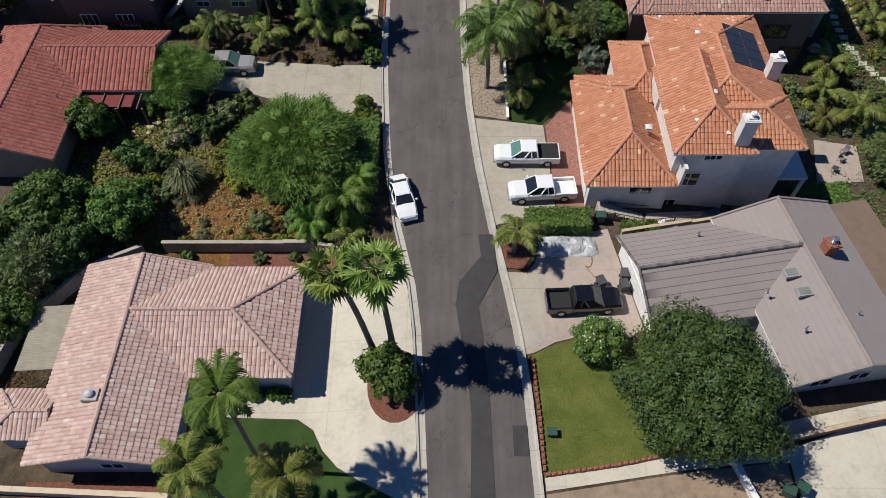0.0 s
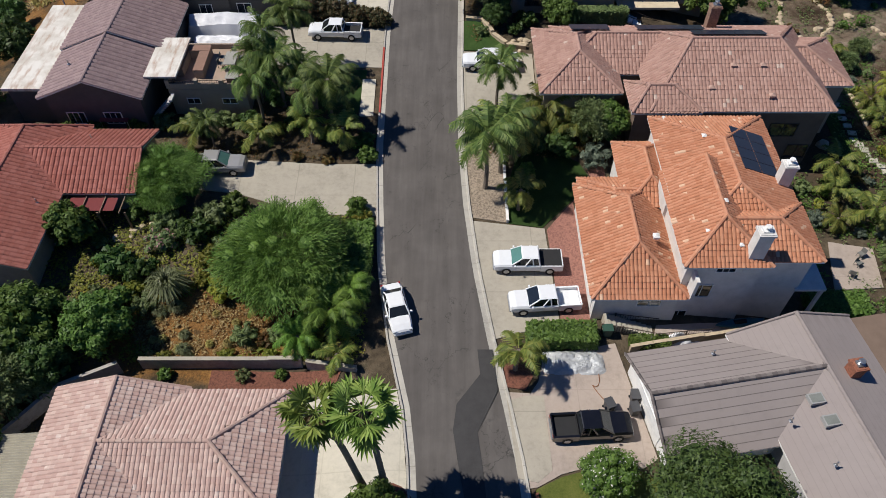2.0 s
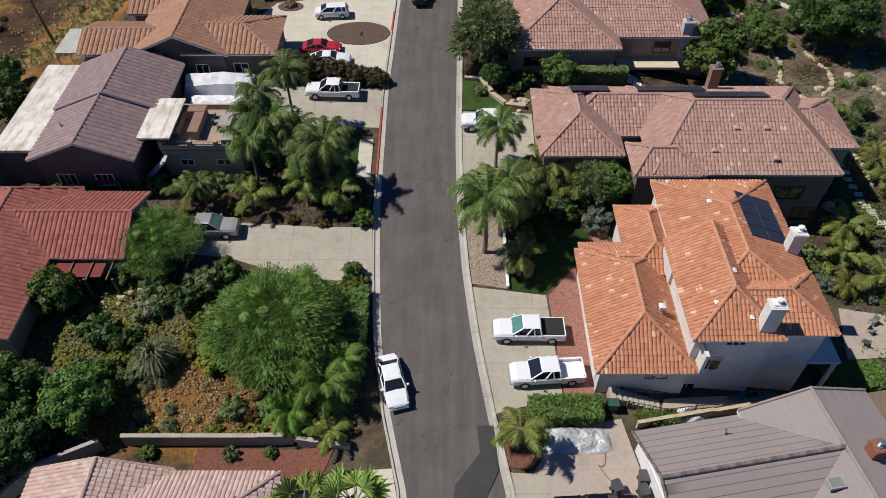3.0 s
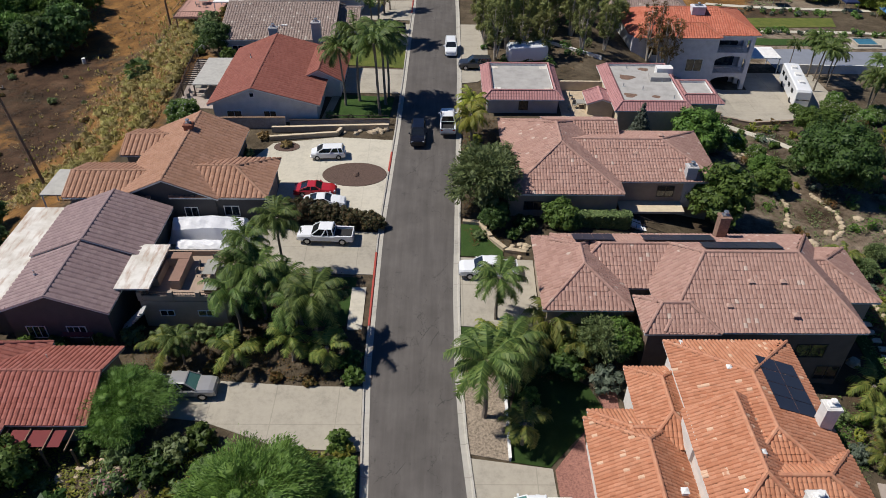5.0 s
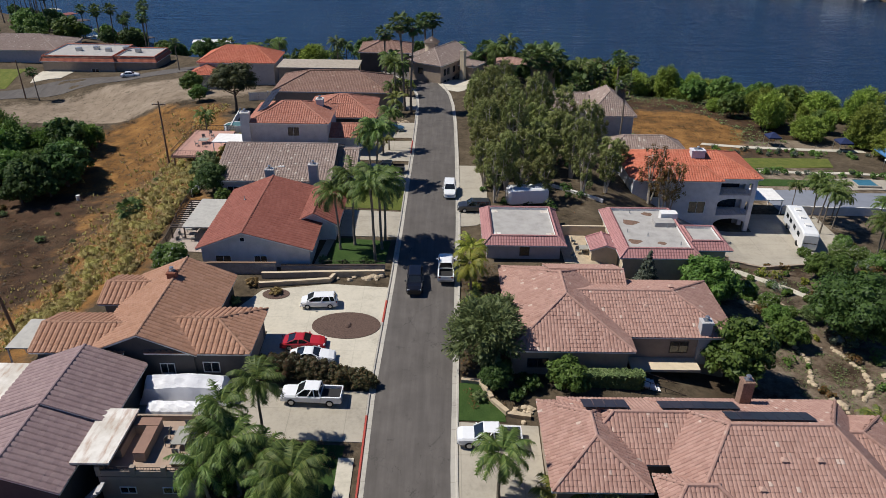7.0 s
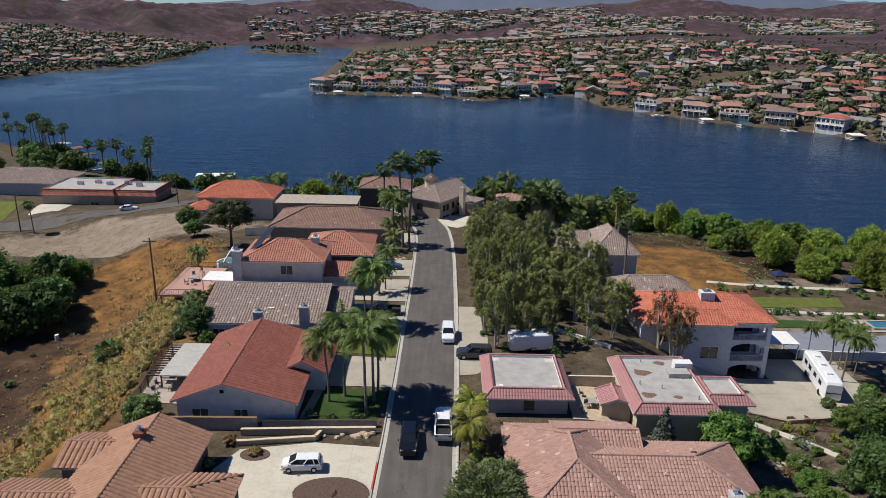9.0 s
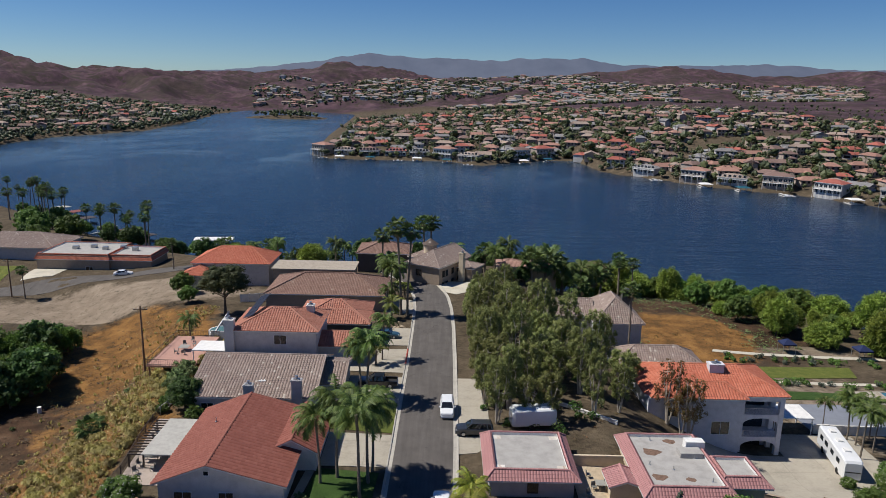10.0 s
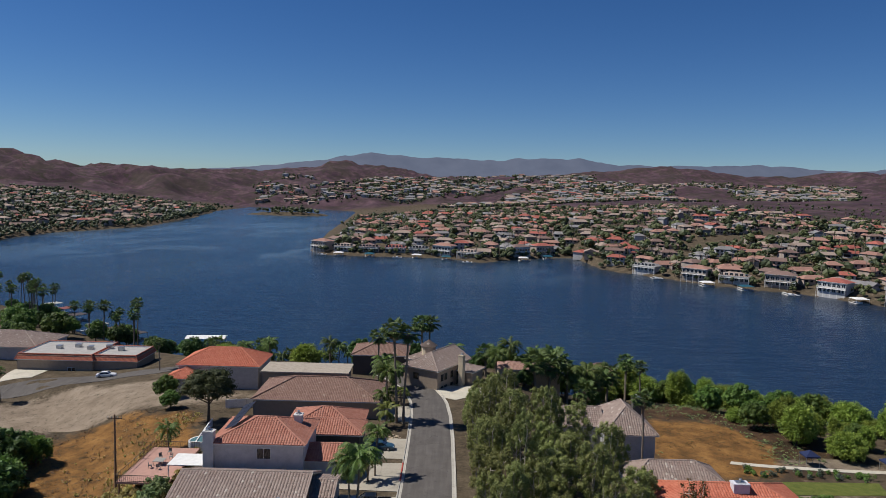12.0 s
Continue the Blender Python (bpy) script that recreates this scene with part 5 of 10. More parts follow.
h.garage("y-", 204.5, -6.6, -0.4, 3.6, 2.3, TRIM_D)
h.chim(6.4, 205.0, 1.2, 1.2, 0.0, 7.4, STUCCO_C)
h = House("low brown-roofed house behind the palms", -14.0, 216.0, -1.5)
h.wing(-22.0, -7.5, 210.0, 222.0, -5.0, 4.6, 6.6, "x", (True, True), STUCCO_B, T_DKBROWN)
# -- grey shingle houses in the grove
h = House("two-storey house with grey-brown shingle hip roof", 33.5, 159.5, 1.0)
h.wing(28.8, 38.2, 153.0, 166.4, -4.5, 6.0, 9.6, "y", (True, True), STUCCO_G, T_GBROWN)
h.wing(20.0, 30.0, 158.0, 166.0, -2.5, 5.6, 8.0, "x", (False, False), STUCCO_G, T_GBROWN)
h.chim(36.4, 161.5, 1.5, 1.3, 4.0, 10.2, STUCCO_B, METAL)
h = House("low house with grey-brown shingle roof in the trees", 37.0, 144.0, -2.5)
h.wing(30.0, 45.5, 140.8, 149.0, -7.5, 2.6, 5.0, "x", (True, True), STUCCO_G, T_GBROWN)
# -- small lakeside buildings
h = House("small terracotta-roofed lakeside pavilion", 49.0, 250.0, -11.0)
h.wing(45.0, 53.5, 246.0, 253.0, -19.0, -7.6, -5.8, "x", (True, True), WOOD, T_DKBROWN)
h = House("cluster of tan stucco walls with tile tops", 24.0, 216.0, -3.0)
h.wing(15.0, 23.0, 211.0, 218.0, -8.0, 1.6, 2.8, "x", (True, True), STUCCO_C, T_BROWN)
h.wing(24.0, 32.0, 214.0, 221.0, -9.0, 0.6, 2.0, "x", (True, True), STUCCO_C, T_BROWN)

fn = thing("fence", "white vinyl panel fence behind the orange-roofed house", "fence", (-36.9, 178.2, lie(-36.9, 178.2)), 14)
for k in range(6):
    g = Geo()
    g.box(-6.2 + k * 2.07, -4.25 + k * 2.07, -0.03, 0.03, 0.1, 1.9)
    part("panel", g, TRIM_W, fn)
for k in range(7):
    g = Geo()
    g.box(-6.28 + k * 2.07, -6.14 + k * 2.07, -0.07, 0.07, -0.5, 2.05)
    part("post", g, TRIM_W, fn)

# ---- plants ----
BARK = mat_plain("bark_brown", (0.13, 0.095, 0.07), 0.95, vary=0.35, scale=6, bump=0.03)
BARK_PALM = mat_plain("bark_palm", (0.2, 0.165, 0.13), 0.95, vary=0.35, scale=8, bump=0.03)
BARK_EUC = mat_plain("bark_eucalyptus", (0.42, 0.37, 0.31), 0.85, vary=0.3, scale=3)
LF_DARK = mat_leaf("leaf_dark_green", [(0.031, 0.064, 0.016), (0.06, 0.114, 0.026), (0.106, 0.177, 0.043)])
LF_MID = mat_leaf("leaf_mid_green", [(0.054, 0.097, 0.018), (0.099, 0.168, 0.033), (0.163, 0.244, 0.051)])
LF_WILLOW = mat_leaf("leaf_willow", [(0.116, 0.171, 0.028), (0.209, 0.279, 0.046), (0.333, 0.395, 0.078)], var=0.5)
LF_TUFT = mat_leaf("blade_pale_green", [(0.11, 0.132, 0.061), (0.187, 0.209, 0.099), (0.286, 0.297, 0.165)])
LF_PINE = mat_leaf("leaf_pine", [(0.04, 0.054, 0.023), (0.071, 0.088, 0.034), (0.114, 0.128, 0.051)], var=0.1)
LF_FAN = mat_leaf("fan_frond", [(0.088, 0.144, 0.027), (0.175, 0.25, 0.05), (0.338, 0.4, 0.106)], var=0.15, trans=0.2)
LF_FANF = mat_leaf("fan_frond_dark", [(0.05, 0.085, 0.023), (0.092, 0.142, 0.037), (0.17, 0.22, 0.064)], var=0.2, trans=0.15)
LF_BRIGHT = mat_leaf("leaf_bright_green", [(0.071, 0.135, 0.02), (0.121, 0.213, 0.034), (0.185, 0.284, 0.051)])
LF_OLIVE = mat_leaf("leaf_olive", [(0.092, 0.135, 0.051), (0.156, 0.206, 0.078), (0.234, 0.284, 0.114)])
LF_EUC = mat_leaf("leaf_eucalyptus", [(0.095, 0.118, 0.036), (0.19, 0.212, 0.064), (0.325, 0.335, 0.115)], trans=0.35)
LF_FICUS = mat_leaf("leaf_ficus", [(0.026, 0.055, 0.013), (0.05, 0.093, 0.022), (0.095, 0.15, 0.038)], var=0.1, trans=0.2)
LF_MESQ = mat_leaf("leaf_mesquite", [(0.085, 0.149, 0.028), (0.142, 0.227, 0.043), (0.206, 0.298, 0.064)], var=0.1)
LF_HEDGE = mat_leaf("leaf_red_hedge", [(0.035, 0.05, 0.02), (0.078, 0.071, 0.031), (0.156, 0.085, 0.043)])
LF_GREY = mat_leaf("leaf_grey_green", [(0.071, 0.099, 0.071), (0.121, 0.149, 0.106), (0.185, 0.213, 0.156)])
LF_YEL = mat_leaf("leaf_yellow_green", [(0.121, 0.149, 0.023), (0.199, 0.22, 0.031), (0.312, 0.284, 0.05)])
LF_PALM = mat_leaf("frond_green", [(0.05, 0.092, 0.022), (0.105, 0.16, 0.037), (0.2, 0.25, 0.064)])
LF_PALMM = mat_leaf("frond_mixed", [(0.085, 0.121, 0.026), (0.156, 0.192, 0.04), (0.284, 0.27, 0.064)])
LF_PALMY = mat_leaf("frond_yellow", [(0.142, 0.185, 0.026), (0.241, 0.27, 0.037), (0.383, 0.355, 0.057)])
LF_RUST = mat_leaf("leaf_rust", [(0.067, 0.067, 0.019), (0.123, 0.081, 0.027), (0.209, 0.095, 0.033)])
LF_DRY = mat_leaf("leaf_dry_straw", [(0.187, 0.123, 0.043), (0.281, 0.2, 0.072), (0.383, 0.289, 0.123)], trans=0.1)
LF_DEAD = mat_leaf("frond_dead", [(0.1, 0.075, 0.045), (0.17, 0.125, 0.075), (0.25, 0.19, 0.115)], trans=0.05)
LF_PETAL = mat_leaf("petal_white", [(0.575, 0.54, 0.506), (0.805, 0.782, 0.736)], var=0.1)
LF_TUSS = mat_leaf("blade_straw_green", [(0.22, 0.18, 0.055), (0.37, 0.31, 0.1), (0.5, 0.43, 0.17)], trans=0.3)
LF_SCRUB = mat_leaf("leaf_dead_scrub", [(0.02, 0.014, 0.01), (0.045, 0.03, 0.02), (0.075, 0.05, 0.032)], trans=0.05)
LF_PINK = mat_leaf("petal_pink", [(0.44, 0.22, 0.242), (0.66, 0.396, 0.418)], var=0.1)
RNG = random.Random(11)


def leaf_quad(g, p, d, size, rng, m=0, slim=0.55, axis=None):
    """One small bent leaf cluster at p, facing about d; axis: the way it points."""
    d = Vector(d)
    d = (d + Vector((rng.uniform(-1, 1), rng.uniform(-1, 1), rng.uniform(-0.6, 1.0))) * 0.6).normalized()
    if axis is None:
        s = d.cross(Vector((rng.uniform(-1, 1), rng.uniform(-1, 1), rng.uniform(-1, 1)))).normalized()
        t = s.cross(d)
    else:
        s = (Vector(axis) + Vector((rng.uniform(-1, 1), rng.uniform(-1, 1), rng.uniform(-1, 1))) * 0.4).normalized()
        t = s.cross(d).normalized()
        d = t.cross(s)
    a = size * rng.uniform(0.55, 1.4)
    b = a * slim
    p = Vector(p)
    g.add([p - s * a, p + s * a * 0.55 - t * b + d * a * 0.15, p + s * a * 0.75 + t * b], [(0, 1, 2)], m)


def crown_geo(lobes, n, size, rng, core=0.72, flowers=0, slim=0.55, shell=0.62, sweep=0.0):
    """Leaf clusters over a set of lobes (x, y, z, rx, ry, rz), the first of them the shaded heart; sweep: leaves point outward."""
    g = Geo()
    area = [max(0.2, l[3] * l[4] + l[4] * l[5] + l[3] * l[5]) for l in lobes]
    tot = sum(area)
    mid = Vector(lobes[0][:3])
    for l, ar in zip(lobes, area):
        x, y, z, rx, ry, rz = l
        for k in range(int(n * ar / tot)):
            while True:
                v = Vector((rng.uniform(-1, 1), rng.uniform(-1, 1), rng.uniform(-1, 1)))
                if 0.05 < v.length < 1:
                    break
            v.normalize()
            w = 1 + 0.3 * noise.noise((v.x * 2.4 + x, v.y * 2.4 + y, v.z * 2.4 + z))
            r = w * (shell + (1.04 - shell) * rng.random() ** 0.6)
            if rng.random() < (0.1 if shell < 0.6 else 0.02):
                r *= rng.uniform(1.05, 1.35)
            p = Vector((x + v.x * rx * r, y + v.y * ry * r, z + v.z * rz * r))
            fl = flowers and v.z > -0.1 and rng.random() < flowers
            ax = None
            if sweep:
                ax = (p - mid).normalized() * sweep + v * 0.4 - Vector((0, 0, 0.25))
            leaf_quad(g, p, (v.x, v.y, v.z + 0.3), size * (0.8 if fl else 1), rng, 1 if fl else 0, slim, ax)
        if core:
            vs, fs = [], []
            nu, nv = 7, 4
            for j in range(nv + 1):
                for i in range(nu):
                    th, ph = math.pi * j / nv, 2 * math.pi * i / nu
                    q = Vector((math.sin(th) * math.cos(ph), math.sin(th) * math.sin(ph), math.cos(th)))
                    w = core * (1 + 0.22 * noise.noise((q.x * 3 + x, q.y * 3, q.z * 3 + y)))
                    vs.append((x + q.x * rx * w, y + q.y * ry * w, z + q.z * rz * w))
            for j in range(nv):
                for i in range(nu):
                    fs.append((j * nu + i, (j + 1) * nu + i, (j + 1) * nu + (i + 1) % nu, j * nu + (i + 1) % nu))
            g.add(vs, fs)
    return g


def lobes_round(r, h, zc, k, rng, flat=1.0):
    """A heart and many uneven clumps set round it, with dips between them."""
    out = [(0, 0, zc - 0.05 * h, r * 0.66, r * 0.66, h * 0.66)]
    n = k * 3
    for i in range(n):
        a = 2 * math.pi * (i * 0.618) + rng.uniform(-0.25, 0.25)
        u = -0.5 + 1.48 * (i + rng.random()) / n
        q = math.sqrt(max(0.0, 1 - u * u))
        s = rng.uniform(0.15, 0.31) * (1.25 if i % 4 == 0 else 1.0)
        d = rng.uniform(0.62, 0.88) + 0.12 * noise.noise((math.cos(a) * 1.7, math.sin(a) * 1.7, u * 2 + r))
        out.append((math.cos(a) * q * r * d, math.sin(a) * q * r * d, zc + u * h * d, r * s, r * s, h * s * flat * 0.85))
    return out


def make_tree(name, label, cat, lobes, trunk_h, trunk_r, n, size, leaf, bark=None, rng=RNG, core=0.72, limbs=5, flowers=None, slim=0.55, shell=0.62, fl_share=0.0, sweep=0.0):
    """An Empty at its base with a tapered, limbed trunk and a crown of leaf clusters, built at the origin."""
    ob = new(name)
    tagged(ob, label, cat)
    g = Geo()
    g.tube([(0, 0, -0.4), (0.05, 0.02, trunk_h * 0.5), (0.0, 0.08, trunk_h)], [trunk_r * 1.25, trunk_r * 0.9, trunk_r * 0.7], 7)
    for l in lobes[1:1 + limbs]:
        e = Vector((l[0], l[1], l[2]))
        b = Vector((0, 0.05, trunk_h * rng.uniform(0.7, 1.0)))
        mid = b.lerp(e, 0.5) + Vector((0, 0, -0.15 * (e - b).length * 0.3))
        g.tube([b, mid, e], [trunk_r * 0.55, trunk_r * 0.36, trunk_r * 0.14], 5)
    part("trunk", g, bark or BARK, ob)
    mats = [leaf] + ([flowers] if flowers else [])
    part("crown", crown_geo(lobes, n, size, rng, core, fl_share, slim, shell, sweep), mats, ob)
    return ob


def queen_palm(label, h, fl, n, leaf, rng, lean=0.0):
    """A feather palm: slender ringed trunk and arching fronds with hanging leaflets."""
    ob = new("palm_tree")
    tagged(ob, label, "palm tree")
    g = Geo()
    pts = [(lean * (k / 6) ** 1.6, 0.1 * math.sin(k), h * k / 6 - (0.4 if k == 0 else 0)) for k in range(7)]
    g.tube(pts, [0.22, 0.17, 0.16, 0.15, 0.14, 0.15, 0.17], 7)
    part("trunk", g, BARK_PALM, ob)
    c = Geo()
    top = Vector(pts[-1])
    for i in range(n):
        a = 2 * math.pi * i * 0.618 + rng.uniform(-0.2, 0.2)
        el = rng.uniform(-0.35, 1.2)
        L = fl * rng.uniform(0.8, 1.1)
        d = Vector((math.cos(a), math.sin(a), 0))
        side = Vector((-math.sin(a), math.cos(a), 0))
        spine = []
        m = 9
        for k in range(m + 1):
            t = k / m
            ang = el - (1.5 + 0.3 * rng.random()) * t * t
            p = (spine[-1] if spine else top) + (d * math.cos(ang) + Vector((0, 0, math.sin(ang)))) * (L / m)
            spine.append(p)
        for k in range(m):
            p, q = spine[k], spine[k + 1]
            c.add([p - side * 0.03, p + side * 0.03, q + side * 0.02, q - side * 0.02], [(0, 1, 2, 3)])
            if k == 0:
                continue
            t = k / m
            for sgn in (-1, 1):
                for s in (0.0, 0.33, 0.67):
                    b = p.lerp(q, s)
                    ln = fl * 0.24 * (0.5 + math.sin(math.pi * min(1, t + 0.15)) * 0.7) * rng.uniform(0.8, 1.2)
                    tip = b + side * sgn * ln * 0.8 + (q - p).normalized() * ln * 0.45 - Vector((0, 0, ln * rng.uniform(0.25, 0.7)))
                    w = (q - p).normalized() * 0.07
                    c.add([b - w, b + w, tip + w * 0.3], [(0, 1, 2)])
    part("fronds", c, leaf, ob)
    return ob


def fan_palm(label, h, r, n, leaf, rng, lean=0.0, skirt=True):
    """A fan palm: tall trunk, stiff fan leaves and a skirt of dead ones."""
    ob = new("palm_tree")
    tagged(ob, label, "palm tree")
    g = Geo()
    pts = [(lean * (k / 7) ** 1.5, 0.12 * math.sin(k * 0.9), h * k / 7 - (0.4 if k == 0 else 0)) for k in range(8)]
    g.tube(pts, [0.34, 0.26, 0.23, 0.22, 0.21, 0.2, 0.22, 0.26], 8)
    part("trunk", g, BARK_PALM, ob)
    c, s = Geo(), Geo()
    top = Vector(pts[-1])

    def fan(out, a, el, L, rad):
        d = Vector((math.cos(a) * math.cos(el), math.sin(a) * math.cos(el), math.sin(el)))
        side = Vector((-math.sin(a), math.cos(a), 0))
        b = top + d * L
        out.bar(top, b, 0.06, 0.04)
        nrm = side.cross(d)
        for k in range(13):
            t = -1.75 + 3.5 * k / 12
            e = d * math.cos(t) + side * math.sin(t)
            ln = rad * rng.uniform(0.85, 1.15) * (1 - 0.12 * abs(t))
            tip = b + e * ln - Vector((0, 0, ln * rng.uniform(0.05, 0.4))) + nrm * 0.05
            w = (side * math.cos(t) - d * math.sin(t)) * rad * 0.1
            m1 = b + e * ln * 0.5 + nrm * 0.04
            out.add([b, m1 - w, tip, m1 + w], [(0, 1, 2), (0, 2, 3)])

    for i in range(n):
        el = math.asin(-0.62 + 1.58 * (i + 0.5) / n)
        fan(c, 2 * math.pi * i * 0.618 + rng.uniform(-0.2, 0.2), el, r * rng.uniform(0.42, 0.68), r * rng.uniform(0.42, 0.56))
    part("fronds", c, leaf, ob)
    if skirt:
        for i in range(n // 2):
            fan(s, 2 * math.pi * i * 0.618 + 0.3, rng.uniform(-1.35, -0.75), r * rng.uniform(0.25, 0.45), r * 0.4)
        part("dead_fronds", s, LF_DEAD, ob, "dry grey-brown hanging fronds")
    return ob


PROTO = {}


def put_plant(kind, x, y, s=1.0, rot=None, z=None, sz=None):
    """Sets out one plant of a kind: the first is the built one, the rest are copies."""
    maker = KINDS[kind]
    m = pose(x, y, lie(x, y) - 0.05 if z is None else z, 0, 0, RNG.uniform(0, 360) if rot is None else rot) @ Matrix.Diagonal((s, s, sz or s, 1))
    if kind not in PROTO:
        ob = maker()
        ob.matrix_basis = m
        PROTO[kind] = ob
        return ob
    src = PROTO[kind]
    keep = src.matrix_basis.copy()
    src.matrix_basis = Matrix.Identity(4)
    ob = copy_thing(src, m)
    src.matrix_basis = keep
    return ob


R1, R2_, R3_, R4_ = random.Random(1), random.Random(2), random.Random(3), random.Random(4)


def shrub(name, label, r, h, n, size, leaf, rng, k=4, flowers=None, share=0.0, slim=0.55, shell=0.5):
    ob = new(name)
    tagged(ob, label, "shrub")
    lob = lobes_round(r, h * 0.55, h * 0.5, k, rng)
    g = Geo()
    for i in range(4):
        a = i * 1.7
        g.tube([(0, 0, -0.15), (math.cos(a) * r * 0.4, math.sin(a) * r * 0.4, h * 0.5)], [0.05, 0.02], 4)
    part("stem", g, BARK, ob)
    part("crown", crown_geo(lob, n, size, rng, 0.7, share, slim, shell), [leaf] + ([flowers] if flowers else []), ob)
    return ob


def tussock(name, label, r, h, n, leaf, rng):
    """A clump of arching grass blades."""
    ob = None
    g = Geo()
    for i in range(n):
        a = rng.uniform(0, 6.283)
        e = rng.uniform(0.25, 1.0)
        b = Vector((math.cos(a) * r * 0.15, math.sin(a) * r * 0.15, 0))
        mid = Vector((math.cos(a) * r * 0.55 * e, math.sin(a) * r * 0.55 * e, h * rng.uniform(0.7, 1.0)))
        tip = Vector((math.cos(a) * r * e, math.sin(a) * r * e, h * (rng.uniform(0.25, 0.7) if e > 0.6 else rng.uniform(0.75, 1.1))))
        s = Vector((-math.sin(a), math.cos(a), 0)) * 0.035
        g.add([b - s, b + s, mid + s, mid - s, tip], [(0, 1, 2, 3), (3, 2, 4)])
    ob = part(name, g, leaf)
    return tagged(ob, label, "grass clump")


def eucalypt(label, h, spread_r, k, n, leaf, rng):
    """Several pale forking stems that carry separate hanging clumps, with air between them."""
    ob = new("tree")
    tagged(ob, label, "tree")
    g = Geo()
    lobes = []
    tips = []
    for i in range(4):
        a = i * 1.7 + rng.uniform(-0.4, 0.4)
        rr = spread_r * rng.uniform(0.3, 0.75)
        top = Vector((math.cos(a) * rr, math.sin(a) * rr, h * rng.uniform(0.7, 0.94)))
        b = Vector((0.12 * math.cos(a), 0.12 * math.sin(a), -0.4))
        m = b.lerp(top, 0.45) + Vector((0.25 * math.cos(a * 2), 0.25 * math.sin(a * 2), 0))
        g.tube([b, m, top], [0.17, 0.11, 0.04], 6)
        tips += [m, top, m.lerp(top, 0.5)]
    for i in range(k * 2):
        u = (i + rng.random()) / (k * 2)
        a = i * 2.4 + rng.uniform(-0.5, 0.5)
        z = h * (0.34 + 0.64 * u)
        rr = spread_r * (0.3 + 0.8 * math.sin(math.pi * (0.15 + 0.8 * u))) * rng.uniform(0.4, 1.08)
        s = rng.uniform(0.28, 0.72)
        c = Vector((math.cos(a) * rr, math.sin(a) * rr, z))
        lobes.append((c.x, c.y, c.z, s, s, s * rng.uniform(0.9, 1.7)))
        if i % 2:
            continue
        t = min(tips, key=lambda q: (q - c).length + (3 if q.z > c.z else 0))
        g.tube([t, t.lerp(c, 0.6) + Vector((0, 0, 0.15)), c], [0.05, 0.035, 0.015], 4)
    part("trunk", g, BARK_EUC, ob)
    part("crown", crown_geo(lobes, n, 0.21, rng, 0.0, 0, 0.32, 0.1), [leaf], ob)
    return ob


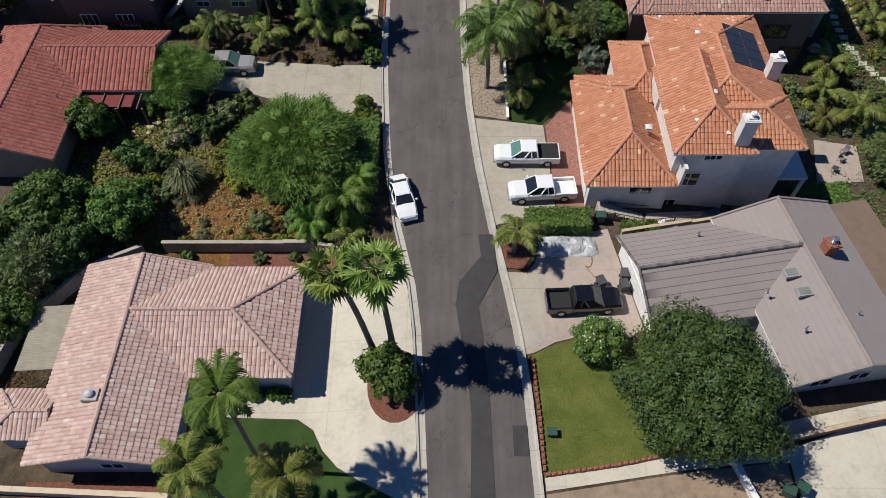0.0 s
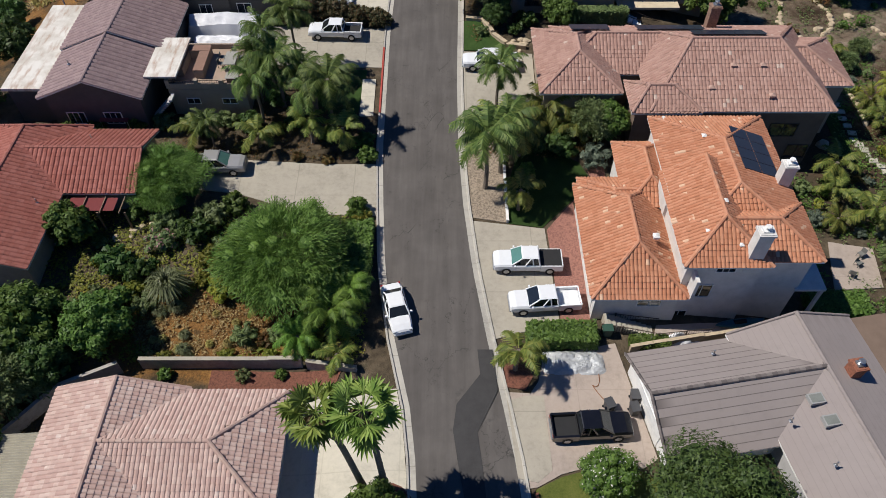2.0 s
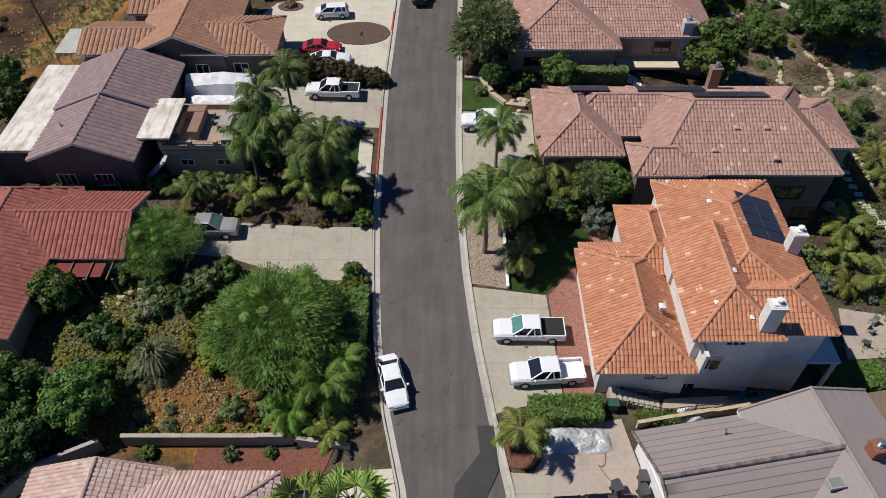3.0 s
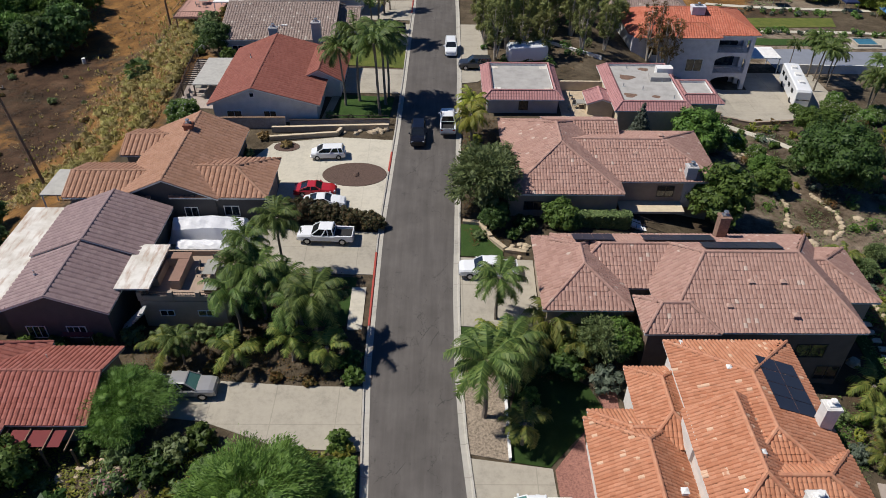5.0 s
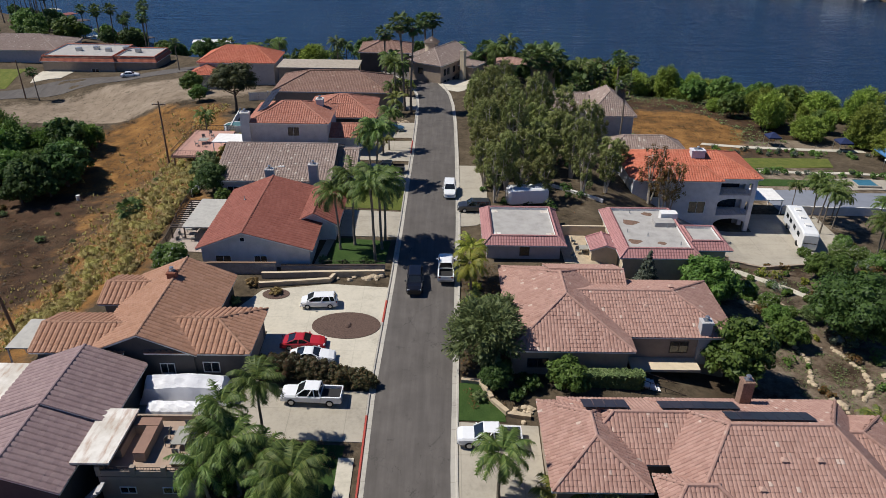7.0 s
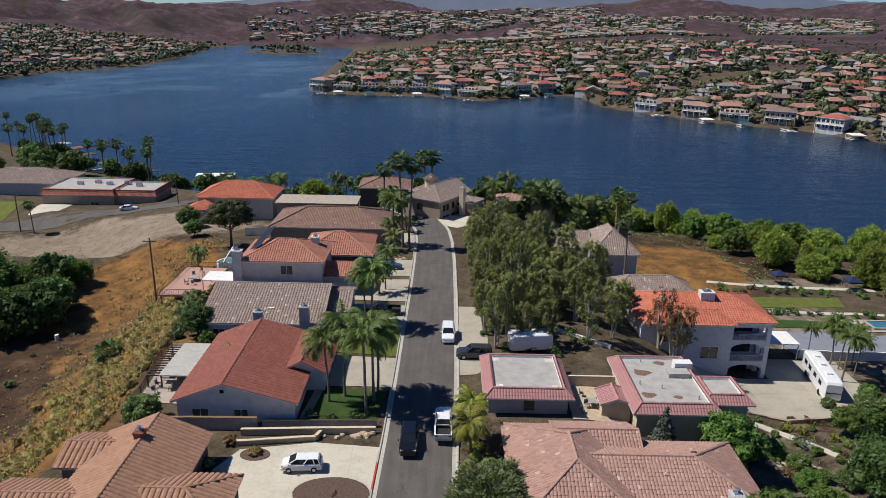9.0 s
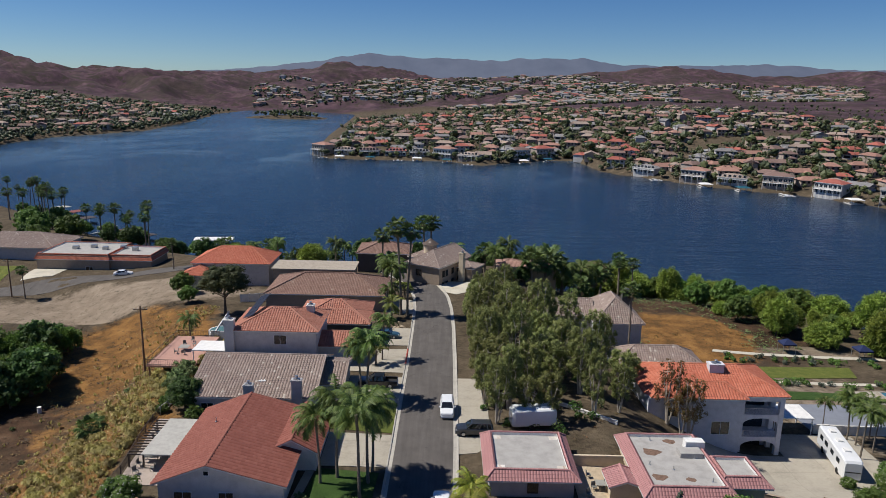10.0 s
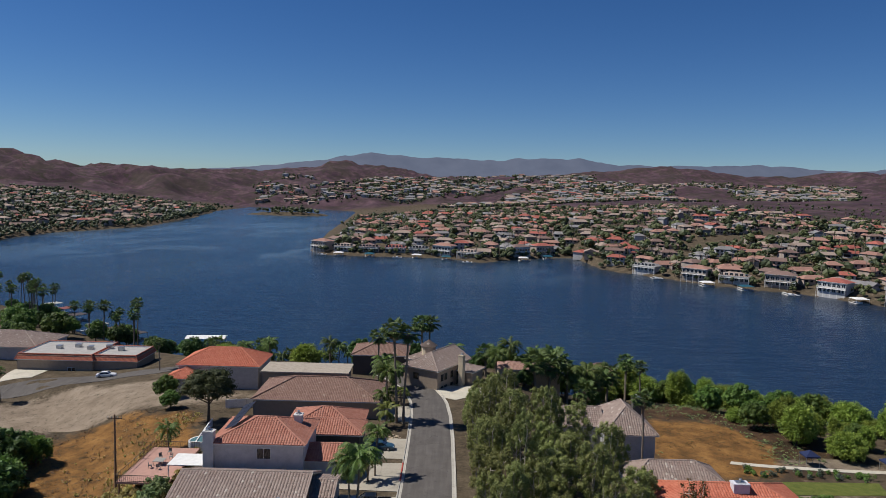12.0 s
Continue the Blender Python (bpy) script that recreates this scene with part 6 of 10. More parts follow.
KINDS = {
    "ficus": lambda: make_tree("tree", "large round dense dark green shade tree on a lawn", "tree", lobes_round(5.5, 4.2, 3.9, 26, R1), 2.2, 0.35, 52000, 0.135, LF_FICUS, core=0.55, slim=0.45, shell=0.62),
    "mesquite": lambda: make_tree("tree", "wide feathery bright green spreading tree", "tree", lobes_round(5.6, 3.2, 3.2, 22, R2_), 1.6, 0.22, 42000, 0.2, LF_MESQ, core=0.45, slim=0.16, shell=0.35, sweep=0.8),
    "olive": lambda: make_tree("tree", "soft grey-green feathery garden tree", "tree", lobes_round(3.2, 2.9, 3.2, 14, R3_), 1.8, 0.18, 8500, 0.22, LF_OLIVE, core=0.5, slim=0.28, shell=0.4, sweep=0.6),
    "broad": lambda: make_tree("tree", "bushy mid-green broadleaf tree", "tree", lobes_round(3.0, 2.6, 3.0, 12, R1), 1.6, 0.2, 7000, 0.2, LF_MID, core=0.6, shell=0.5),
    "dark": lambda: make_tree("tree", "dense dark green broadleaf tree", "tree", lobes_round(3.0, 2.7, 3.0, 12, R4_), 1.6, 0.22, 7000, 0.2, LF_DARK, core=0.6, shell=0.5),
    "broad_far": lambda: make_tree("tree", "bushy mid-green tree down the hillside", "tree", lobes_round(3.0, 2.6, 3.0, 11, R2_), 1.6, 0.2, 2800, 0.3, LF_MID, core=0.5, shell=0.4),
    "dark_far": lambda: make_tree("tree", "dense dark green tree down the hillside", "tree", lobes_round(3.0, 2.7, 3.0, 11, R1), 1.6, 0.22, 2800, 0.3, LF_DARK, core=0.5, shell=0.4),
    "gully": lambda: make_tree("tree", "feathery mid-green tree down in the gully", "tree", lobes_round(3.0, 3.2, 3.0, 13, R3_), 1.6, 0.2, 4200, 0.26, LF_MID, core=0.5, slim=0.35, shell=0.35, sweep=0.5),
    "shade": lambda: make_tree("tree", "large dense dark green tree in the terraced garden", "tree", lobes_round(5.4, 4.4, 4.6, 22, R2_), 2.2, 0.32, 18000, 0.22, LF_DARK, core=0.62, shell=0.55),
    "citrus": lambda: make_tree("tree", "small glossy broadleaf tree", "tree", lobes_round(1.9, 1.6, 1.9, 9, R2_), 1.0, 0.1, 3200, 0.19, LF_MID, core=0.55, shell=0.45),
    "euc_wide": lambda: eucalypt("broad eucalyptus with loose olive-green clumps", 9.6, 2.5, 30, 6400, LF_EUC, R4_),
    "euc": lambda: eucalypt("tall eucalyptus with airy olive crown and pale trunk", 11.4, 2.2, 26, 5600, LF_EUC, R3_),
    "eucrust": lambda: eucalypt("tall eucalyptus with rusty thinning crown", 10.6, 2.3, 22, 2000, LF_RUST, R2_),
    "willow": lambda: make_tree("tree", "bright green lakeside willow thicket tree", "tree", lobes_round(3.7, 3.3, 2.3, 16, R3_), 1.4, 0.2, 6400, 0.22, LF_WILLOW, core=0.5, slim=0.4, shell=0.35, sweep=0.4),
    "willow_tall": lambda: make_tree("tree", "tall upright bright green lakeside willow", "tree", lobes_round(2.9, 4.6, 3.6, 15, R4_), 1.6, 0.2, 6000, 0.22, LF_WILLOW, core=0.5, slim=0.4, shell=0.35, sweep=0.4),
    "conifer": lambda: make_tree("conifer", "small blue-grey garden conifer", "conifer", [(0, 0, 0.9 + 0.75 * k, 1.5 * (1 - k / 6), 1.5 * (1 - k / 6), 0.75) for k in range(6)], 3.6, 0.1, 1500, 0.2, LF_GREY, limbs=0),
    "queen": lambda: queen_palm("feathery queen palm with slim grey trunk", 5.5, 3.0, 28, LF_PALM, R1),
    "queen_tall": lambda: queen_palm("tall queen palm with drooping fronds", 9.0, 3.3, 34, LF_PALM, R2_, 0.4),
    "queen_bright": lambda: queen_palm("young palm with full bright green fronds", 2.2, 2.7, 26, LF_BRIGHT, R2_),
    "queen_high": lambda: queen_palm("tall palm with thick leaning trunk beside the lawn", 12.8, 2.6, 26, LF_BRIGHT, R3_, 0.1),
    "queen_mid": lambda: queen_palm("palm with bright drooping fronds beside the lawn", 8.8, 2.4, 24, LF_PALMM, R4_, 0.1),
    "queen_young": lambda: queen_palm("young palm with low arching yellow-green fronds", 1.6, 2.3, 14, LF_PALMM, R3_),
    "queen_small": lambda: queen_palm("small palm with arching green fronds", 2.6, 2.3, 14, LF_PALMM, R4_),
    "queen_yellow": lambda: queen_palm("palm with yellowing drooping fronds", 5.2, 2.7, 24, LF_PALMY, R1, 0.2),
    "fan_tall": lambda: fan_palm("tall fan palm with rough trunk and dead-leaf skirt", 12.0, 2.3, 24, LF_FAN, R2_, 0.5),
    "fan_lean": lambda: fan_palm("leaning fan palm with rough trunk and shaggy head", 11.6, 2.3, 24, LF_FAN, R4_, 2.0),
    "fan_short": lambda: fan_palm("fan palm with bushy round head", 5.0, 2.7, 26, LF_FANF, R3_),
    "fan_high": lambda: fan_palm("very tall slender fan palm beside the street", 18.0, 2.7, 26, LF_FANF, R1, 0.8),
    "fan_low": lambda: fan_palm("low wild palm with spreading fronds on the dry slope", 1.3, 2.3, 26, LF_FANF, R2_, 0.0, False),
    "fan_far": lambda: fan_palm("tall dark fan palm near the lake shore", 12.0, 2.7, 24, LF_FANF, R3_, 0.3),
    "pine": lambda: make_tree("tree", "dark spreading tree with a bare leaning trunk", "tree", lobes_round(5.2, 3.4, 7.2, 18, R3_), 4.8, 0.28, 8000, 0.2, LF_PINE, core=0.6, shell=0.5),
    "shrub": lambda: shrub("shrub", "rounded green garden shrub", 1.1, 1.5, 620, 0.2, LF_MID, R1),
    "shrub_dark": lambda: shrub("shrub", "dense dark green garden shrub", 1.2, 1.5, 620, 0.2, LF_DARK, R2_),
    "shrub_olive": lambda: shrub("shrub", "loose olive-green garden shrub", 1.1, 1.4, 620, 0.2, LF_OLIVE, R3_, slim=0.35),
    "shrub_yellow": lambda: shrub("shrub", "sprawling yellow-green garden shrub", 1.1, 1.2, 620, 0.2, LF_YEL, R4_),
    "shrub_grey": lambda: shrub("shrub", "rounded silvery grey-green shrub", 1.2, 1.5, 620, 0.2, LF_GREY, R1, slim=0.35),
    "shrub_rust": lambda: shrub("shrub", "low reddish-brown dry shrub", 0.9, 1.0, 620, 0.2, LF_RUST, R2_),
    "shrub_dry": lambda: shrub("shrub", "pale dry straw-coloured bush", 1.0, 1.0, 620, 0.2, LF_DRY, R3_, slim=0.3),
    "oleander": lambda: shrub("shrub", "rounded green bush covered in white flowers", 1.95, 2.9, 6400, 0.11, LF_MID, R4_, 16, LF_PETAL, 0.1, shell=0.6),
    "pinkbush": lambda: shrub("shrub", "bush covered in pale pink flowers", 1.3, 1.6, 760, 0.18, LF_OLIVE, R1, 5, LF_PINK, 0.4),
    "shrub_hedge": lambda: shrub("shrub", "big rounded dark reddish-green hedge bush", 1.5, 2.3, 2600, 0.125, LF_HEDGE, R2_, 9),
    "tuft": lambda: tussock("grass_clump", "arching clump of pale green ornamental grass", 1.6, 1.5, 520, LF_TUFT, R2_),
    "tuft_dry": lambda: tussock("grass_clump", "tussock of dry golden grass", 0.95, 0.95, 380, LF_TUSS, R3_),
}


def hedge(x0, x1, y0, y1, h, label, leaf, rng, n=1800, size=0.16):
    """A clipped hedge: leaf clusters over a box with rounded shoulders."""
    g = Geo()
    zb = lie((x0 + x1) / 2, (y0 + y1) / 2)
    g.box(x0 + 0.12, x1 - 0.12, y0 + 0.12, y1 - 0.12, zb - 0.3, zb + h - 0.15)
    for k in range(n):
        x, y, z = rng.uniform(x0, x1), rng.uniform(y0, y1), zb + h * rng.random()
        f = rng.random()
        if f < 0.5:
            z, d = zb + h + 0.12 * noise.noise((x, y, 0)), (0, 0, 1)
        elif f < 0.62:
            x, d = x0, (-1, 0, 0.2)
        elif f < 0.74:
            x, d = x1, (1, 0, 0.2)
        elif f < 0.87:
            y, d = y0, (0, -1, 0.2)
        else:
            y, d = y1, (0, 1, 0.2)
        leaf_quad(g, (x + rng.uniform(-.12, .12), y + rng.uniform(-.12, .12), z + rng.uniform(-.1, .08)), d, size, rng)
    ob = part("hedge", g, leaf)
    return tagged(ob, label, "hedge")

# ---- planting, lot by lot: kind, x, y, scale ----


def rows(text):
    for ln in text.strip().splitlines():
        k, *v = ln.split()
        put_plant(k, *[float(q) for q in v])


rows("""
shrub -21.5 33.2 0.6
shrub_olive -15.4 33.1 0.6
shrub -12.4 33.2 0.5
fan_lean -5.1 23.8 0.98 172
fan_tall -3.7 23.9 1.02 190
citrus -3.9 21.6 1.15
queen_high -12.5 15.6 1.0
queen_mid -9.2 12.3 1.0
queen_mid -14.8 13.1 1.0
shrub_dark -9.8 16.2 0.8
shrub_dark -12.2 15.6 0.9
shrub -12.6 21.0 0.55
shrub -13.9 20.9 0.6
shrub_dark -11.6 20.8 0.5
shrub -15.2 20.8 0.6
ficus 17.6 19.7 1.0
oleander 11.6 24.4 1.0
queen_small 5.9 33.2 1.15
mesquite -12.8 42.3 1.0
mesquite -25.2 51.8 0.68
broad -32.5 36.2 1.1
broad -27.0 36.4 0.9
olive -32.5 31.0 0.9
broad -33.5 26.5 0.8
broad -36.5 33.6 1.0
dark -30.5 33.2 0.8
citrus -32.3 46.3 1.15
shrub_dark -27.6 43.0 1.5
shrub_dark -26.0 42.4 1.2
tuft -22.6 40.6 1.5
shrub_olive -20.3 48.2 1.4
shrub -18.6 49.5 1.3
shrub_dark -21.6 46.4 1.4
pinkbush -24.4 45.4 1.1
shrub_olive -24.6 48.0 1.2
shrub -7.5 49.2 1.1
shrub -8.2 47.2 0.8
shrub_olive -17.2 46.6 1.2
queen_bright -8.6 37.2 1.1
queen_bright -11.2 35.6 0.8
queen_young -14.2 39.2 0.9
queen_bright -7.4 39.4 0.85
queen_young -8.0 34.0 0.8
shrub_yellow -18.0 40.6 1.3
shrub_yellow -19.6 43.6 1.2
shrub_olive -15.8 36.4 1.0
shrub_rust -14.0 36.2 0.9
shrub_olive -24.4 39.2 1.0
shrub_yellow -25.6 40.8 0.9
shrub -27.8 39.6 1.0
shrub_olive -12.5 36.8 0.9
shrub_rust -11.6 38.2 0.8
shrub_yellow -22.0 34.8 0.6
shrub_yellow -17.0 34.8 0.7
shrub_yellow -13.6 34.9 0.6
queen -22.2 57.6 0.6
queen_young -23.6 58.0 1.1
queen_young -17.6 57.6 1.1
queen_small -12.6 58.0 1.1
queen_small -9.3 57.2 1.05
shrub -7.0 55.8 1.0
shrub_dark -7.4 57.6 1.0
shrub_olive -24.8 60.2 1.0
shrub_rust -19.6 57.0 0.8
shrub_dark -18.6 59.6 0.8
shrub_yellow -16.2 59.4 0.9
shrub_rust -13.8 56.0 0.7
shrub_rust -10.8 55.6 0.7
shrub_olive -27.6 60.2 1.1
shrub -30.0 59.8 1.0
shrub_dark -34.0 59.4 1.0
shrub -36.6 59.2 1.0
queen_tall -15.2 68.6 0.82
queen_tall -17.2 65.6 0.78
queen_tall -18.2 63.6 0.66
queen -16.0 63.0 1.1
queen -17.9 61.2 0.95
queen -13.6 62.6 0.95
queen -10.6 60.0 1.1
queen -12.2 59.6 0.9
queen_small -12.4 62.0 1.2
shrub_dark -16.6 63.4 1.1
shrub_dark -14.4 60.4 1.0
shrub -9.0 60.4 0.9
shrub_dark -19.0 60.2 1.1
shrub_olive -21.4 60.6 1.0
queen 4.2 52.2 1.25
queen 5.8 54.2 1.15
queen_small 7.2 49.6 1.0
queen_yellow 5.2 57.0 0.85
queen_small 7.6 56.4 1.3
queen 5.8 63.0 0.95
queen_young 10.6 60.8 1.5
queen_young 13.2 58.8 1.1
queen_young 8.4 58.4 1.0
shrub_dark 9.6 57.2 1.2
shrub_dark 11.8 56.8 1.3
shrub 12.0 58.4 1.1
shrub 8.2 54.0 0.9
shrub_yellow 9.2 52.4 0.6
broad 16.2 58.8 0.75
olive 14.6 58.6 0.75
shrub_grey 14.8 55.4 1.4
shrub_grey 7.6 51.0 0.6
shrub -11.0 58.6 0.9
olive 5.4 79.6 1.25
olive 6.6 83.4 0.9
dark 6.2 76.2 0.6
citrus 13.4 75.8 1.1
broad 31.8 80.4 1.35
shade 49.4 89.6 1.0
citrus 41.5 88.5 1.1
shrub_dark 9.6 76.0 1.1
shrub_dark 8.2 74.6 0.8
shrub_olive 4.6 74.4 0.7
queen_yellow 4.2 90.6 0.95
queen_yellow 4.4 94.4 0.9
queen_young 4.9 88.4 0.9
shrub_yellow 4.8 92.6 0.8
conifer 26.0 95.6 1.1
broad 33.6 95.6 1.25
queen_tall -10.6 102.6 1.05
queen_tall -7.0 101.6 1.05
queen_tall -7.6 98.6 1.1
queen_tall -12.4 101.4 0.9
queen_tall -6.8 104.0 0.95
shrub_dark -8.6 97.6 0.7
shrub_dark -11.4 97.4 0.6
shrub_olive -14.0 98.0 0.7
oleander -32.6 96.4 1.15
shrub_dry -21.8 93.0 0.9
shrub_dry -18.6 91.2 0.8
shrub_olive -23.0 89.0 0.8
shrub_olive -22.4 87.0 0.7
queen_tall -9.4 122.6 1.0
queen_tall -10.6 124.4 0.85
queen_tall -8.8 140.0 0.75
queen_small -9.6 137.6 1.0
dark -33.8 118.8 0.85
shrub -31.6 116.0 1.2
shrub_dark -35.0 122.4 1.2
shrub_olive -38.8 132.4 1.7
fan_low -47.2 119.0 1.0
pine -43.2 167.0 1.0
broad -54.0 176.0 0.7
queen -45.0 152.0 0.8
broad -58.0 184.0 0.9
shrub_grey -36.0 187.0 2.0
fan_high -7.6 169.4 1.02 200
fan_high -6.2 169.0 0.98 40
queen_tall -9.6 171.0 1.1
fan_far -14.0 199.0 1.0
fan_far -4.0 211.0 1.12
fan_far -2.2 213.0 1.1
queen -12.4 196.2 1.2
queen -9.8 190.8 1.0
queen -10.2 172.0 0.9
queen_small -9.2 166.0 1.3
queen_small -7.6 183.0 1.2
fan_short 12.0 212.0 1.2
queen 14.4 207.6 1.2
queen 19.0 222.0 1.3
queen_tall 26.0 224.0 0.9
queen_tall 31.0 222.0 0.85
fan_short 35.0 226.0 1.3
fan_short 38.0 222.0 1.4
fan_short 29.0 229.0 1.3
queen 42.0 230.0 1.3
fan_far 53.0 232.0 0.9
fan_far 56.0 228.0 0.9
fan_far 54.0 236.0 1.0
fan_high 35.0 151.0 0.8 120
broad 16.0 222.0 1.2
shrub 13.0 198.0 1.5
shrub_dark 18.0 205.0 1.8
dark 22.0 209.0 0.8
dark 10.0 215.0 0.9
""")

for i, (x, y, s) in enumerate([(8.5, 116.5, .85), (10.5, 121, .95), (9.2, 127, 1.05), (13.5, 124, .95), (17.5, 122, .9), (12.5, 131, 1.1), (17, 129, 1.05), (8.5, 134, 1.05), (21.5, 127, 1.0),
                               (10, 141, 1.0), (15, 139, 1.1), (20, 136, 1.1), (24.5, 133, .95), (8.4, 148, 1.0), (13, 150, 1.1), (18, 147, 1.1), (23, 143, 1.05), (27, 138, .9), (28, 129, .85),
                               (9.5, 157, 1.0), (14.5, 160, 1.05), (20, 154, 1.05), (25, 150, 1.0), (9, 166, .95), (14, 170, 1.0), (8.5, 175, .85), (12, 180, .8), (19, 168, .9), (25, 126, .8), (22, 119, .8), (30.5, 134, .75), (7.2, 122.5, .8), (7, 130, .9), (7.2, 139, .95), (6.8, 144, .9), (7.2, 153, .95), (7, 161, .9), (12.5, 117, .8), (15.5, 117.5, .75), (26, 121.5, .75), (11, 136, 1.05), (17.5, 142, 1.1), (23, 147.5, 1.0), (12, 145, 1.05), (17, 134, .95)]):
    if i % 6 != 4:
        put_plant("euc_wide" if i % 5 in (1, 3) else "euc", x, y, s * (1.0, 0.86, 1.1, 0.92)[i % 4], None, None, s * (0.94, 1.04, 0.74, 0.98, 0.84, 1.06, 0.78)[i % 7])
for x, y, s in ((34, 124.6, 0.95), (37, 123.6, 0.9), (35.5, 122.4, 0.85)):
    put_plant("eucrust", x, y, s)
rs = random.Random(5)
# scrub down the western gully
for k in range(44):
    x, y = rs.uniform(-94, -64), rs.uniform(130, 164)
    if math.hypot((x + 79.5) / 14, (y - 147) / 15) < 1:
        put_plant("dark_far" if k % 4 == 0 else "gully", x, y, rs.uniform(0.9, 1.5))
for x, y, s in ((-72, 132, 1.0), (-68.5, 135, 0.9), (-90, 140, 1.2), (-95, 150, 1.2), (-45, 70, 0.9), (-47, 62, 1.0), (-46, 55, 0.9), (-49, 77, 0.7)):
    put_plant("dark_far", x, y, s)
for k in range(230):
    y = rs.uniform(84, 150)
    x = -37.5 - rs.random() ** 1.6 * 13 + (y < 95) * -4
    put_plant("tuft_dry", x, y, rs.uniform(0.6, 1.15))
for k in range(34):
    put_plant(rs.choice(["shrub_dry", "shrub_rust", "shrub_olive"]), rs.uniform(-75, -46), rs.uniform(88, 140), rs.uniform(0.35, 0.8))
for x, y, s in ((24, 208, 1.5), (28, 210, 1.7), (33, 212, 1.6), (38, 214, 1.8), (42, 218, 1.5), (30, 217, 1.8), (36, 206, 1.3), (46, 224, 1.6)):
    put_plant(rs.choice(["fan_short", "queen", "queen_yellow", "fan_short"]), x, y, s)
# willows along the near shore
for k in range(150):
    x = 56 + 96 * rs.random()
    lo = interp(x, [56, 68, 75, 84, 91, 99, 150], [246, 234, 208, 189, 182, 176, 140])
    y = lo + (shore_near(x) - 5 - lo) * rs.random()
    put_plant("willow_tall" if k % 4 == 1 else "willow" if k % 6 else "broad_far", x, y, rs.uniform(0.55, 0.95) if k % 3 else rs.uniform(1.0, 1.45))
for k in range(64):
    x = rs.uniform(-76, 60)
    y = shore_near(x) - rs.uniform(5, 44)
    if -24 < x < 10 and y < 224 or -40 < x < -18 and y < 200:
        continue
    put_plant(rs.choice(["willow", "broad_far", "fan_short", "dark_far", "queen"]), x, y, rs.uniform(0.8, 1.3))
for k in range(36):
    x = rs.uniform(-175, -72)
    put_plant(rs.choice(["dark_far", "dark_far", "broad_far"]), x, shore_near(x) - rs.uniform(8, 40), rs.uniform(0.7, 1.3))
for k in range(16):
    x = rs.uniform(-205, -96)
    put_plant("fan_high", x, shore_near(x) - rs.uniform(8, 40), rs.uniform(0.6, 0.85))
for k in range(16):
    put_plant(rs.choice(["dark_far", "broad_far"]), rs.uniform(-185, -118), rs.uniform(246, 268), rs.uniform(1.1, 1.9))
for x, y, s in ((-97.7, 258, 1.0), (-115, 274, 1.1), (-112, 276, 0.9), (-118, 270, 0.9), (-121, 276, 1.0), (-124, 272, 0.9), (-108, 268, 0.8), (-157, 291, 1.0), (-152, 295, 1.05), (-150, 299, 1.05), (-163, 292, 1.0),
                (-135, 214, 0.9), (-104, 200, 0.7), (-72, 215, 0.7)):
    put_plant("fan_far", x, y, s * 0.9)
# terraced eastern gardens
for x, y, s in ((39.2, 56.4, 1.2), (40.6, 50.6, 1.2), (38.2, 53.6, 0.9), (37.4, 50.0, 0.8), (46.0, 63.0, 1.0), (46, 66, 0.9), (44, 74, 1.0)):
    put_plant("queen_young", x, y, s)
put_plant("olive", 41.4, 44.0, 0.8)
for x, y, s in ((44.4, 106.6, 0.3), (46.2, 104.0, 0.35), (47.6, 101.8, 0.3), (49.0, 99.6, 0.3), (46.4, 108.6, 0.3), (50.0, 102.6, 0.3), (41.4, 101.0, 0.75), (43.0, 97.6, 0.7), (44.6, 95.0, 0.5), (63.0, 118.0, 0.8), (64.6, 115.4, 0.9), (66.0, 112.6, 0.8)):
    put_plant("oleander", x, y, s)
for x, y, s in ((37.6, 98.8, 0.45), (41.4, 92.0, 0.6), (46.4, 94.0, 0.4), (54.4, 107.6, 0.75), (58.0, 108.6, 0.6), (48.0, 75.0, 0.4), (45.6, 72.4, 0.4)):
    put_plant("broad" if s > 0.5 else "olive", x, y, s)
for x, y, s in ((66.7, 114.7, 0.8), (68.4, 116.6, 0.7), (63.9, 126.2, 0.85), (65.7, 133.0, 0.8)):
    put_plant("queen_tall", x, y, s)
for x, y, s in ((52.0, 71.0, 1.2), (50.0, 68.0, 1.0), (55.0, 70.0, 1.1), (47.6, 66.0, 1.0)):
    put_plant("queen_yellow", x, y, s * 0.7)
for x, y, s in ((66, 131, 1.0), (67.5, 129, 0.9), (70, 134, 0.9), (74, 128, 0.8), (64, 137, 0.7)):
    put_plant("queen_tall", x, y, s * 0.75)
for k in range(26):
    put_plant(rs.choice(["shrub_yellow", "shrub", "oleander"]), rs.uniform(56, 72), rs.uniform(104, 122), rs.uniform(0.5, 0.9))
# under-storey of the second western garden
for k in range(46):
    x, y = rs.uniform(-33, -7), rs.uniform(35.5, 49)
    if math.hypot((x + 19.5) / 5.6, (y - 37.4) / 3.2) < 1:
        continue
    put_plant(rs.choice(["shrub_yellow", "shrub", "shrub_olive", "shrub_yellow", "shrub_dark"]), x, y, rs.uniform(0.45, 0.95))
for k in range(22):
    put_plant("tuft_dry" if k % 4 else "tuft", -19.5 + rs.uniform(-4.4, 4.4), 37.0 + rs.uniform(-2.2, 2.2), rs.uniform(0.3, 0.6))
for k in range(16):
    put_plant(rs.choice(["shrub", "shrub_olive", "shrub_grey", "shrub_rust"]), rs.uniform(32, 47), rs.uniform(48.5, 56), rs.uniform(0.5, 0.9))
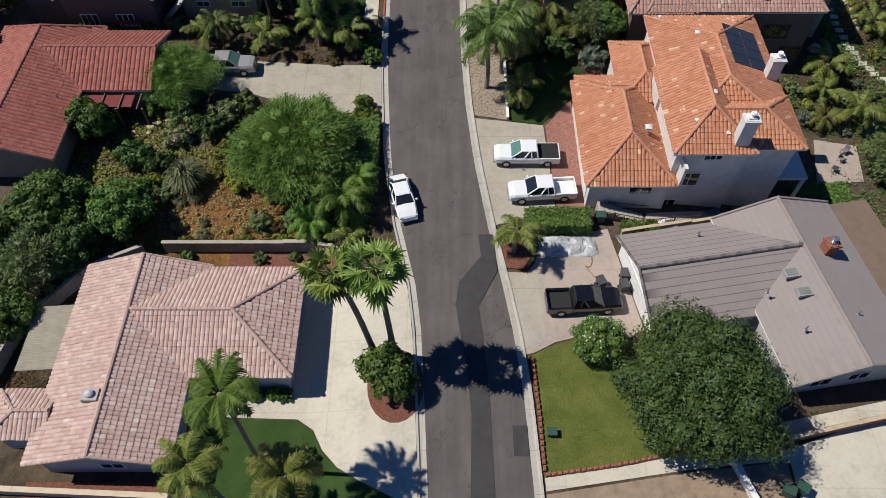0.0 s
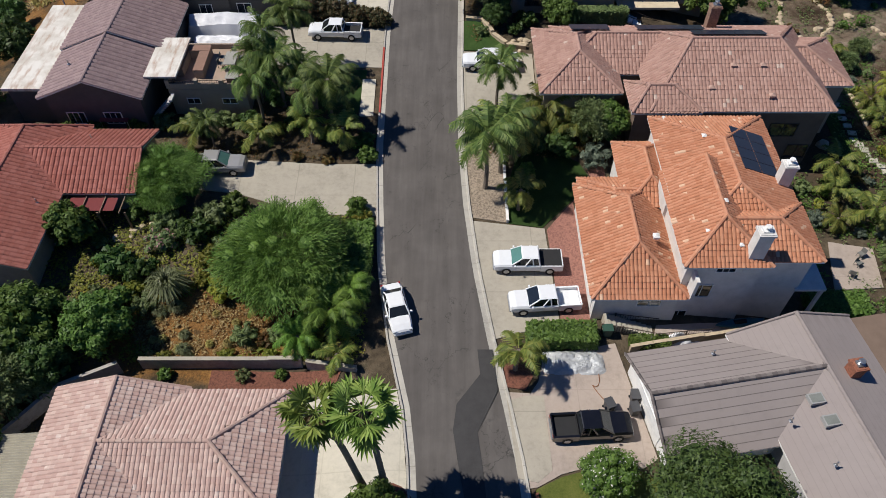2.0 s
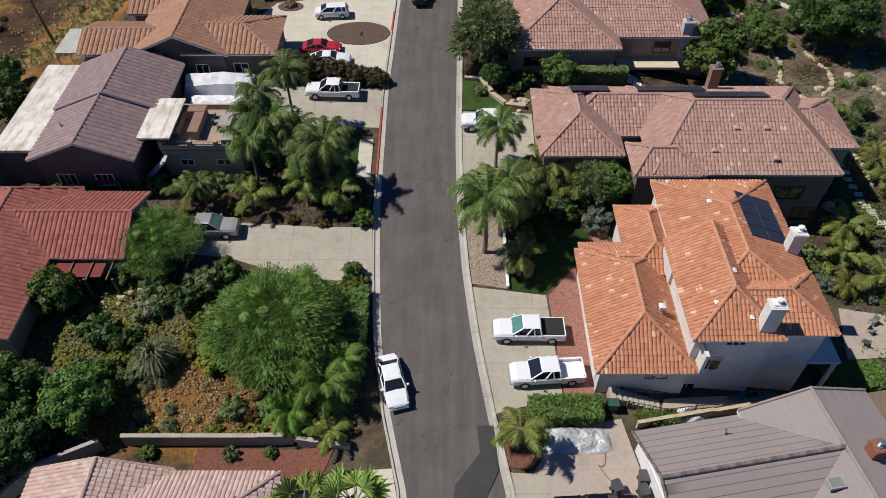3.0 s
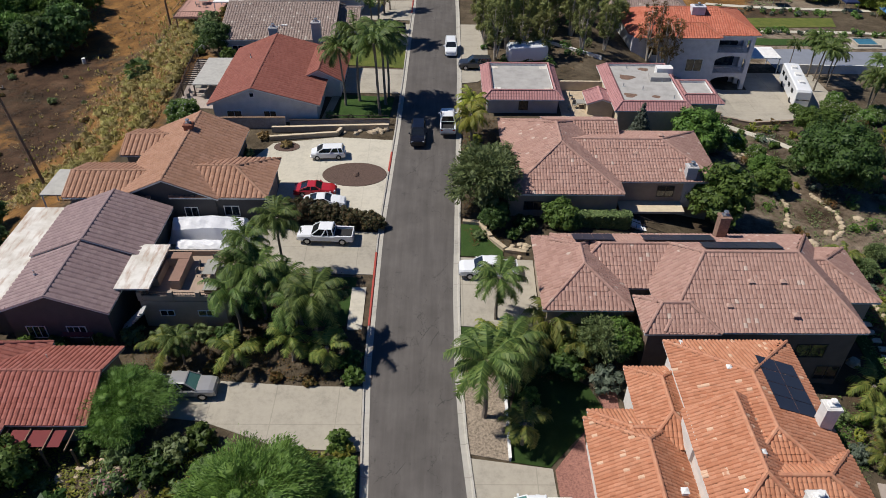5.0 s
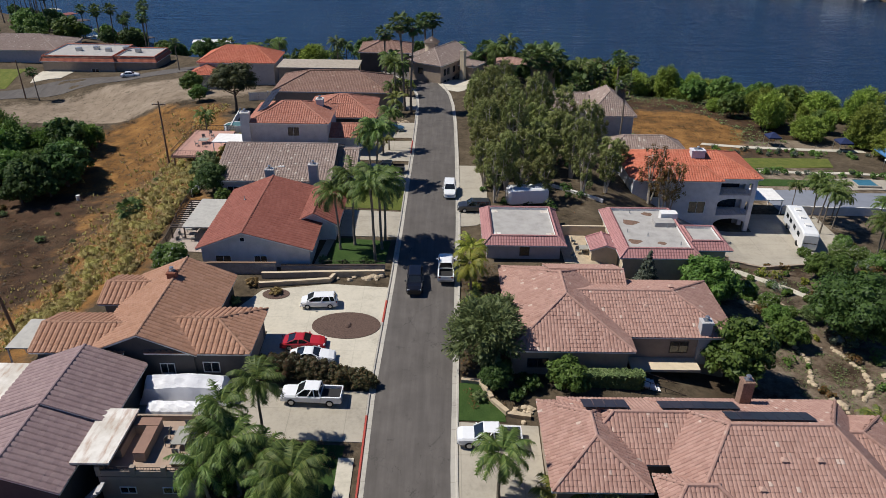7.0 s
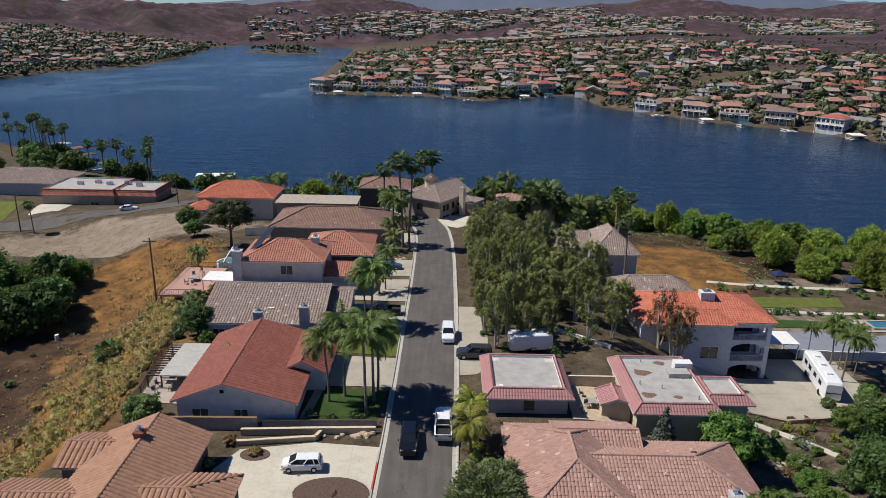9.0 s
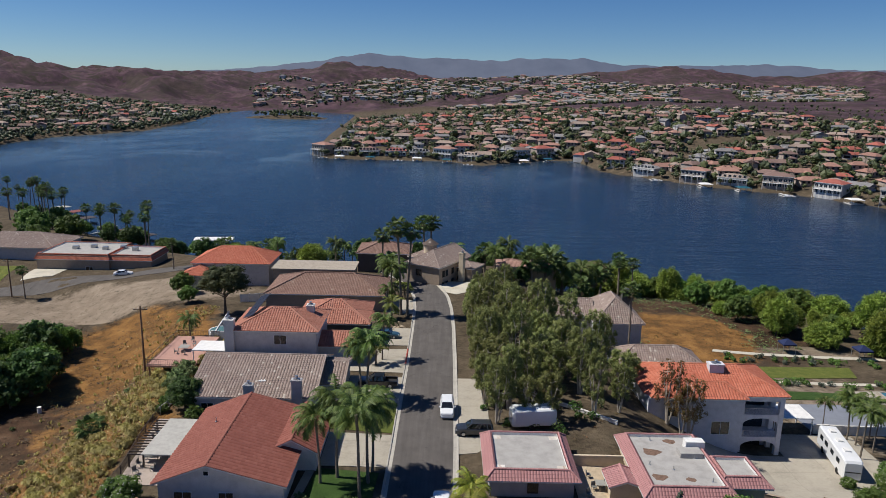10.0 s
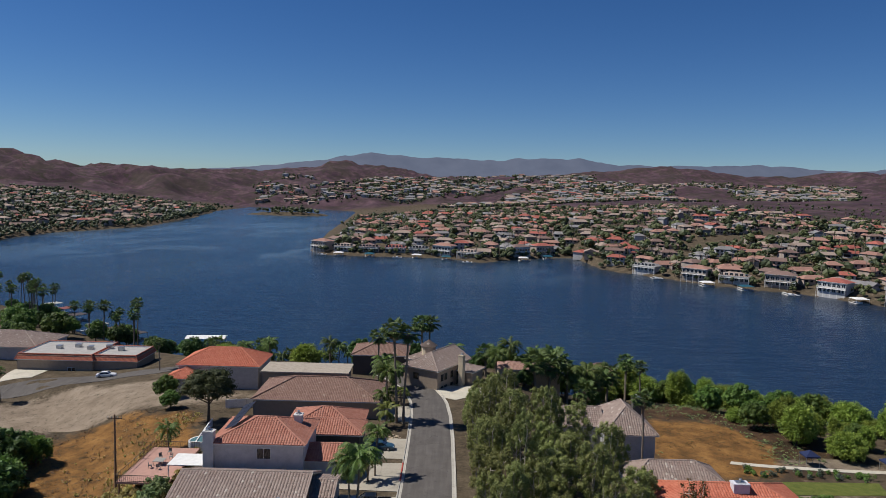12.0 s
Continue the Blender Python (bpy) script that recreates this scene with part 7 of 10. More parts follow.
for x, y, s in ((-38.4, 126.0, 1.3), (-38.8, 129.0, 1.5), (-37.6, 131.4, 1.2), (-37.2, 120.6, 1.0), (-37.0, 123.4, 1.1), (-36.6, 117.8, 0.9)):
    put_plant("shrub_olive" if s > 1.15 else "shrub", x, y, s)
rh = random.Random(9)
hedge(7.0, 12.4, 35.0, 36.9, 1.4, "clipped dark green hedge beside the drive", LF_MID, rh, 2600)
hedge(15.2, 18.2, 35.0, 36.0, 0.7, "low clipped hedge beside the steps", LF_MID, rh, 900)
for x, y, s in ((-16.4, 77.4, 1.1), (-14.4, 77.6, 1.1), (-12.4, 77.2, 1.05), (-10.6, 76.8, 0.95), (-9.0, 76.4, 0.9), (-7.4, 76.2, 0.85), (-6.3, 76.0, 0.7), (-17.6, 76.4, 0.9)):
    put_plant("shrub_hedge", x, y, s)
hedge(13.8, 21.0, 76.2, 77.3, 1.6, "clipped brown-green hedge below the house", LF_OLIVE, rh, 2400)
hedge(31.5, 36.5, 39.0, 41.5, 1.6, "clipped hedge behind the house", LF_MID, rh, 2200)
hedge(-8.2, -5.9, 40.0, 47.5, 1.3, "rough-clipped green hedge along the kerb", LF_MID, rh, 2600)


# ---- dry grass, brush and ground cover, too fine to count ----
def scatter(name, label, cat, mat, n, place, make, seed):
    rg = random.Random(seed)
    g = Geo()
    for k in range(n):
        q = place(rg)
        if q:
            make(g, *q, rg)
    return tagged(part(name, g, mat), label, cat, kind="stuff")


def tuft_at(g, x, y, s, rg):
    z = lie(x, y)
    for k in range(5):
        a = rg.uniform(0, 6.283)
        r, h = s * rg.uniform(0.4, 1.0), s * rg.uniform(0.5, 1.0)
        w = Vector((-math.sin(a), math.cos(a), 0)) * s * 0.16
        b = Vector((x, y, z - 0.03))
        m = b + Vector((math.cos(a) * r * 0.5, math.sin(a) * r * 0.5, h))
        t = b + Vector((math.cos(a) * r, math.sin(a) * r, h * 0.55))
        g.add([b - w, b + w, m + w * 0.7, m - w * 0.7, t], [(0, 1, 2, 3), (3, 2, 4)])


def brush_at(g, x, y, s, rg):
    z = lie(x, y)
    for k in range(9):
        p = (x + rg.uniform(-1, 1) * s, y + rg.uniform(-1, 1) * s, z + rg.random() * s * 0.6)
        leaf_quad(g, p, (0, 0, 1), s * 0.3, rg)


def bush_at(g, x, y, s, rg):
    """A low bush: a few uneven clumps of leaf clusters, from the ground up."""
    z = lie(x, y)
    for c in range(rg.choice([3, 4, 5])):
        cx, cy, cz, r = x + rg.uniform(-0.6, 0.6) * s, y + rg.uniform(-0.6, 0.6) * s, z + rg.uniform(0.3, 0.85) * s, s * rg.uniform(0.35, 0.6)
        for k in range(26):
            v = Vector((rg.gauss(0, 1), rg.gauss(0, 1), rg.gauss(0, 1) + 0.4)).normalized()
            leaf_quad(g, (cx + v.x * r, cy + v.y * r, max(z, cz + v.z * r)), v, 0.2, rg)


def garden_bush(rg):
    x, y = rg.uniform(31, 64), rg.uniform(38, 112)
    if x < 42 and 56 < y < 73 or x < 40 and 76 < y < 112 or x < 33 and y < 57 or 34.6 < x < 40.6 and 42 < y < 48.6 or abs(x - (43 + 0.2 * max(0, 62 - y))) < 1.2 and 53 < y < 68:
        return None
    return (x, y, rg.uniform(0.5, 1.2))


def grove_bush(rg):
    return (rg.uniform(7, 27), rg.uniform(113, 176), rg.uniform(0.6, 1.2))


def lake_bush(rg):
    return (rg.uniform(62, 100), rg.choice([157.4, 159.4, 172.6, 174.6]) + rg.uniform(-1.2, 1.2), rg.uniform(0.6, 1.1))


def dry_patch(rg):
    a, r = rg.uniform(0, 6.283), rg.random() ** 0.5
    return (-19.3 + 5.6 * r * math.cos(a), 37.2 + 2.9 * r * math.sin(a), rg.uniform(0.2, 0.5))


for mt_, look_of, sd in ((LF_MID, "rounded green", 71), (LF_OLIVE, "loose olive", 72), (LF_YEL, "yellow-green", 73), (LF_RUST, "dry reddish", 74), (LF_GREY, "silvery grey", 75)):
    scatter("bushes", look_of + " bushes on the terraced garden slope", "bushes", mt_, 46, garden_bush, bush_at, sd)
scatter("bushes", "dark undergrowth below the eucalyptus grove", "bushes", LF_DARK, 34, grove_bush, bush_at, 76)
scatter("bushes", "olive undergrowth below the eucalyptus grove", "bushes", LF_OLIVE, 26, grove_bush, bush_at, 77)
scatter("bushes", "clipped green bushes lining the lakeside lawn", "bushes", LF_MID, 44, lake_bush, bush_at, 78)
scatter("bushes", "grey-green bushes lining the lakeside lawn", "bushes", LF_GREY, 26, lake_bush, bush_at, 79)
scatter("dry_grass", "straw-coloured grass on the bare garden patch", "grass", LF_DRY, 300, dry_patch, brush_at, 80)


def on_slope(rg):
    y = rg.uniform(82, 172)
    x = -37 - abs(rg.gauss(0, 9)) - (4 if y < 95 else 0)
    if y > 135 and x > -46:
        return None
    return (x, y, rg.uniform(0.25, 0.7))


def on_gully(rg):
    x, y = rg.uniform(-98, -46), rg.uniform(84, 178)
    return (x, y, rg.uniform(0.15, 0.45)) if noise.noise((x / 7, y / 7, 3)) > -0.05 else None


def on_field(rg):
    x, y = rg.uniform(42, 96), rg.uniform(160, 235)
    return (x, y, rg.uniform(0.25, 0.6)) if y > 183 and y < shore_near(x) - 22 else None


def in_west_garden(rg):
    x, y = rg.uniform(-34, -6.3), rg.uniform(34.6, 49.4)
    if math.hypot((x + 19.5) / 5.4, (y - 37.4) / 3.0) < 1 or (y > 48.6 and x > -20):
        return None
    return (x, y, rg.uniform(0.25, 0.6))


def in_east_garden(rg):
    x, y = rg.uniform(30, 66), rg.uniform(36, 112)
    if x < 41.5 and 56 < y < 73 or x < 32 and y < 57 or x < 39 and 76 < y < 113 or noise.noise((x / 6, y / 6, 8)) < -0.12:
        return None
    return (x, y, rg.uniform(0.2, 0.5))


def in_beds(rg):
    x, y = rg.choice([(rg.uniform(-33, -7), rg.uniform(55.8, 61.4)), (rg.uniform(2.6, 16), rg.uniform(56, 60)), (rg.uniform(3.2, 9), rg.uniform(73, 98)), (rg.uniform(6, 30), rg.uniform(112, 185)),
                      (rg.uniform(-19, -8.6), rg.uniform(59, 69)), (rg.uniform(-34, -30), rg.uniform(20, 34))])
    return (x, y, rg.uniform(0.15, 0.45))


scatter("dry_grass", "dry golden grass on the slope", "grass", LF_DRY, 2600, on_slope, brush_at, 31)
scatter("dry_grass", "straw-coloured grass tufts on the slope", "grass", LF_TUSS, 2600, on_slope, tuft_at, 37)
scatter("dry_grass", "dry rusty grass in the lakeside field", "grass", LF_RUST, 1500, on_field, brush_at, 32)
scatter("brush", "low rusty brush over the gully floor", "brush", LF_RUST, 3600, on_gully, brush_at, 33)
scatter("brush", "dark dead brush over the gully floor", "brush", LF_SCRUB, 5200, on_gully, brush_at, 53)
def on_field_edge(rg):
    x, y = rg.uniform(42, 84), rg.uniform(180, 232)
    if math.hypot((x - 59) / 13, (y - 192) / 19) < 1 or y > shore_near(x) - 18:
        return None
    return (x, y, rg.uniform(0.5, 1.3))


scatter("brush", "dark olive brush round the lakeside field", "brush", LF_OLIVE, 420, on_field_edge, brush_at, 41)
scatter("ground_cover", "mixed green ground cover in the garden", "ground cover", LF_YEL, 2000, in_west_garden, brush_at, 34)
scatter("ground_cover", "olive ground cover on the garden terraces", "ground cover", LF_OLIVE, 4200, in_east_garden, brush_at, 35)
def by_orange_house(rg):
    x, y = rg.uniform(31.5, 49), rg.uniform(36, 74)
    if x < 41.5 and 56 < y < 73 or 34.6 < x < 40.4 and 42 < y < 48.4 or noise.noise((x / 5, y / 5, 2)) < -0.2:
        return None
    return (x, y, rg.uniform(0.25, 0.65))


scatter("ground_cover", "green ground cover in the sloping back garden", "ground cover", LF_MID, 1900, by_orange_house, brush_at, 61)
scatter("leaf_litter", "brown and green leaf litter in the beds", "leaf litter", LF_RUST, 2600, in_beds, brush_at, 36)

# ---- drives, lawns and beds ----


def mat_grass(name, lo, mid, hi):
    g = Nodes(name)
    n1, n2, n3 = g.noise(0.6, 5), g.noise(7.0, 5), g.noise(40, 3)
    f = g.math("ADD", g.math("MULTIPLY", n1, 0.45), g.math("ADD", g.math("MULTIPLY", n2, 0.3), g.math("MULTIPLY", n3, 0.25)))
    c = g.ramp(f, [(0.32, lo), (0.5, mid), (0.68, hi)])
    g.bump(g.math("ADD", n3, g.math("MULTIPLY", n2, 0.6)), 0.9, 0.06)
    return g.set(Base_Color=c, Roughness=0.95, Specular_IOR_Level=0.15)


GRASS = mat_grass("lawn_grass", (0.055, 0.08, 0.018), (0.115, 0.135, 0.03), (0.2, 0.19, 0.058))
GRASS_D = mat_grass("lawn_lush", (0.025, 0.05, 0.013), (0.042, 0.08, 0.02), (0.07, 0.11, 0.03))
TURF = mat_grass("turf_dark", (0.02, 0.04, 0.01), (0.03, 0.058, 0.014), (0.045, 0.075, 0.02))
MULCH_R = mat_plain("mulch_red", (0.17, 0.068, 0.045), 0.95, vary=0.45, scale=6, bump=0.03)
MULCH_B = mat_plain("mulch_brown", (0.11, 0.07, 0.055), 0.95, vary=0.45, scale=6, bump=0.03)
GRAVEL = mat_plain("river_gravel", (0.3, 0.24, 0.18), 0.95, vary=0.55, scale=5, bump=0.06)
PATCH = mat_plain("asphalt_patch", (0.047, 0.045, 0.045), 0.9, vary=0.18, scale=1.0)
BLOCK = mat_plain("block_wall", (0.36, 0.33, 0.3), 0.9, vary=0.2, scale=3, bump=0.01)
SAND = mat_plain("sandy_pavers", (0.45, 0.36, 0.25), 0.9, vary=0.2, scale=2)
PAVER = mat_plain("red_pavers", (0.28, 0.13, 0.1), 0.9, vary=0.4, scale=6, bump=0.01)
COURT = mat_plain("court_blue_grey", (0.2, 0.215, 0.25), 0.8, vary=0.1, scale=0.5)


def kside(y, side, d=0.69):
    return (road_l(y) - d) if side < 0 else (road_r(y) + d)


def along(ya, yb, side, step=2.0):
    n = max(1, int(abs(yb - ya) / step))
    return [(kside(ya + (yb - ya) * k / n, side), ya + (yb - ya) * k / n) for k in range(n + 1)]


drape("driveway", along(12.5, 31.6, -1) + [(-11.4, 31.0), (-11.4, 21.0), (-16.6, 20.6), (-16.6, 19.3), (-10.6, 19.1), (-9.4, 18.3), (-8.6, 16.8), (-7.4, 15.5), (-5.8, 14.5), (-3.6, 13.4)],
      0.08, CONCRETE_BR, "bright pale concrete circular driveway", "driveway")
drape("lawn", [(-17, 19.2), (-10.6, 19.0), (-9.4, 18.2), (-8.6, 16.7), (-7.4, 15.4), (-5.8, 14.4), (-3.6, 13.3), (-1.9, 12.4), (-1.8, 6), (-17, 6)], 0.06, GRASS_D, "small lush green front lawn", "lawn")
isl = [(-3.5 + 2.1 * math.cos(a), 21.4 + 2.9 * math.sin(a)) for a in (2 * math.pi * k / 22 for k in range(22))]
drape("planting_bed", isl, 0.13, MULCH_R, "round red mulch island in the driveway", "planting bed")
drape("planting_bed", [(-18, 31), (-10.6, 31), (-8.2, 31.6), (-7.6, 33.4), (-18, 33.7)], 0.05, MULCH_R, "strip of reddish bare bed below the wall", "planting bed")
drape("yard", [(-29, 10), (-19, 10), (-19, 14.6), (-29, 14.6)], 0.04, MULCH_R, "bare reddish side yard", "yard")
drape("driveway", along(23.9, 31.3, 1) + [(6.9, 31.2), (7.6, 32.2), (8.2, 34.4), (14.0, 35.6), (15.6, 26.0), (14.4, 25.3), (11.2, 25.6), (8.6, 24.9), (6.9, 24.0)], 0.08, CONCRETE_PK, "pinkish concrete driveway", "driveway")
drape("driveway", [(5.55, 24.6), (6.9, 24.3), (8.0, 25.2), (7.9, 31.0), (6.6, 31.0), (5.1, 30.6)], 0.1, CONCRETE, "paler concrete apron of the driveway", "driveway")
drape("lawn", [(6.7, 23.8), (8.6, 24.7), (11.2, 25.4), (14.4, 25.1), (15.9, 24.0), (18, 22), (23, 20.4), (23.3, 16.9), (17.1, 16.6), (12, 15.6), (7.0, 14.9)], 0.09, GRASS, "patchy sunlit green front lawn", "lawn")
drape("path", [(7.0, 13.7), (17.2, 15.2), (25, 16.0), (25, 16.7), (17.1, 16.3), (7.0, 14.6)], 0.06, CONCRETE_BR, "pale concrete path along the garden edge", "path")
drape("yard", [(7.0, 8), (24, 8), (24, 15.8), (17, 15.0), (7.0, 13.5)], 0.03, mat_plain("bare_tan_earth", (0.27, 0.2, 0.14), 0.95, vary=0.25, scale=1.5, bump=0.02), "bare tan earth yard", "yard")
drape("driveway", [(24.2, 8), (40, 8), (40, 21.0), (32, 19.2), (24.2, 16.6)], 0.07, CONCRETE_BR, "pale concrete yard next door", "driveway")
drape("path", [(24.2, 17.6), (34.5, 19.9), (34.5, 20.8), (24.2, 18.6)], 0.06, CONCRETE_BR, "pale concrete side path", "path")
drape("planting_bed", [(5.2, 31.7), (6.6, 31.5), (7.2, 32.6), (6.9, 34.3), (4.9, 34.3)], 0.1, MULCH_R, "small red mulch bed with a palm", "planting bed")
drape("driveway", along(36.0, 48.2, 1) + [(9.4, 47.3), (9.8, 37.0), (6.6, 36.6)], 0.08, CONCRETE, "pale concrete double driveway", "driveway")
drape("paving", [(9.6, 47.2), (9.9, 37.0), (12.3, 37.0), (12.3, 50.4), (15.6, 52.0), (15.8, 55.4), (13.9, 55.2), (14.4, 53.2), (12.2, 50.4)], 0.09, PAVER, "reddish brick paver forecourt", "paving")
drape("lawn", [(6.2, 47.9), (9.2, 47.4), (12.0, 50.4), (14.3, 53.2), (13.4, 55.4), (10.5, 57.3), (7.5, 56.4), (6.2, 52)], 0.07, TURF, "dark green shaded turf", "lawn")
drape("gravel_bed", along(48.6, 58.5, 1) + [(6.0, 58.0), (6.1, 52), (6.0, 48.0)], 0.07, GRAVEL, "bed of brown river gravel", "gravel bed")
drape("lawn", along(58.6, 62.0, 1) + [(6.6, 61.9), (6.8, 58.4)], 0.09, GRASS_D, "small green lawn by the kerb", "lawn")
drape("driveway", along(62.1, 71.4, 1) + [(10.0, 71.0), (9.9, 61.7)], 0.08, CONCRETE, "pale concrete driveway", "driveway")
drape("lawn", along(71.6, 76.6, 1) + [(4.6, 76.6), (5.6, 74.4), (7.0, 72.6), (7.0, 71.5)], 0.09, GRASS_D, "small curved green lawn", "lawn")
drape("driveway", along(48.8, 55.2, -1) + [(-11, 55.2), (-22.5, 56.0), (-27.2, 56.2), (-27.2, 52.6), (-19.2, 51.6), (-12, 49.0)], 0.08, CONCRETE, "pale concrete driveway", "driveway")
drape("driveway", along(68.8, 75.2, -1) + [(-17.0, 75.6), (-28.0, 76.0), (-28.0, 69.4), (-17.0, 69.2)], 0.08, CONCRETE, "pale concrete driveway with boat parking", "driveway")
drape("lawn", [(-13.6, 62.0), (-8.4, 62.0), (-7.8, 68.4), (-14, 68.6)], 0.07, GRASS_D, "small shaded front lawn", "lawn")
drape("path", [(-8.2, 61.6), (-6.8, 61.6), (-6.8, 67.0), (-8.2, 67.0)], 0.09, CONCRETE_BR, "pale concrete front walk", "path")
drape("driveway", along(77.8, 92.6, -1) + [(-12.6, 93.2), (-20.4, 91.8), (-22.4, 88.4), (-21.6, 84.4), (-18.2, 84.2), (-18.2, 78.6)], 0.08, CONCRETE_BR, "bright pale concrete circular driveway", "driveway")
drape("planting_bed", [(-9.5 + 4.0 * math.cos(a) * (1 if math.cos(a) < 0 else 0.9), 85.4 + 2.3 * math.sin(a)) for a in (2 * math.pi * k / 26 for k in range(26))], 0.14, MULCH_B, "oval brown mulch island with a small boulder", "planting bed")
drape("planting_bed", [(-18.6 + 1.6 * math.cos(a), 91.0 + 1.0 * math.sin(a)) for a in (2 * math.pi * k / 18 for k in range(18))], 0.14, MULCH_B, "small round mulch bed", "planting bed")
drape("lawn", [(-14.0, 97.6), (-6.4, 97.4), (-6.0, 103.6), (-13.2, 104.4)], 0.08, GRASS_D, "lush dark green fenced lawn", "lawn")
drape("path", [(-15.2, 97.6), (-14.2, 97.6), (-13.4, 104.6), (-14.4, 104.8)], 0.09, CONCRETE, "concrete side path", "path")
drape("driveway", along(104.8, 112.4, -1) + [(-13.2, 113.0), (-13.2, 105.0)], 0.08, CONCRETE, "pale concrete driveway", "driveway")
drape("lawn", along(113.0, 121.8, -1) + [(-13.0, 122.0), (-13.4, 114.0)], 0.07, GRASS, "green front lawn", "lawn")
drape("driveway", along(122.2, 132.0, -1) + [(-13.0, 132.4), (-13.0, 122.2)], 0.08, CONCRETE, "pale concrete driveway", "driveway")
drape("driveway", along(134.0, 146.0, -1) + [(-14.0, 145.6), (-14.0, 134.4)], 0.08, CONCRETE, "pale concrete driveway", "driveway")
drape("driveway", along(148.0, 159.0, -1) + [(-12.4, 159.4), (-12.4, 148.2)], 0.08, CONCRETE, "pale concrete driveway", "driveway")
drape("driveway", along(170.0, 182.0, -1) + [(-11.4, 182.0), (-11.4, 171.0)], 0.08, CONCRETE, "pale concrete driveway", "driveway")
drape("driveway", along(108.0, 132.0, 1) + [(6.4, 132.0), (7.6, 121.0), (7.4, 110.6), (5.6, 108.4)], 0.08, CONCRETE, "pale concrete parking strip", "driveway")
drape("paving", [(16.4, 98.6), (22.9, 98.6), (22.9, 105.9), (16.4, 105.9)], 0.1, SAND, "cream paved courtyard", "paving")
drape("driveway", [(39.0, 115.0), (48.0, 111.4), (58.0, 113.0), (66.0, 120.0), (67.0, 134.0), (53.4, 134.0), (52.6, 126.2), (39.0, 126.2)], 0.1, CONCRETE, "wide concrete motor court", "driveway")
drape("court", [(61.5, 135.2), (96, 136.0), (96, 148.0), (61.5, 147.6)], 0.12, COURT, "blue-grey surfaced sports court", "court")
drape("lawn", [(61, 150), (104, 151), (104, 155.5), (61, 154.5)], 0.1, GRASS_D, "strip of bright green turf", "lawn")
drape("lawn", [(67, 162.2), (85.6, 164.4), (88, 171.6), (67.5, 169.2)], 0.1, GRASS, "green lawn in the lakeside garden", "lawn")
drape("path", [(61, 178.0), (72, 177.2), (100, 177.4), (100, 179.0), (72, 178.9), (62, 179.8)], 0.08, CONCRETE_BR, "pale gravel path beside the lake garden", "path")
drape("path", [(56, 158.6), (112, 160.6), (112, 162.2), (56, 160.2)], 0.08, CONCRETE_BR, "pale path across the garden", "path")
drape("path", [(38.5, 110.4), (43.6, 108.6), (46.8, 104.6), (50.6, 98.4), (51.5, 99.4), (47.8, 105.8), (44.4, 110.2), (39.0, 111.8)], 0.08, CONCRETE_BR, "pale winding garden path", "path")
drape("path", [(34.5, 110.6), (37.0, 106.0), (41.0, 98.0), (42.4, 98.6), (38.6, 106.6), (36.0, 111.4)], 0.08, SAND, "sandy garden path beside the villa", "path")
drape("lawn", [(40.8, 58.0), (42.2, 58.6), (42.4, 66.0), (41.0, 67.0)], 0.07, GRASS_D, "narrow strip of lawn beside the house", "lawn")
drape("patio", [(35.0, 42.6), (39.6, 43.0), (40.2, 47.4), (36.2, 48.0)], 0.1, CONCRETE_PK, "pinkish paved patio behind the house", "patio")
for k in range(15):
    t = k / 14
    sx = interp(t, [0, 0.35, 0.6, 1.0], [42.9, 43.0, 43.7, 46.4]) + 0.12 * math.sin(k * 2.1)
    sy = interp(t, [0, 0.35, 0.6, 1.0], [66.4, 61.0, 58.6, 54.6])
    drape("stepping_stone", [(sx - 0.45, sy - 0.28), (sx + 0.42, sy - 0.3), (sx + 0.48, sy + 0.26), (sx - 0.4, sy + 0.3)], 0.12, CONCRETE_BR, "pale flat stepping stone in the garden", "stepping stone")
drape("road_apron", [(0.9, 190.5), (4.2, 188.0), (13, 196.5), (13.5, 200.0), (-1.8, 201.2), (-0.4, 195.6)], 0.07, CONCRETE_BR, "pale concrete apron at the street's bend", "apron")
drape("side_street", [(-62, 214), (-78, 209.5), (-100, 203.5), (-150, 193), (-150, 201), (-102, 211), (-80, 216.8), (-63, 219.5)], 0.08, ASPHALT, "grey asphalt side street by the lake", "road", step=4.0)
drape("driveway", [(-112, 211.5), (-104, 212.8), (-104, 220.6), (-113, 220.6)], 0.08, CONCRETE_BR, "pale concrete driveway", "driveway")
drape("lawn", [(-150, 203), (-118, 209.5), (-118, 224), (-150, 220)], 0.06, GRASS, "green lawn by the side street", "lawn")
drape("road_patch", [(1.7, 8), (3.5, 8), (3.53, 13.3), (3.4, 21.1), (3.1, 25.2), (2.8, 28.0), (4.45, 31.4), (4.2, 35.0), (3.0, 35.0), (3.15, 32.8), (1.3, 30.3), (1.0, 28.2), (1.4, 25.2), (1.8, 22.9), (2.05, 19.0)], 0.15, PATCH, "strip of newer dark asphalt in the road", "road patch", depth=-0.1)
drape("road_patch", [(4.95, 18.3), (6.0, 18.3), (6.02, 16.1), (4.95, 16.1)], 0.12, PATCH, "square of dark asphalt in the road", "road patch", depth=-0.07)


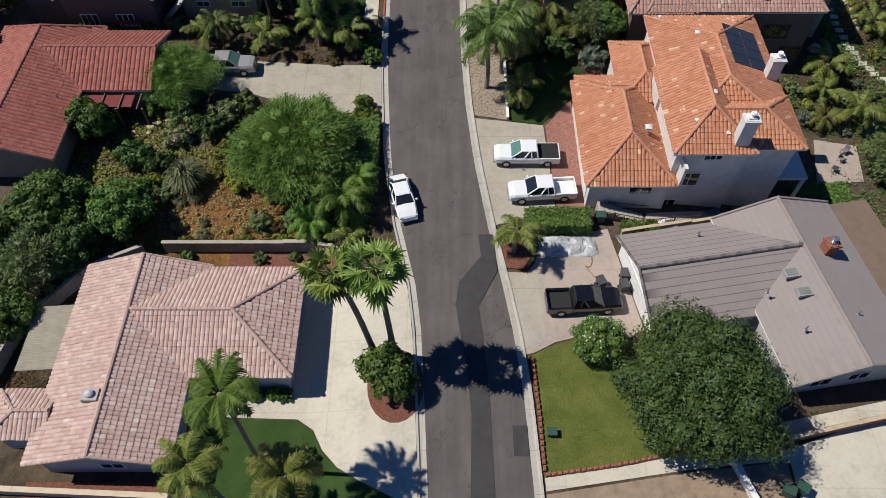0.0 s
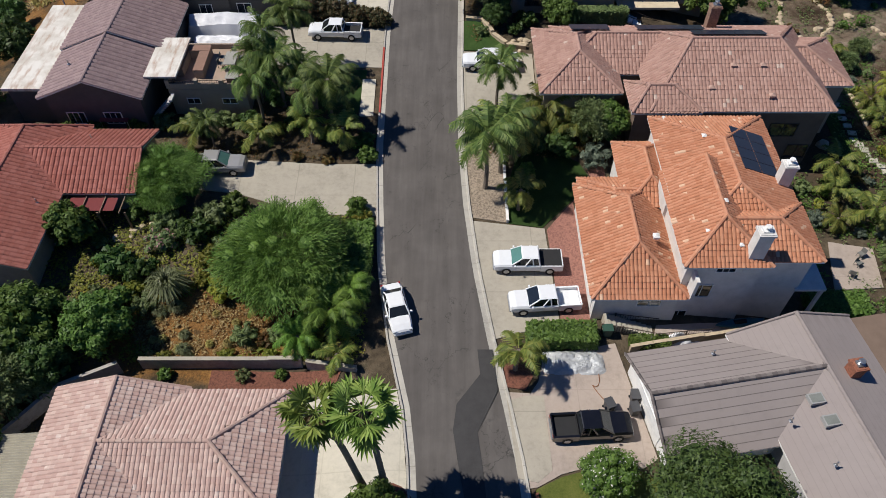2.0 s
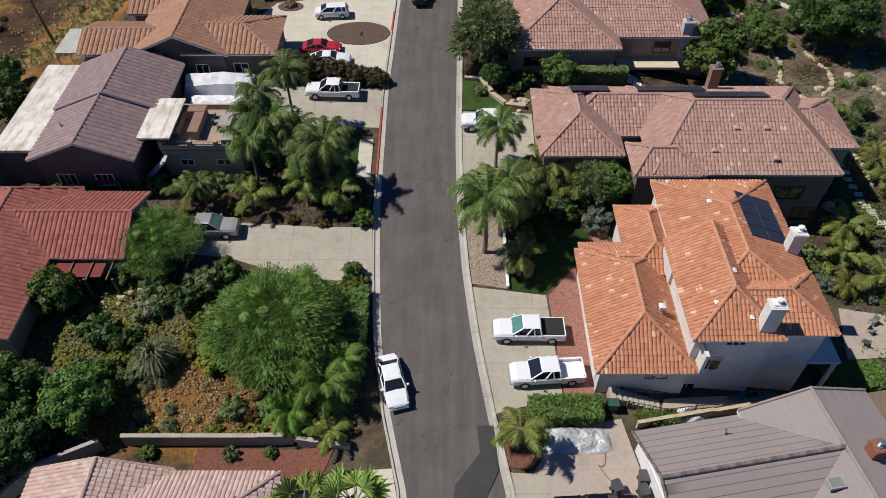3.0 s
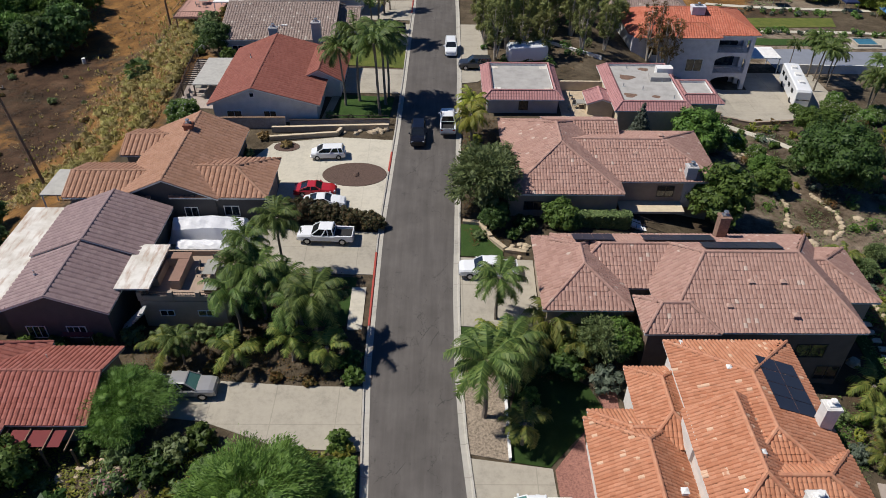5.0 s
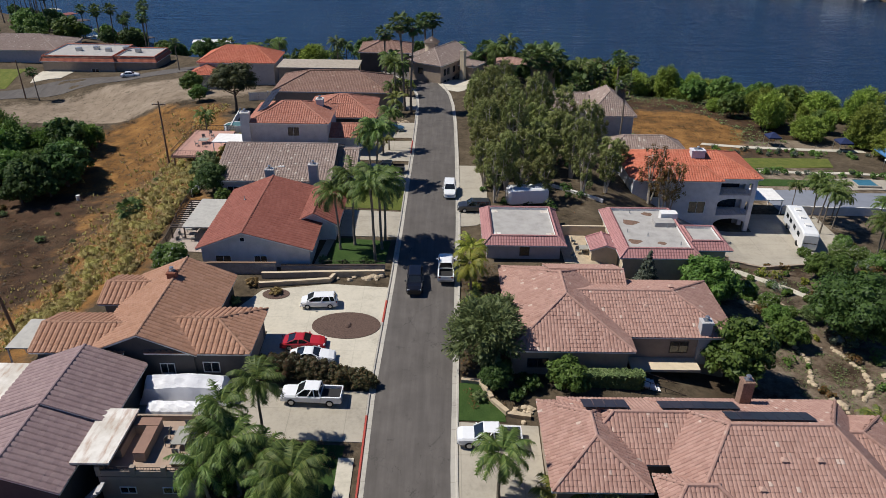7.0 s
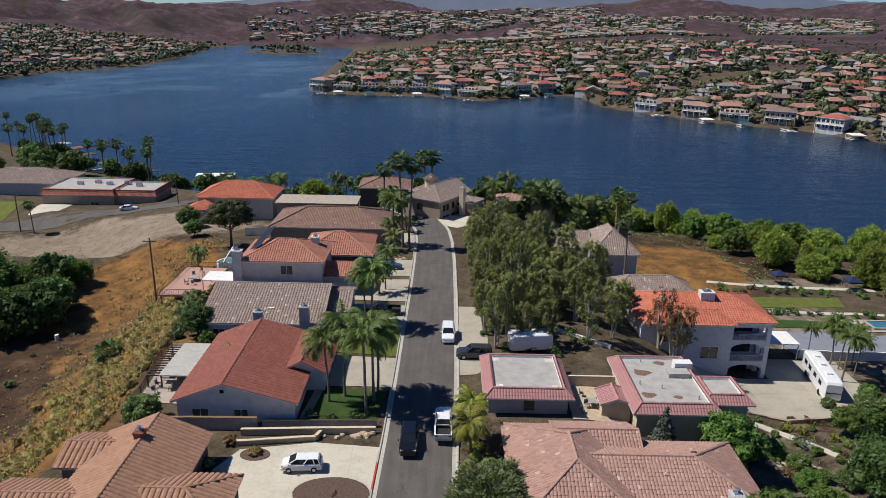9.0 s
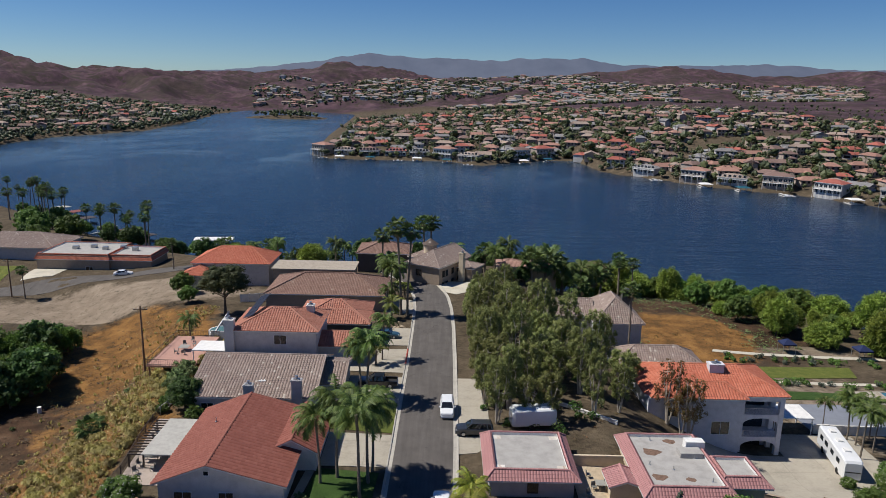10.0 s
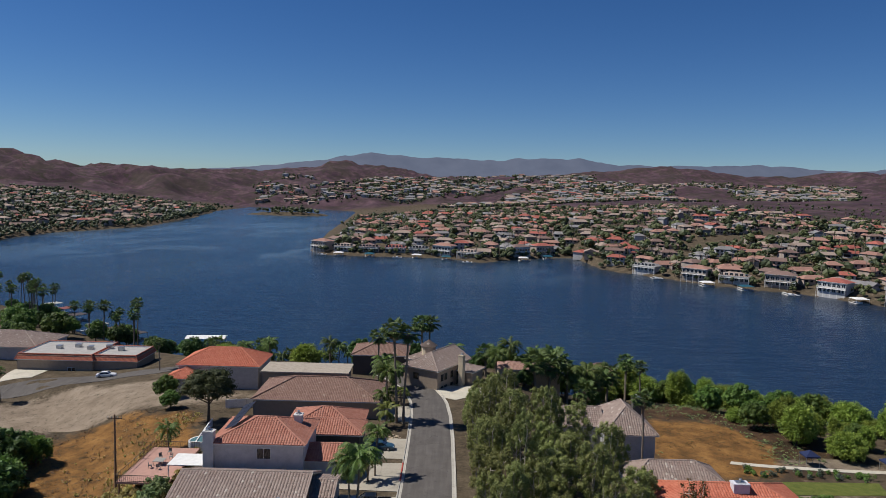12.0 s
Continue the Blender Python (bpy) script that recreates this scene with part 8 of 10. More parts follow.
def wall_run(name, pts, h, t, mat, label, cat="wall", base=0.3, cap=None):
    """A free-standing wall along pts, following the ground, with a coping."""
    g, c = Geo(), Geo()
    for (xa, ya), (xb, yb) in zip(pts[:-1], pts[1:]):
        n = max(1, int(math.hypot(xb - xa, yb - ya) / 2.4))
        for k in range(n):
            p = (xa + (xb - xa) * k / n, ya + (yb - ya) * k / n)
            q = (xa + (xb - xa) * (k + 1) / n, ya + (yb - ya) * (k + 1) / n)
            z = min(lie(*p), lie(*q))
            top = max(lie(*p), lie(*q)) + h
            m = (z - base + top) / 2
            g.bar((*p, m), (*q, m), t, top - z + base)
            c.bar((*p, top + 0.03), (*q, top + 0.03), t + 0.08, 0.07)
    ob = new(name)
    tagged(ob, label, cat, kind="structure")
    part("wall_body", g, mat, ob)
    part("coping", c, cap or mat, ob)
    return ob


wall_run("garden_wall", [(-23.5, 34.0), (-10.8, 34.0)], 1.3, 0.25, BLOCK, "grey block garden wall with pale coping", cap=CONCRETE)
wall_run("garden_wall", [(-10.4, 33.8), (-6.4, 33.2)], 0.5, 0.25, BLOCK, "low grey block garden wall", cap=CONCRETE)
wall_run("garden_wall", [(-34.5, 18.0), (-33.0, 26.0), (-29.0, 31.6), (-25, 33.6)], 1.4, 0.22, BLOCK, "grey block boundary wall in the trees")
wall_run("garden_wall", [(-32, 14.0), (-18.6, 13.4)], 0.9, 0.3, STUCCO_C, "cream stucco front wall", cap=STUCCO_C)
wall_run("garden_wall", [(24.2, 17.2), (34.6, 19.5)], 0.9, 0.22, BRICK, "red-brown boundary wall with pale coping", cap=SAND)
wall_run("garden_wall", [(20.0, 16.0), (21.6, 11.0)], 0.6, 0.35, STUCCO_W, "short white rendered wall", cap=TRIM_W)
wall_run("retaining_wall", [(-21.0, 92.6), (-12.6, 93.7), (-12.2, 94.8)], 0.5, 0.3, SAND, "low sandstone terrace wall", cap=STUCCO_C)
wall_run("retaining_wall", [(-21.0, 94.4), (-12.4, 94.9), (-6.2, 95.2)], 0.7, 0.3, SAND, "low sandstone terrace wall", cap=STUCCO_C)
wall_run("garden_wall", [(-30, 95.2), (-19.4, 95.4)], 1.5, 0.25, BLOCK, "grey block boundary wall with timber top", cap=WOOD)
wall_run("garden_wall", [(-19.0, 96.0), (-6.2, 96.4)], 0.8, 0.25, BLOCK, "low block wall below the lawn", cap=TRIM_D)
wall_run("garden_wall", [(2.9, 76.9), (4.8, 76.6), (5.8, 74.2), (7.2, 72.4), (9.4, 72.0)], 0.35, 0.4, SAND, "low curved stone garden wall")
wall_run("retaining_wall", [(6.1, 48.0), (6.15, 56.8)], 0.25, 0.18, TRIM_W, "low white bed edging")
wall_run("garden_wall", [(15.0, 34.9), (24.0, 36.6), (31.0, 37.6)], 0.8, 0.2, SAND, "sandstone boundary wall between the houses", cap=SAND)
wall_run("garden_wall", [(39.0, 114.6), (48.0, 111.0), (58.0, 112.6), (66.2, 119.6)], 0.5, 0.3, STUCCO_T, "retaining wall edging the motor court")
wall_run("garden_wall", [(61.3, 134.9), (96, 135.7)], 1.5, 0.2, STUCCO_W, "white wall beside the court")
wall_run("fence", [(-40.5, 150.0), (-24.0, 148.6)], 1.4, 0.1, TRIM_W, "white panel fence behind the terrace", "fence")
wall_run("fence", [(-41.5, 164.0), (-40.0, 150.5)], 1.2, 0.1, TRIM_W, "white panel fence down the slope", "fence")
STONES = []

for pts in (((42.2, 88.0), (42.6, 86.0), (42.0, 83.6), (41.2, 81.6), (42.0, 79.4), (42.8, 77.4), (43.0, 75.0)), ((46.6, 88.0), (47.7, 83.4), (47.4, 81.0), (46.7, 79.7), (45.0, 78.2)),
            ((44.0, 100.0), (47.0, 96.0), (52.0, 93.6), (58.0, 94.0)), ((41.0, 72.0), (43.6, 70.4), (45.4, 67.0), (45.0, 63.0)), ((52.0, 80.0), (54.4, 76.6), (54.0, 72.0))):
    for (xa, ya), (xb, yb) in zip(pts[:-1], pts[1:]):
        n = int(math.hypot(xb - xa, yb - ya) / 0.52)
        for k in range(n):
            STONES.append((xa + (xb - xa) * k / n, ya + (yb - ya) * k / n))

def iron_fence(pts, h, mat, label, gap=0.16):
    """Posts, two rails and thin uprights along pts, following the ground."""
    ob = tagged(new("fence"), label, "fence", kind="structure")
    rail, bars = Geo(), Geo()
    for (xa, ya), (xb, yb) in zip(pts[:-1], pts[1:]):
        ln = math.hypot(xb - xa, yb - ya)
        n = max(1, int(ln / 2.2))
        for k in range(n):
            p = (xa + (xb - xa) * k / n, ya + (yb - ya) * k / n)
            q = (xa + (xb - xa) * (k + 1) / n, ya + (yb - ya) * (k + 1) / n)
            zp, zq = lie(*p) + 0.08, lie(*q) + 0.08
            post = Geo()
            post.box(p[0] - 0.05, p[0] + 0.05, p[1] - 0.05, p[1] + 0.05, zp - 0.4, zp + h + 0.06)
            part("post", post, mat, ob)
            for u in (0.12, h - 0.05):
                rail.bar((*p, zp + u), (*q, zq + u), 0.05, 0.05)
            m = max(2, int(ln / n / gap))
            for i in range(1, m):
                t = i / m
                x, y, z = p[0] + (q[0] - p[0]) * t, p[1] + (q[1] - p[1]) * t, zp + (zq - zp) * t
                bars.box(x - 0.014, x + 0.014, y - 0.014, y + 0.014, z + 0.1, z + h - 0.05)
    part("rail", rail, mat, ob)
    part("uprights", bars, mat, ob)
    return ob


iron_fence([(-34.2, 97.6), (-35.4, 99.6), (-35.2, 102.2), (-35.9, 108.5), (-36.6, 117.0)], 1.2, TRIM_D, "dark iron fence along the top of the slope")
iron_fence([(-36.6, 117.2), (-35.4, 126.4), (-34.2, 132.0)], 1.1, TRIM_W, "white metal fence along the top of the slope", 0.3)
iron_fence([(-14.0, 96.6), (-6.4, 96.7)], 1.1, TRIM_D, "black iron fence below the fenced lawn")
iron_fence([(13.0, 36.7), (14.6, 36.5), (17.4, 35.9), (22.0, 36.6)], 1.0, TRIM_D, "black iron railing beside the garden steps", 0.2)
iron_fence([(14.2, 37.7), (17.6, 37.3)], 1.0, TRIM_D, "black iron railing beside the garden steps", 0.2)
drape("patio", [(-35.0, 100.6), (-29.4, 100.2), (-29.4, 115.0), (-36.2, 115.6), (-35.4, 108.4)], 0.09, CONCRETE_PK, "pinkish paved patio behind the house", "patio")
drape("path", [(17.2, 36.2), (27.6, 37.7), (27.6, 38.4), (17.6, 37.3)], 0.08, CONCRETE_PK, "tan concrete side passage between the houses", "path")
st = tagged(new("garden_steps"), "pale concrete steps descending between the houses", "steps", kind="structure")
for k in range(9):
    g = Geo()
    x = 13.2 + 0.44 * k
    g.box(x, x + 0.46, 36.75 - 0.06 * k, 37.75 - 0.06 * k, lie(x, 37) - 0.4, lie(17.4, 36.8) + 0.1 + 0.13 * (8 - k))
    part("step", g, CONCRETE, st)
# the grove's pale stair railing, stood in for by a low wall
wall_run("garden_wall", [(8.9, 131.3), (12.4, 127.8), (16.1, 124.3), (20.4, 120.8), (24.8, 117.2)], 0.35, 0.3, STUCCO_W, "pale stair railing slanting down through the grove, built as a low wall")


def canopy_tent(x, y, w, mat, label):
    ob = thing("canopy_tent", label, "tent", (x, y, lie(x, y)))
    g = Geo()
    a = w / 2
    g.add([(-a, -a, 2.3), (a, -a, 2.3), (a, a, 2.3), (-a, a, 2.3), (0, 0, 3.3), (-a, -a, 2.0), (a, -a, 2.0), (a, a, 2.0), (-a, a, 2.0)],
          [(0, 1, 4), (1, 2, 4), (2, 3, 4), (3, 0, 4), (5, 6, 1, 0), (6, 7, 2, 1), (7, 8, 3, 2), (8, 5, 0, 3)])
    part("canopy", g, mat, ob)
    for i in (-1, 1):
        for j in (-1, 1):
            g = Geo()
            g.tube([(i * (a - 0.1), j * (a - 0.1), -0.3), (i * (a - 0.1), j * (a - 0.1), 2.3)], [0.05, 0.05], 6)
            part("pole", g, METAL, ob)
    return ob


# two box-shaped blue sheds, stood in for by canopies on poles
SHED_NAVY = mat_plain("canvas_navy", (0.012, 0.022, 0.075), 0.85)
canopy_tent(78.7, 180.4, 3.0, SHED_NAVY, "navy blue shed beside the willows, built as a canopy")
canopy_tent(94.6, 178.4, 3.2, SHED_NAVY, "navy blue shed beside the path, built as a canopy")
canopy_tent(101.5, 171.0, 5.0, mat_plain("canvas_sky", (0.07, 0.2, 0.42), 0.85), "bright blue canvas canopy by the lake garden")
canopy_tent(99.0, 163.0, 4.6, TRIM_W, "white canvas canopy by the lake garden")
drape("patio", [(80.0, 149.6), (96.0, 150.4), (96.0, 157.0), (80.0, 156.2)], 0.13, CONCRETE, "pale concrete pool terrace", "patio")
pl = thing("spa_pool", "square blue plunge pool with a pale stone rim", "pool", (86.0, 152.8, lie(86.0, 152.8) + 0.1))
g = Geo()
for x0, x1, y0, y1 in ((-2.4, 2.4, -2.0, -1.6), (-2.4, 2.4, 1.6, 2.0), (-2.4, -2.0, -1.6, 1.6), (2.0, 2.4, -1.6, 1.6)):
    g.box(x0, x1, y0, y1, -0.3, 0.5)
part("rim", g, CONCRETE, pl)
g = Geo()
g.box(-2.0, 2.0, -1.6, 1.6, -0.3, 0.38)
part("water_surface", g, mat_plain("pool_water", (0.05, 0.16, 0.22), 0.08), pl)

# scalloped brick edging of the lawn: bricks set one by one
edge = tagged(new("brick_edging"), "scalloped red brick edging along the lawn", "edging", kind="structure")
bme = Geo()
bme.box(-0.19, 0.19, -0.11, 0.11, -0.12, 0.16)
bme.add([(-0.16, -0.1, 0.16), (0.16, -0.1, 0.16), (0.16, 0.1, 0.16), (-0.16, 0.1, 0.16), (-0.1, -0.08, 0.24), (0.1, -0.08, 0.24), (0.1, 0.08, 0.24), (-0.1, 0.08, 0.24)],
        [(0, 1, 5, 4), (1, 2, 6, 5), (2, 3, 7, 6), (3, 0, 4, 7), (4, 5, 6, 7)])
bmesh_brick = bme.mesh("brick", [BRICK])
rb = random.Random(21)
for pts in (((7.0, 14.75), (12, 15.45), (17.1, 16.45), (23.3, 16.75)), ((6.75, 23.6), (6.95, 19.0), (7.0, 15.0))):
    for (xa, ya), (xb, yb) in zip(pts[:-1], pts[1:]):
        n = int(math.hypot(xb - xa, yb - ya) / 0.42)
        for k in range(n):
            t = (k + 0.5) / n
            x, y = xa + (xb - xa) * t, ya + (yb - ya) * t
            ob = new("brick", bmesh_brick)
            ob.parent = edge
            ob.matrix_basis = pose(x, y, lie(x, y) + 0.1, rb.uniform(-4, 4), rb.uniform(-4, 4), math.degrees(math.atan2(yb - ya, xb - xa)) + rb.uniform(-6, 6))

# gravel stones and rockery boulders
def boulder(x, y, r, label="pale weathered garden boulder", mat=None):
    g = Geo()
    rr = random.Random(int(x * 31 + y * 7))
    vs, fs = [], []
    nu, nv = 8, 5
    sx, sy, sz = rr.uniform(0.8, 1.3), rr.uniform(0.7, 1.1), rr.uniform(0.5, 0.8)
    for j in range(nv + 1):
        for i in range(nu):
            th, ph = math.pi * j / nv, 2 * math.pi * i / nu
            q = Vector((math.sin(th) * math.cos(ph), math.sin(th) * math.sin(ph), math.cos(th)))
            w = 1 + 0.35 * noise.noise((q.x * 1.7 + x, q.y * 1.7 + y, q.z * 1.7))
            vs.append((q.x * sx * w * r, q.y * sy * w * r, q.z * sz * w * r))
    for j in range(nv):
        for i in range(nu):
            fs.append((j * nu + i, (j + 1) * nu + i, (j + 1) * nu + (i + 1) % nu, j * nu + (i + 1) % nu))
    g.add(vs, fs)
    ob = part("boulder", g, mat or SAND)
    ob.location = (x, y, lie(x, y) + r * 0.15)
    return tagged(ob, label, "boulder", "garden boulders")


rb = random.Random(3)
for k in range(34):
    boulder(rb.uniform(-12.0, -6.4), rb.uniform(94.0, 96.0), rb.uniform(0.2, 0.45))
for k in range(30):
    boulder(rb.uniform(36, 58), rb.uniform(60, 108), rb.uniform(0.25, 0.6))
for x, y in STONES:
    boulder(x + rb.uniform(-0.1, 0.1), y + rb.uniform(-0.1, 0.1), rb.uniform(0.22, 0.4), "pale rough stone in a garden terrace edging")
for k in range(12):
    boulder(rb.uniform(7.2, 10.0), rb.uniform(71.4, 73.4), rb.uniform(0.2, 0.45))
for k in range(16):
    boulder(rb.uniform(-30.5, -22), rb.uniform(46.0, 48.0), rb.uniform(0.2, 0.5))
for k in range(10):
    boulder(rb.uniform(-8.6, -6.2), rb.uniform(158, 166), rb.uniform(0.2, 0.45))
boulder(-9.5, 85.4, 0.5, "dark boulder on the mulch island", MULCH_B)


def utility_pole(x, y, zb, h, lean=0.0):
    ob = thing("utility_pole", "weathered brown timber utility pole with crossarm", "utility pole", (x, y, zb))
    g = Geo()
    g.tube([(0, 0, -1.0), (lean, 0, h)], [0.2, 0.13], 8)
    part("pole", g, WOOD, ob)
    g = Geo()
    g.bar((lean - 1.2, 0, h - 0.6), (lean + 1.2, 0, h - 0.6), 0.12, 0.14)
    arm = part("crossarm", g, WOOD, ob)
    for a in (-1.05, -0.5, 0.5, 1.05):
        g = Geo()
        g.tube([(lean + a, 0, h - 0.53), (lean + a, 0, h - 0.3)], [0.06, 0.04], 6)
        part("insulator", g, METAL, arm)
    return ob


utility_pole(-50.0, 143.5, lie(-50, 143.5), 12.0)
utility_pole(-47.0, 86.0, lie(-47, 86), 13.5, -1.5)
utility_pole(-92.0, 163.0, lie(-92, 163), 11.0)
utility_pole(-108.0, 201.0, lie(-108, 201), 10.0)


def wheelie_bin(x, y, rot, mat, label):
    ob = thing("wheelie_bin", label, "bin", (x, y, lie(x, y) + 0.08), rot)
    g = Geo()
    g.add([(-.26, -.3, .06), (.26, -.3, .06), (.26, .26, .06), (-.26, .26, .06), (-.31, -.36, .95), (.31, -.36, .95), (.31, .36, .95), (-.31, .36, .95)],
          [(3, 2, 1, 0), (4, 5, 6, 7), (0, 1, 5, 4), (1, 2, 6, 5), (2, 3, 7, 6), (3, 0, 4, 7)])
    part("body", g, mat, ob)
    g = Geo()
    g.box(-.34, .34, -.4, .4, .95, 1.03)
    g.bar((-.3, .44, .98), (.3, .44, .98), 0.05, 0.05)
    part("lid", g, mat, ob)
    for s in (-.26, .26):
        g = Geo()
        g.tube([(s - .04, .3, .1), (s + .04, .3, .1)], [.1, .1], 10)
        part("wheel", g, DARK, ob)
    return ob


BIN_D = mat_plain("bin_dark_grey", (0.06, 0.06, 0.065), 0.5)
BIN_G = mat_plain("bin_green", (0.03, 0.075, 0.055), 0.5)
wheelie_bin(12.6, 29.9, 20, BIN_D, "dark grey wheeled refuse bin on the drive")
wheelie_bin(14.4, 29.6, 10, BIN_D, "dark grey wheeled refuse bin on the drive")
wheelie_bin(14.6, 30.6, 0, BIN_D, "dark grey wheeled refuse bin on the drive")
wheelie_bin(23.2, 13.6, 60, BIN_G, "green wheeled refuse bin beside the wall")
wheelie_bin(24.2, 13.8, 50, BIN_G, "green wheeled refuse bin beside the wall")
wheelie_bin(13.4, 36.4, 90, BIN_G, "green wheeled refuse bin beside the hedge")
ob = thing("utility_box", "small green ground-mounted utility box", "utility box", (7.7, 17.7, lie(7.7, 17.7) + 0.08))
g = Geo()
g.box(-.3, .3, -.25, .25, 0, .45)
part("body", g, BIN_G, ob)
g = Geo()
g.box(-.34, .34, -.29, .29, .45, .52)
part("lid", g, BIN_G, ob)


def tarp(name, x0, x1, y0, y1, z0, h, mat, label, seed, cat="tarpaulin", prof=None):
    """A sheet draped over something: a rumpled, falling cover."""
    g = Geo()
    n, m = 40, 24
    vs = []
    for j in range(m + 1):
        for i in range(n + 1):
            u, v = i / n, j / m
            e = min(1, min(u, 1 - u) * 14) * min(1, min(v, 1 - v) * 9)
            p = prof(u, v) if prof else 0.3 + 1.1 * abs(noise.noise((u * 3.1, v * 2.3, seed + 0.5)))
            if not prof:
                e = (min(1, min(u, 1 - u) * 5) * min(1, min(v, 1 - v) * 4)) ** 0.7
            fold = 0.1 * (0.5 - abs(noise.noise((u * 8 + v * 3, v * 4, seed)))) + (0.05 if not prof else 0.012) * noise.noise((u * 26, v * 16, seed))
            vs.append((x0 + (x1 - x0) * u + 0.1 * noise.noise((v * 7, u * 3, seed)), y0 + (y1 - y0) * v + 0.1 * noise.noise((u * 7, v * 3, seed + 4)), z0 + h * e * p + fold * (0.4 + e)))
    g.add(vs, [(j * (n + 1) + i, j * (n + 1) + i + 1, (j + 1) * (n + 1) + i + 1, (j + 1) * (n + 1) + i) for j in range(m) for i in range(n)])
    ob = part(name, g, mat)
    return tagged(ob, label, cat)


TARP = mat_plain("tarp_silver", (0.42, 0.43, 0.44), 0.45, 0.1, 0.15, 1.5)
TARP_W = mat_plain("tarp_white", (0.72, 0.72, 0.74), 0.6, 0.0, 0.06, 1.0)
tarp("tarpaulin", 8.0, 13.0, 32.7, 35.0, -0.75, 0.75, TARP, "crumpled silver tarpaulin over a pile by the drive", 3)
tarp("tarpaulin", 15.5, 21.0, 35.2, 36.6, -1.0, 1.0, TARP_W, "white plastic sheeting between the houses", 6)
zb = lie(-23.5, 74.4)
tarp("covered_boat", -28.0, -19.3, 72.9, 75.7, zb + 0.1, 2.7, TARP_W, "large boat shrouded in a white tarpaulin", 9, "boat", lambda u, v: 0.6 + 0.4 * (1 - abs(2 * v - 1)) - 0.24 * abs(u - 0.55))
tarp("covered_boat", -26.8, -20.6, 70.4, 72.4, zb + 0.1, 1.5, TARP_W, "small boat under a fitted white cover", 12, "boat", lambda u, v: (0.6 + 0.4 * math.sin(math.pi * v)) * (1 - 0.5 * max(0, u - 0.7)))
kb = thing("kayak", "teal kayak lying beside the house wall", "kayak", (24.6, 37.75, lie(24.6, 37.75) + 0.25), 8)
g = Geo()
n = 14
vs, fs = [], []
for i in range(n + 1):
    t = -1 + 2 * i / n
    w = 0.42 * (1 - t * t) ** 0.7 + 0.01
    for a in range(8):
        th = 2 * math.pi * a / 8
        vs.append((2.1 * t, w * math.cos(th), 0.25 + 0.2 * math.sin(th) * (0.4 + 0.6 * (1 - t * t)) + 0.12 * t * t))
for i in range(n):
    for a in range(8):
        fs.append((i * 8 + a, i * 8 + (a + 1) % 8, (i + 1) * 8 + (a + 1) % 8, (i + 1) * 8 + a))
g.add(vs, fs)
part("hull", g, mat_plain("kayak_teal", (0.02, 0.1, 0.14), 0.4), kb)
g = Geo()
g.tube([(-0.5, 0, 0.42), (0.5, 0, 0.42)], [0.2, 0.2], 8)
part("cockpit", g, DARK, kb)


# rooftop terrace furniture
def outdoor_table(x, y, z, w, d, h, mat, label, rot=0):
    ob = thing("patio_table", label, "table", (x, y, z), rot)
    g = Geo()
    g.box(-w / 2, w / 2, -d / 2, d / 2, h - 0.05, h)
    part("tabletop", g, mat, ob)
    for a in (-1, 1):
        for b in (-1, 1):
            g = Geo()
            g.box(a * (w / 2 - 0.1) - .03, a * (w / 2 - 0.1) + .03, b * (d / 2 - 0.1) - .03, b * (d / 2 - 0.1) + .03, 0, h - 0.05)
            part("leg", g, mat, ob)
    return ob


def outdoor_chair():
    ob = thing("patio_chair", "grey metal patio chair beside a table", "chair", group="patio chairs")
    mt = mat_plain("patio_metal", (0.16, 0.16, 0.15), 0.6)
    g = Geo()
    g.box(-.25, .25, -.25, .25, .42, .47)
    part("seat", g, mt, ob)
    g = Geo()
    g.box(-.25, .25, .22, .27, .47, .95)
    part("backrest", g, mt, ob)
    for a in (-.22, .22):
        for b in (-.22, .22):
            g = Geo()
            g.box(a - .02, a + .02, b - .02, b + .02, 0, .42)
            part("leg", g, mt, ob)
    return ob


PATIO = mat_plain("patio_table_top", (0.3, 0.29, 0.26), 0.6)
outdoor_table(-21.2, 66.0, 4.0, 1.2, 2.2, 0.74, PATIO, "grey stone-topped patio table on the roof deck")
ch = outdoor_chair()
ch.matrix_basis = pose(-22.2, 66.6, 4.0, 0, 0, 90)
for x, y, r in ((-22.2, 65.5, 80), (-20.2, 66.6, -90), (-20.2, 65.4, -100), (-21.2, 67.4, 0), (-21.2, 64.4, 180)):
    copy_thing(ch, pose(x, y, 4.0, 0, 0, r))
for x, y, r in ((-42.6, 143, 40), (-41.0, 143, -60), (-42.0, 145, 0), (-41.4, 139, 180), (-42.8, 139.4, 120)):
    copy_thing(ch, pose(x, y, 3.8, 0, 0, r))
for x, y, r in ((18.4, 101.2, 20), (19.8, 102.4, 200), (18.2, 103.6, 90), (20.4, 100.4, -90), (17.6, 99.8, 45)):
    copy_thing(ch, pose(x, y, lie(x, y) + 0.1, 0, 0, r))
for x, y, r in ((-33.8, 104.0, 80), (-33.6, 102.4, 60), (-34.2, 109.6, 90), (-34.4, 111.0, 100), (-32.0, 103.2, -80)):
    copy_thing(ch, pose(x, y, lie(x, y) + 0.1, 0, 0, r))
outdoor_table(-32.8, 105.2, lie(-32.8, 105.2) + 0.1, 1.8, 1.0, 0.74, PATIO, "grey patio table under the metal patio roof")
for x, y, r in ((38.0, 45.4, 30), (37.0, 44.2, 150), (38.6, 46.4, -60)):
    copy_thing(ch, pose(x, y, lie(x, y) + 0.1, 0, 0, r))
outdoor_table(-42.0, 141.0, 3.8, 1.6, 1.6, 0.7, PATIO, "square patio table on the pink terrace")
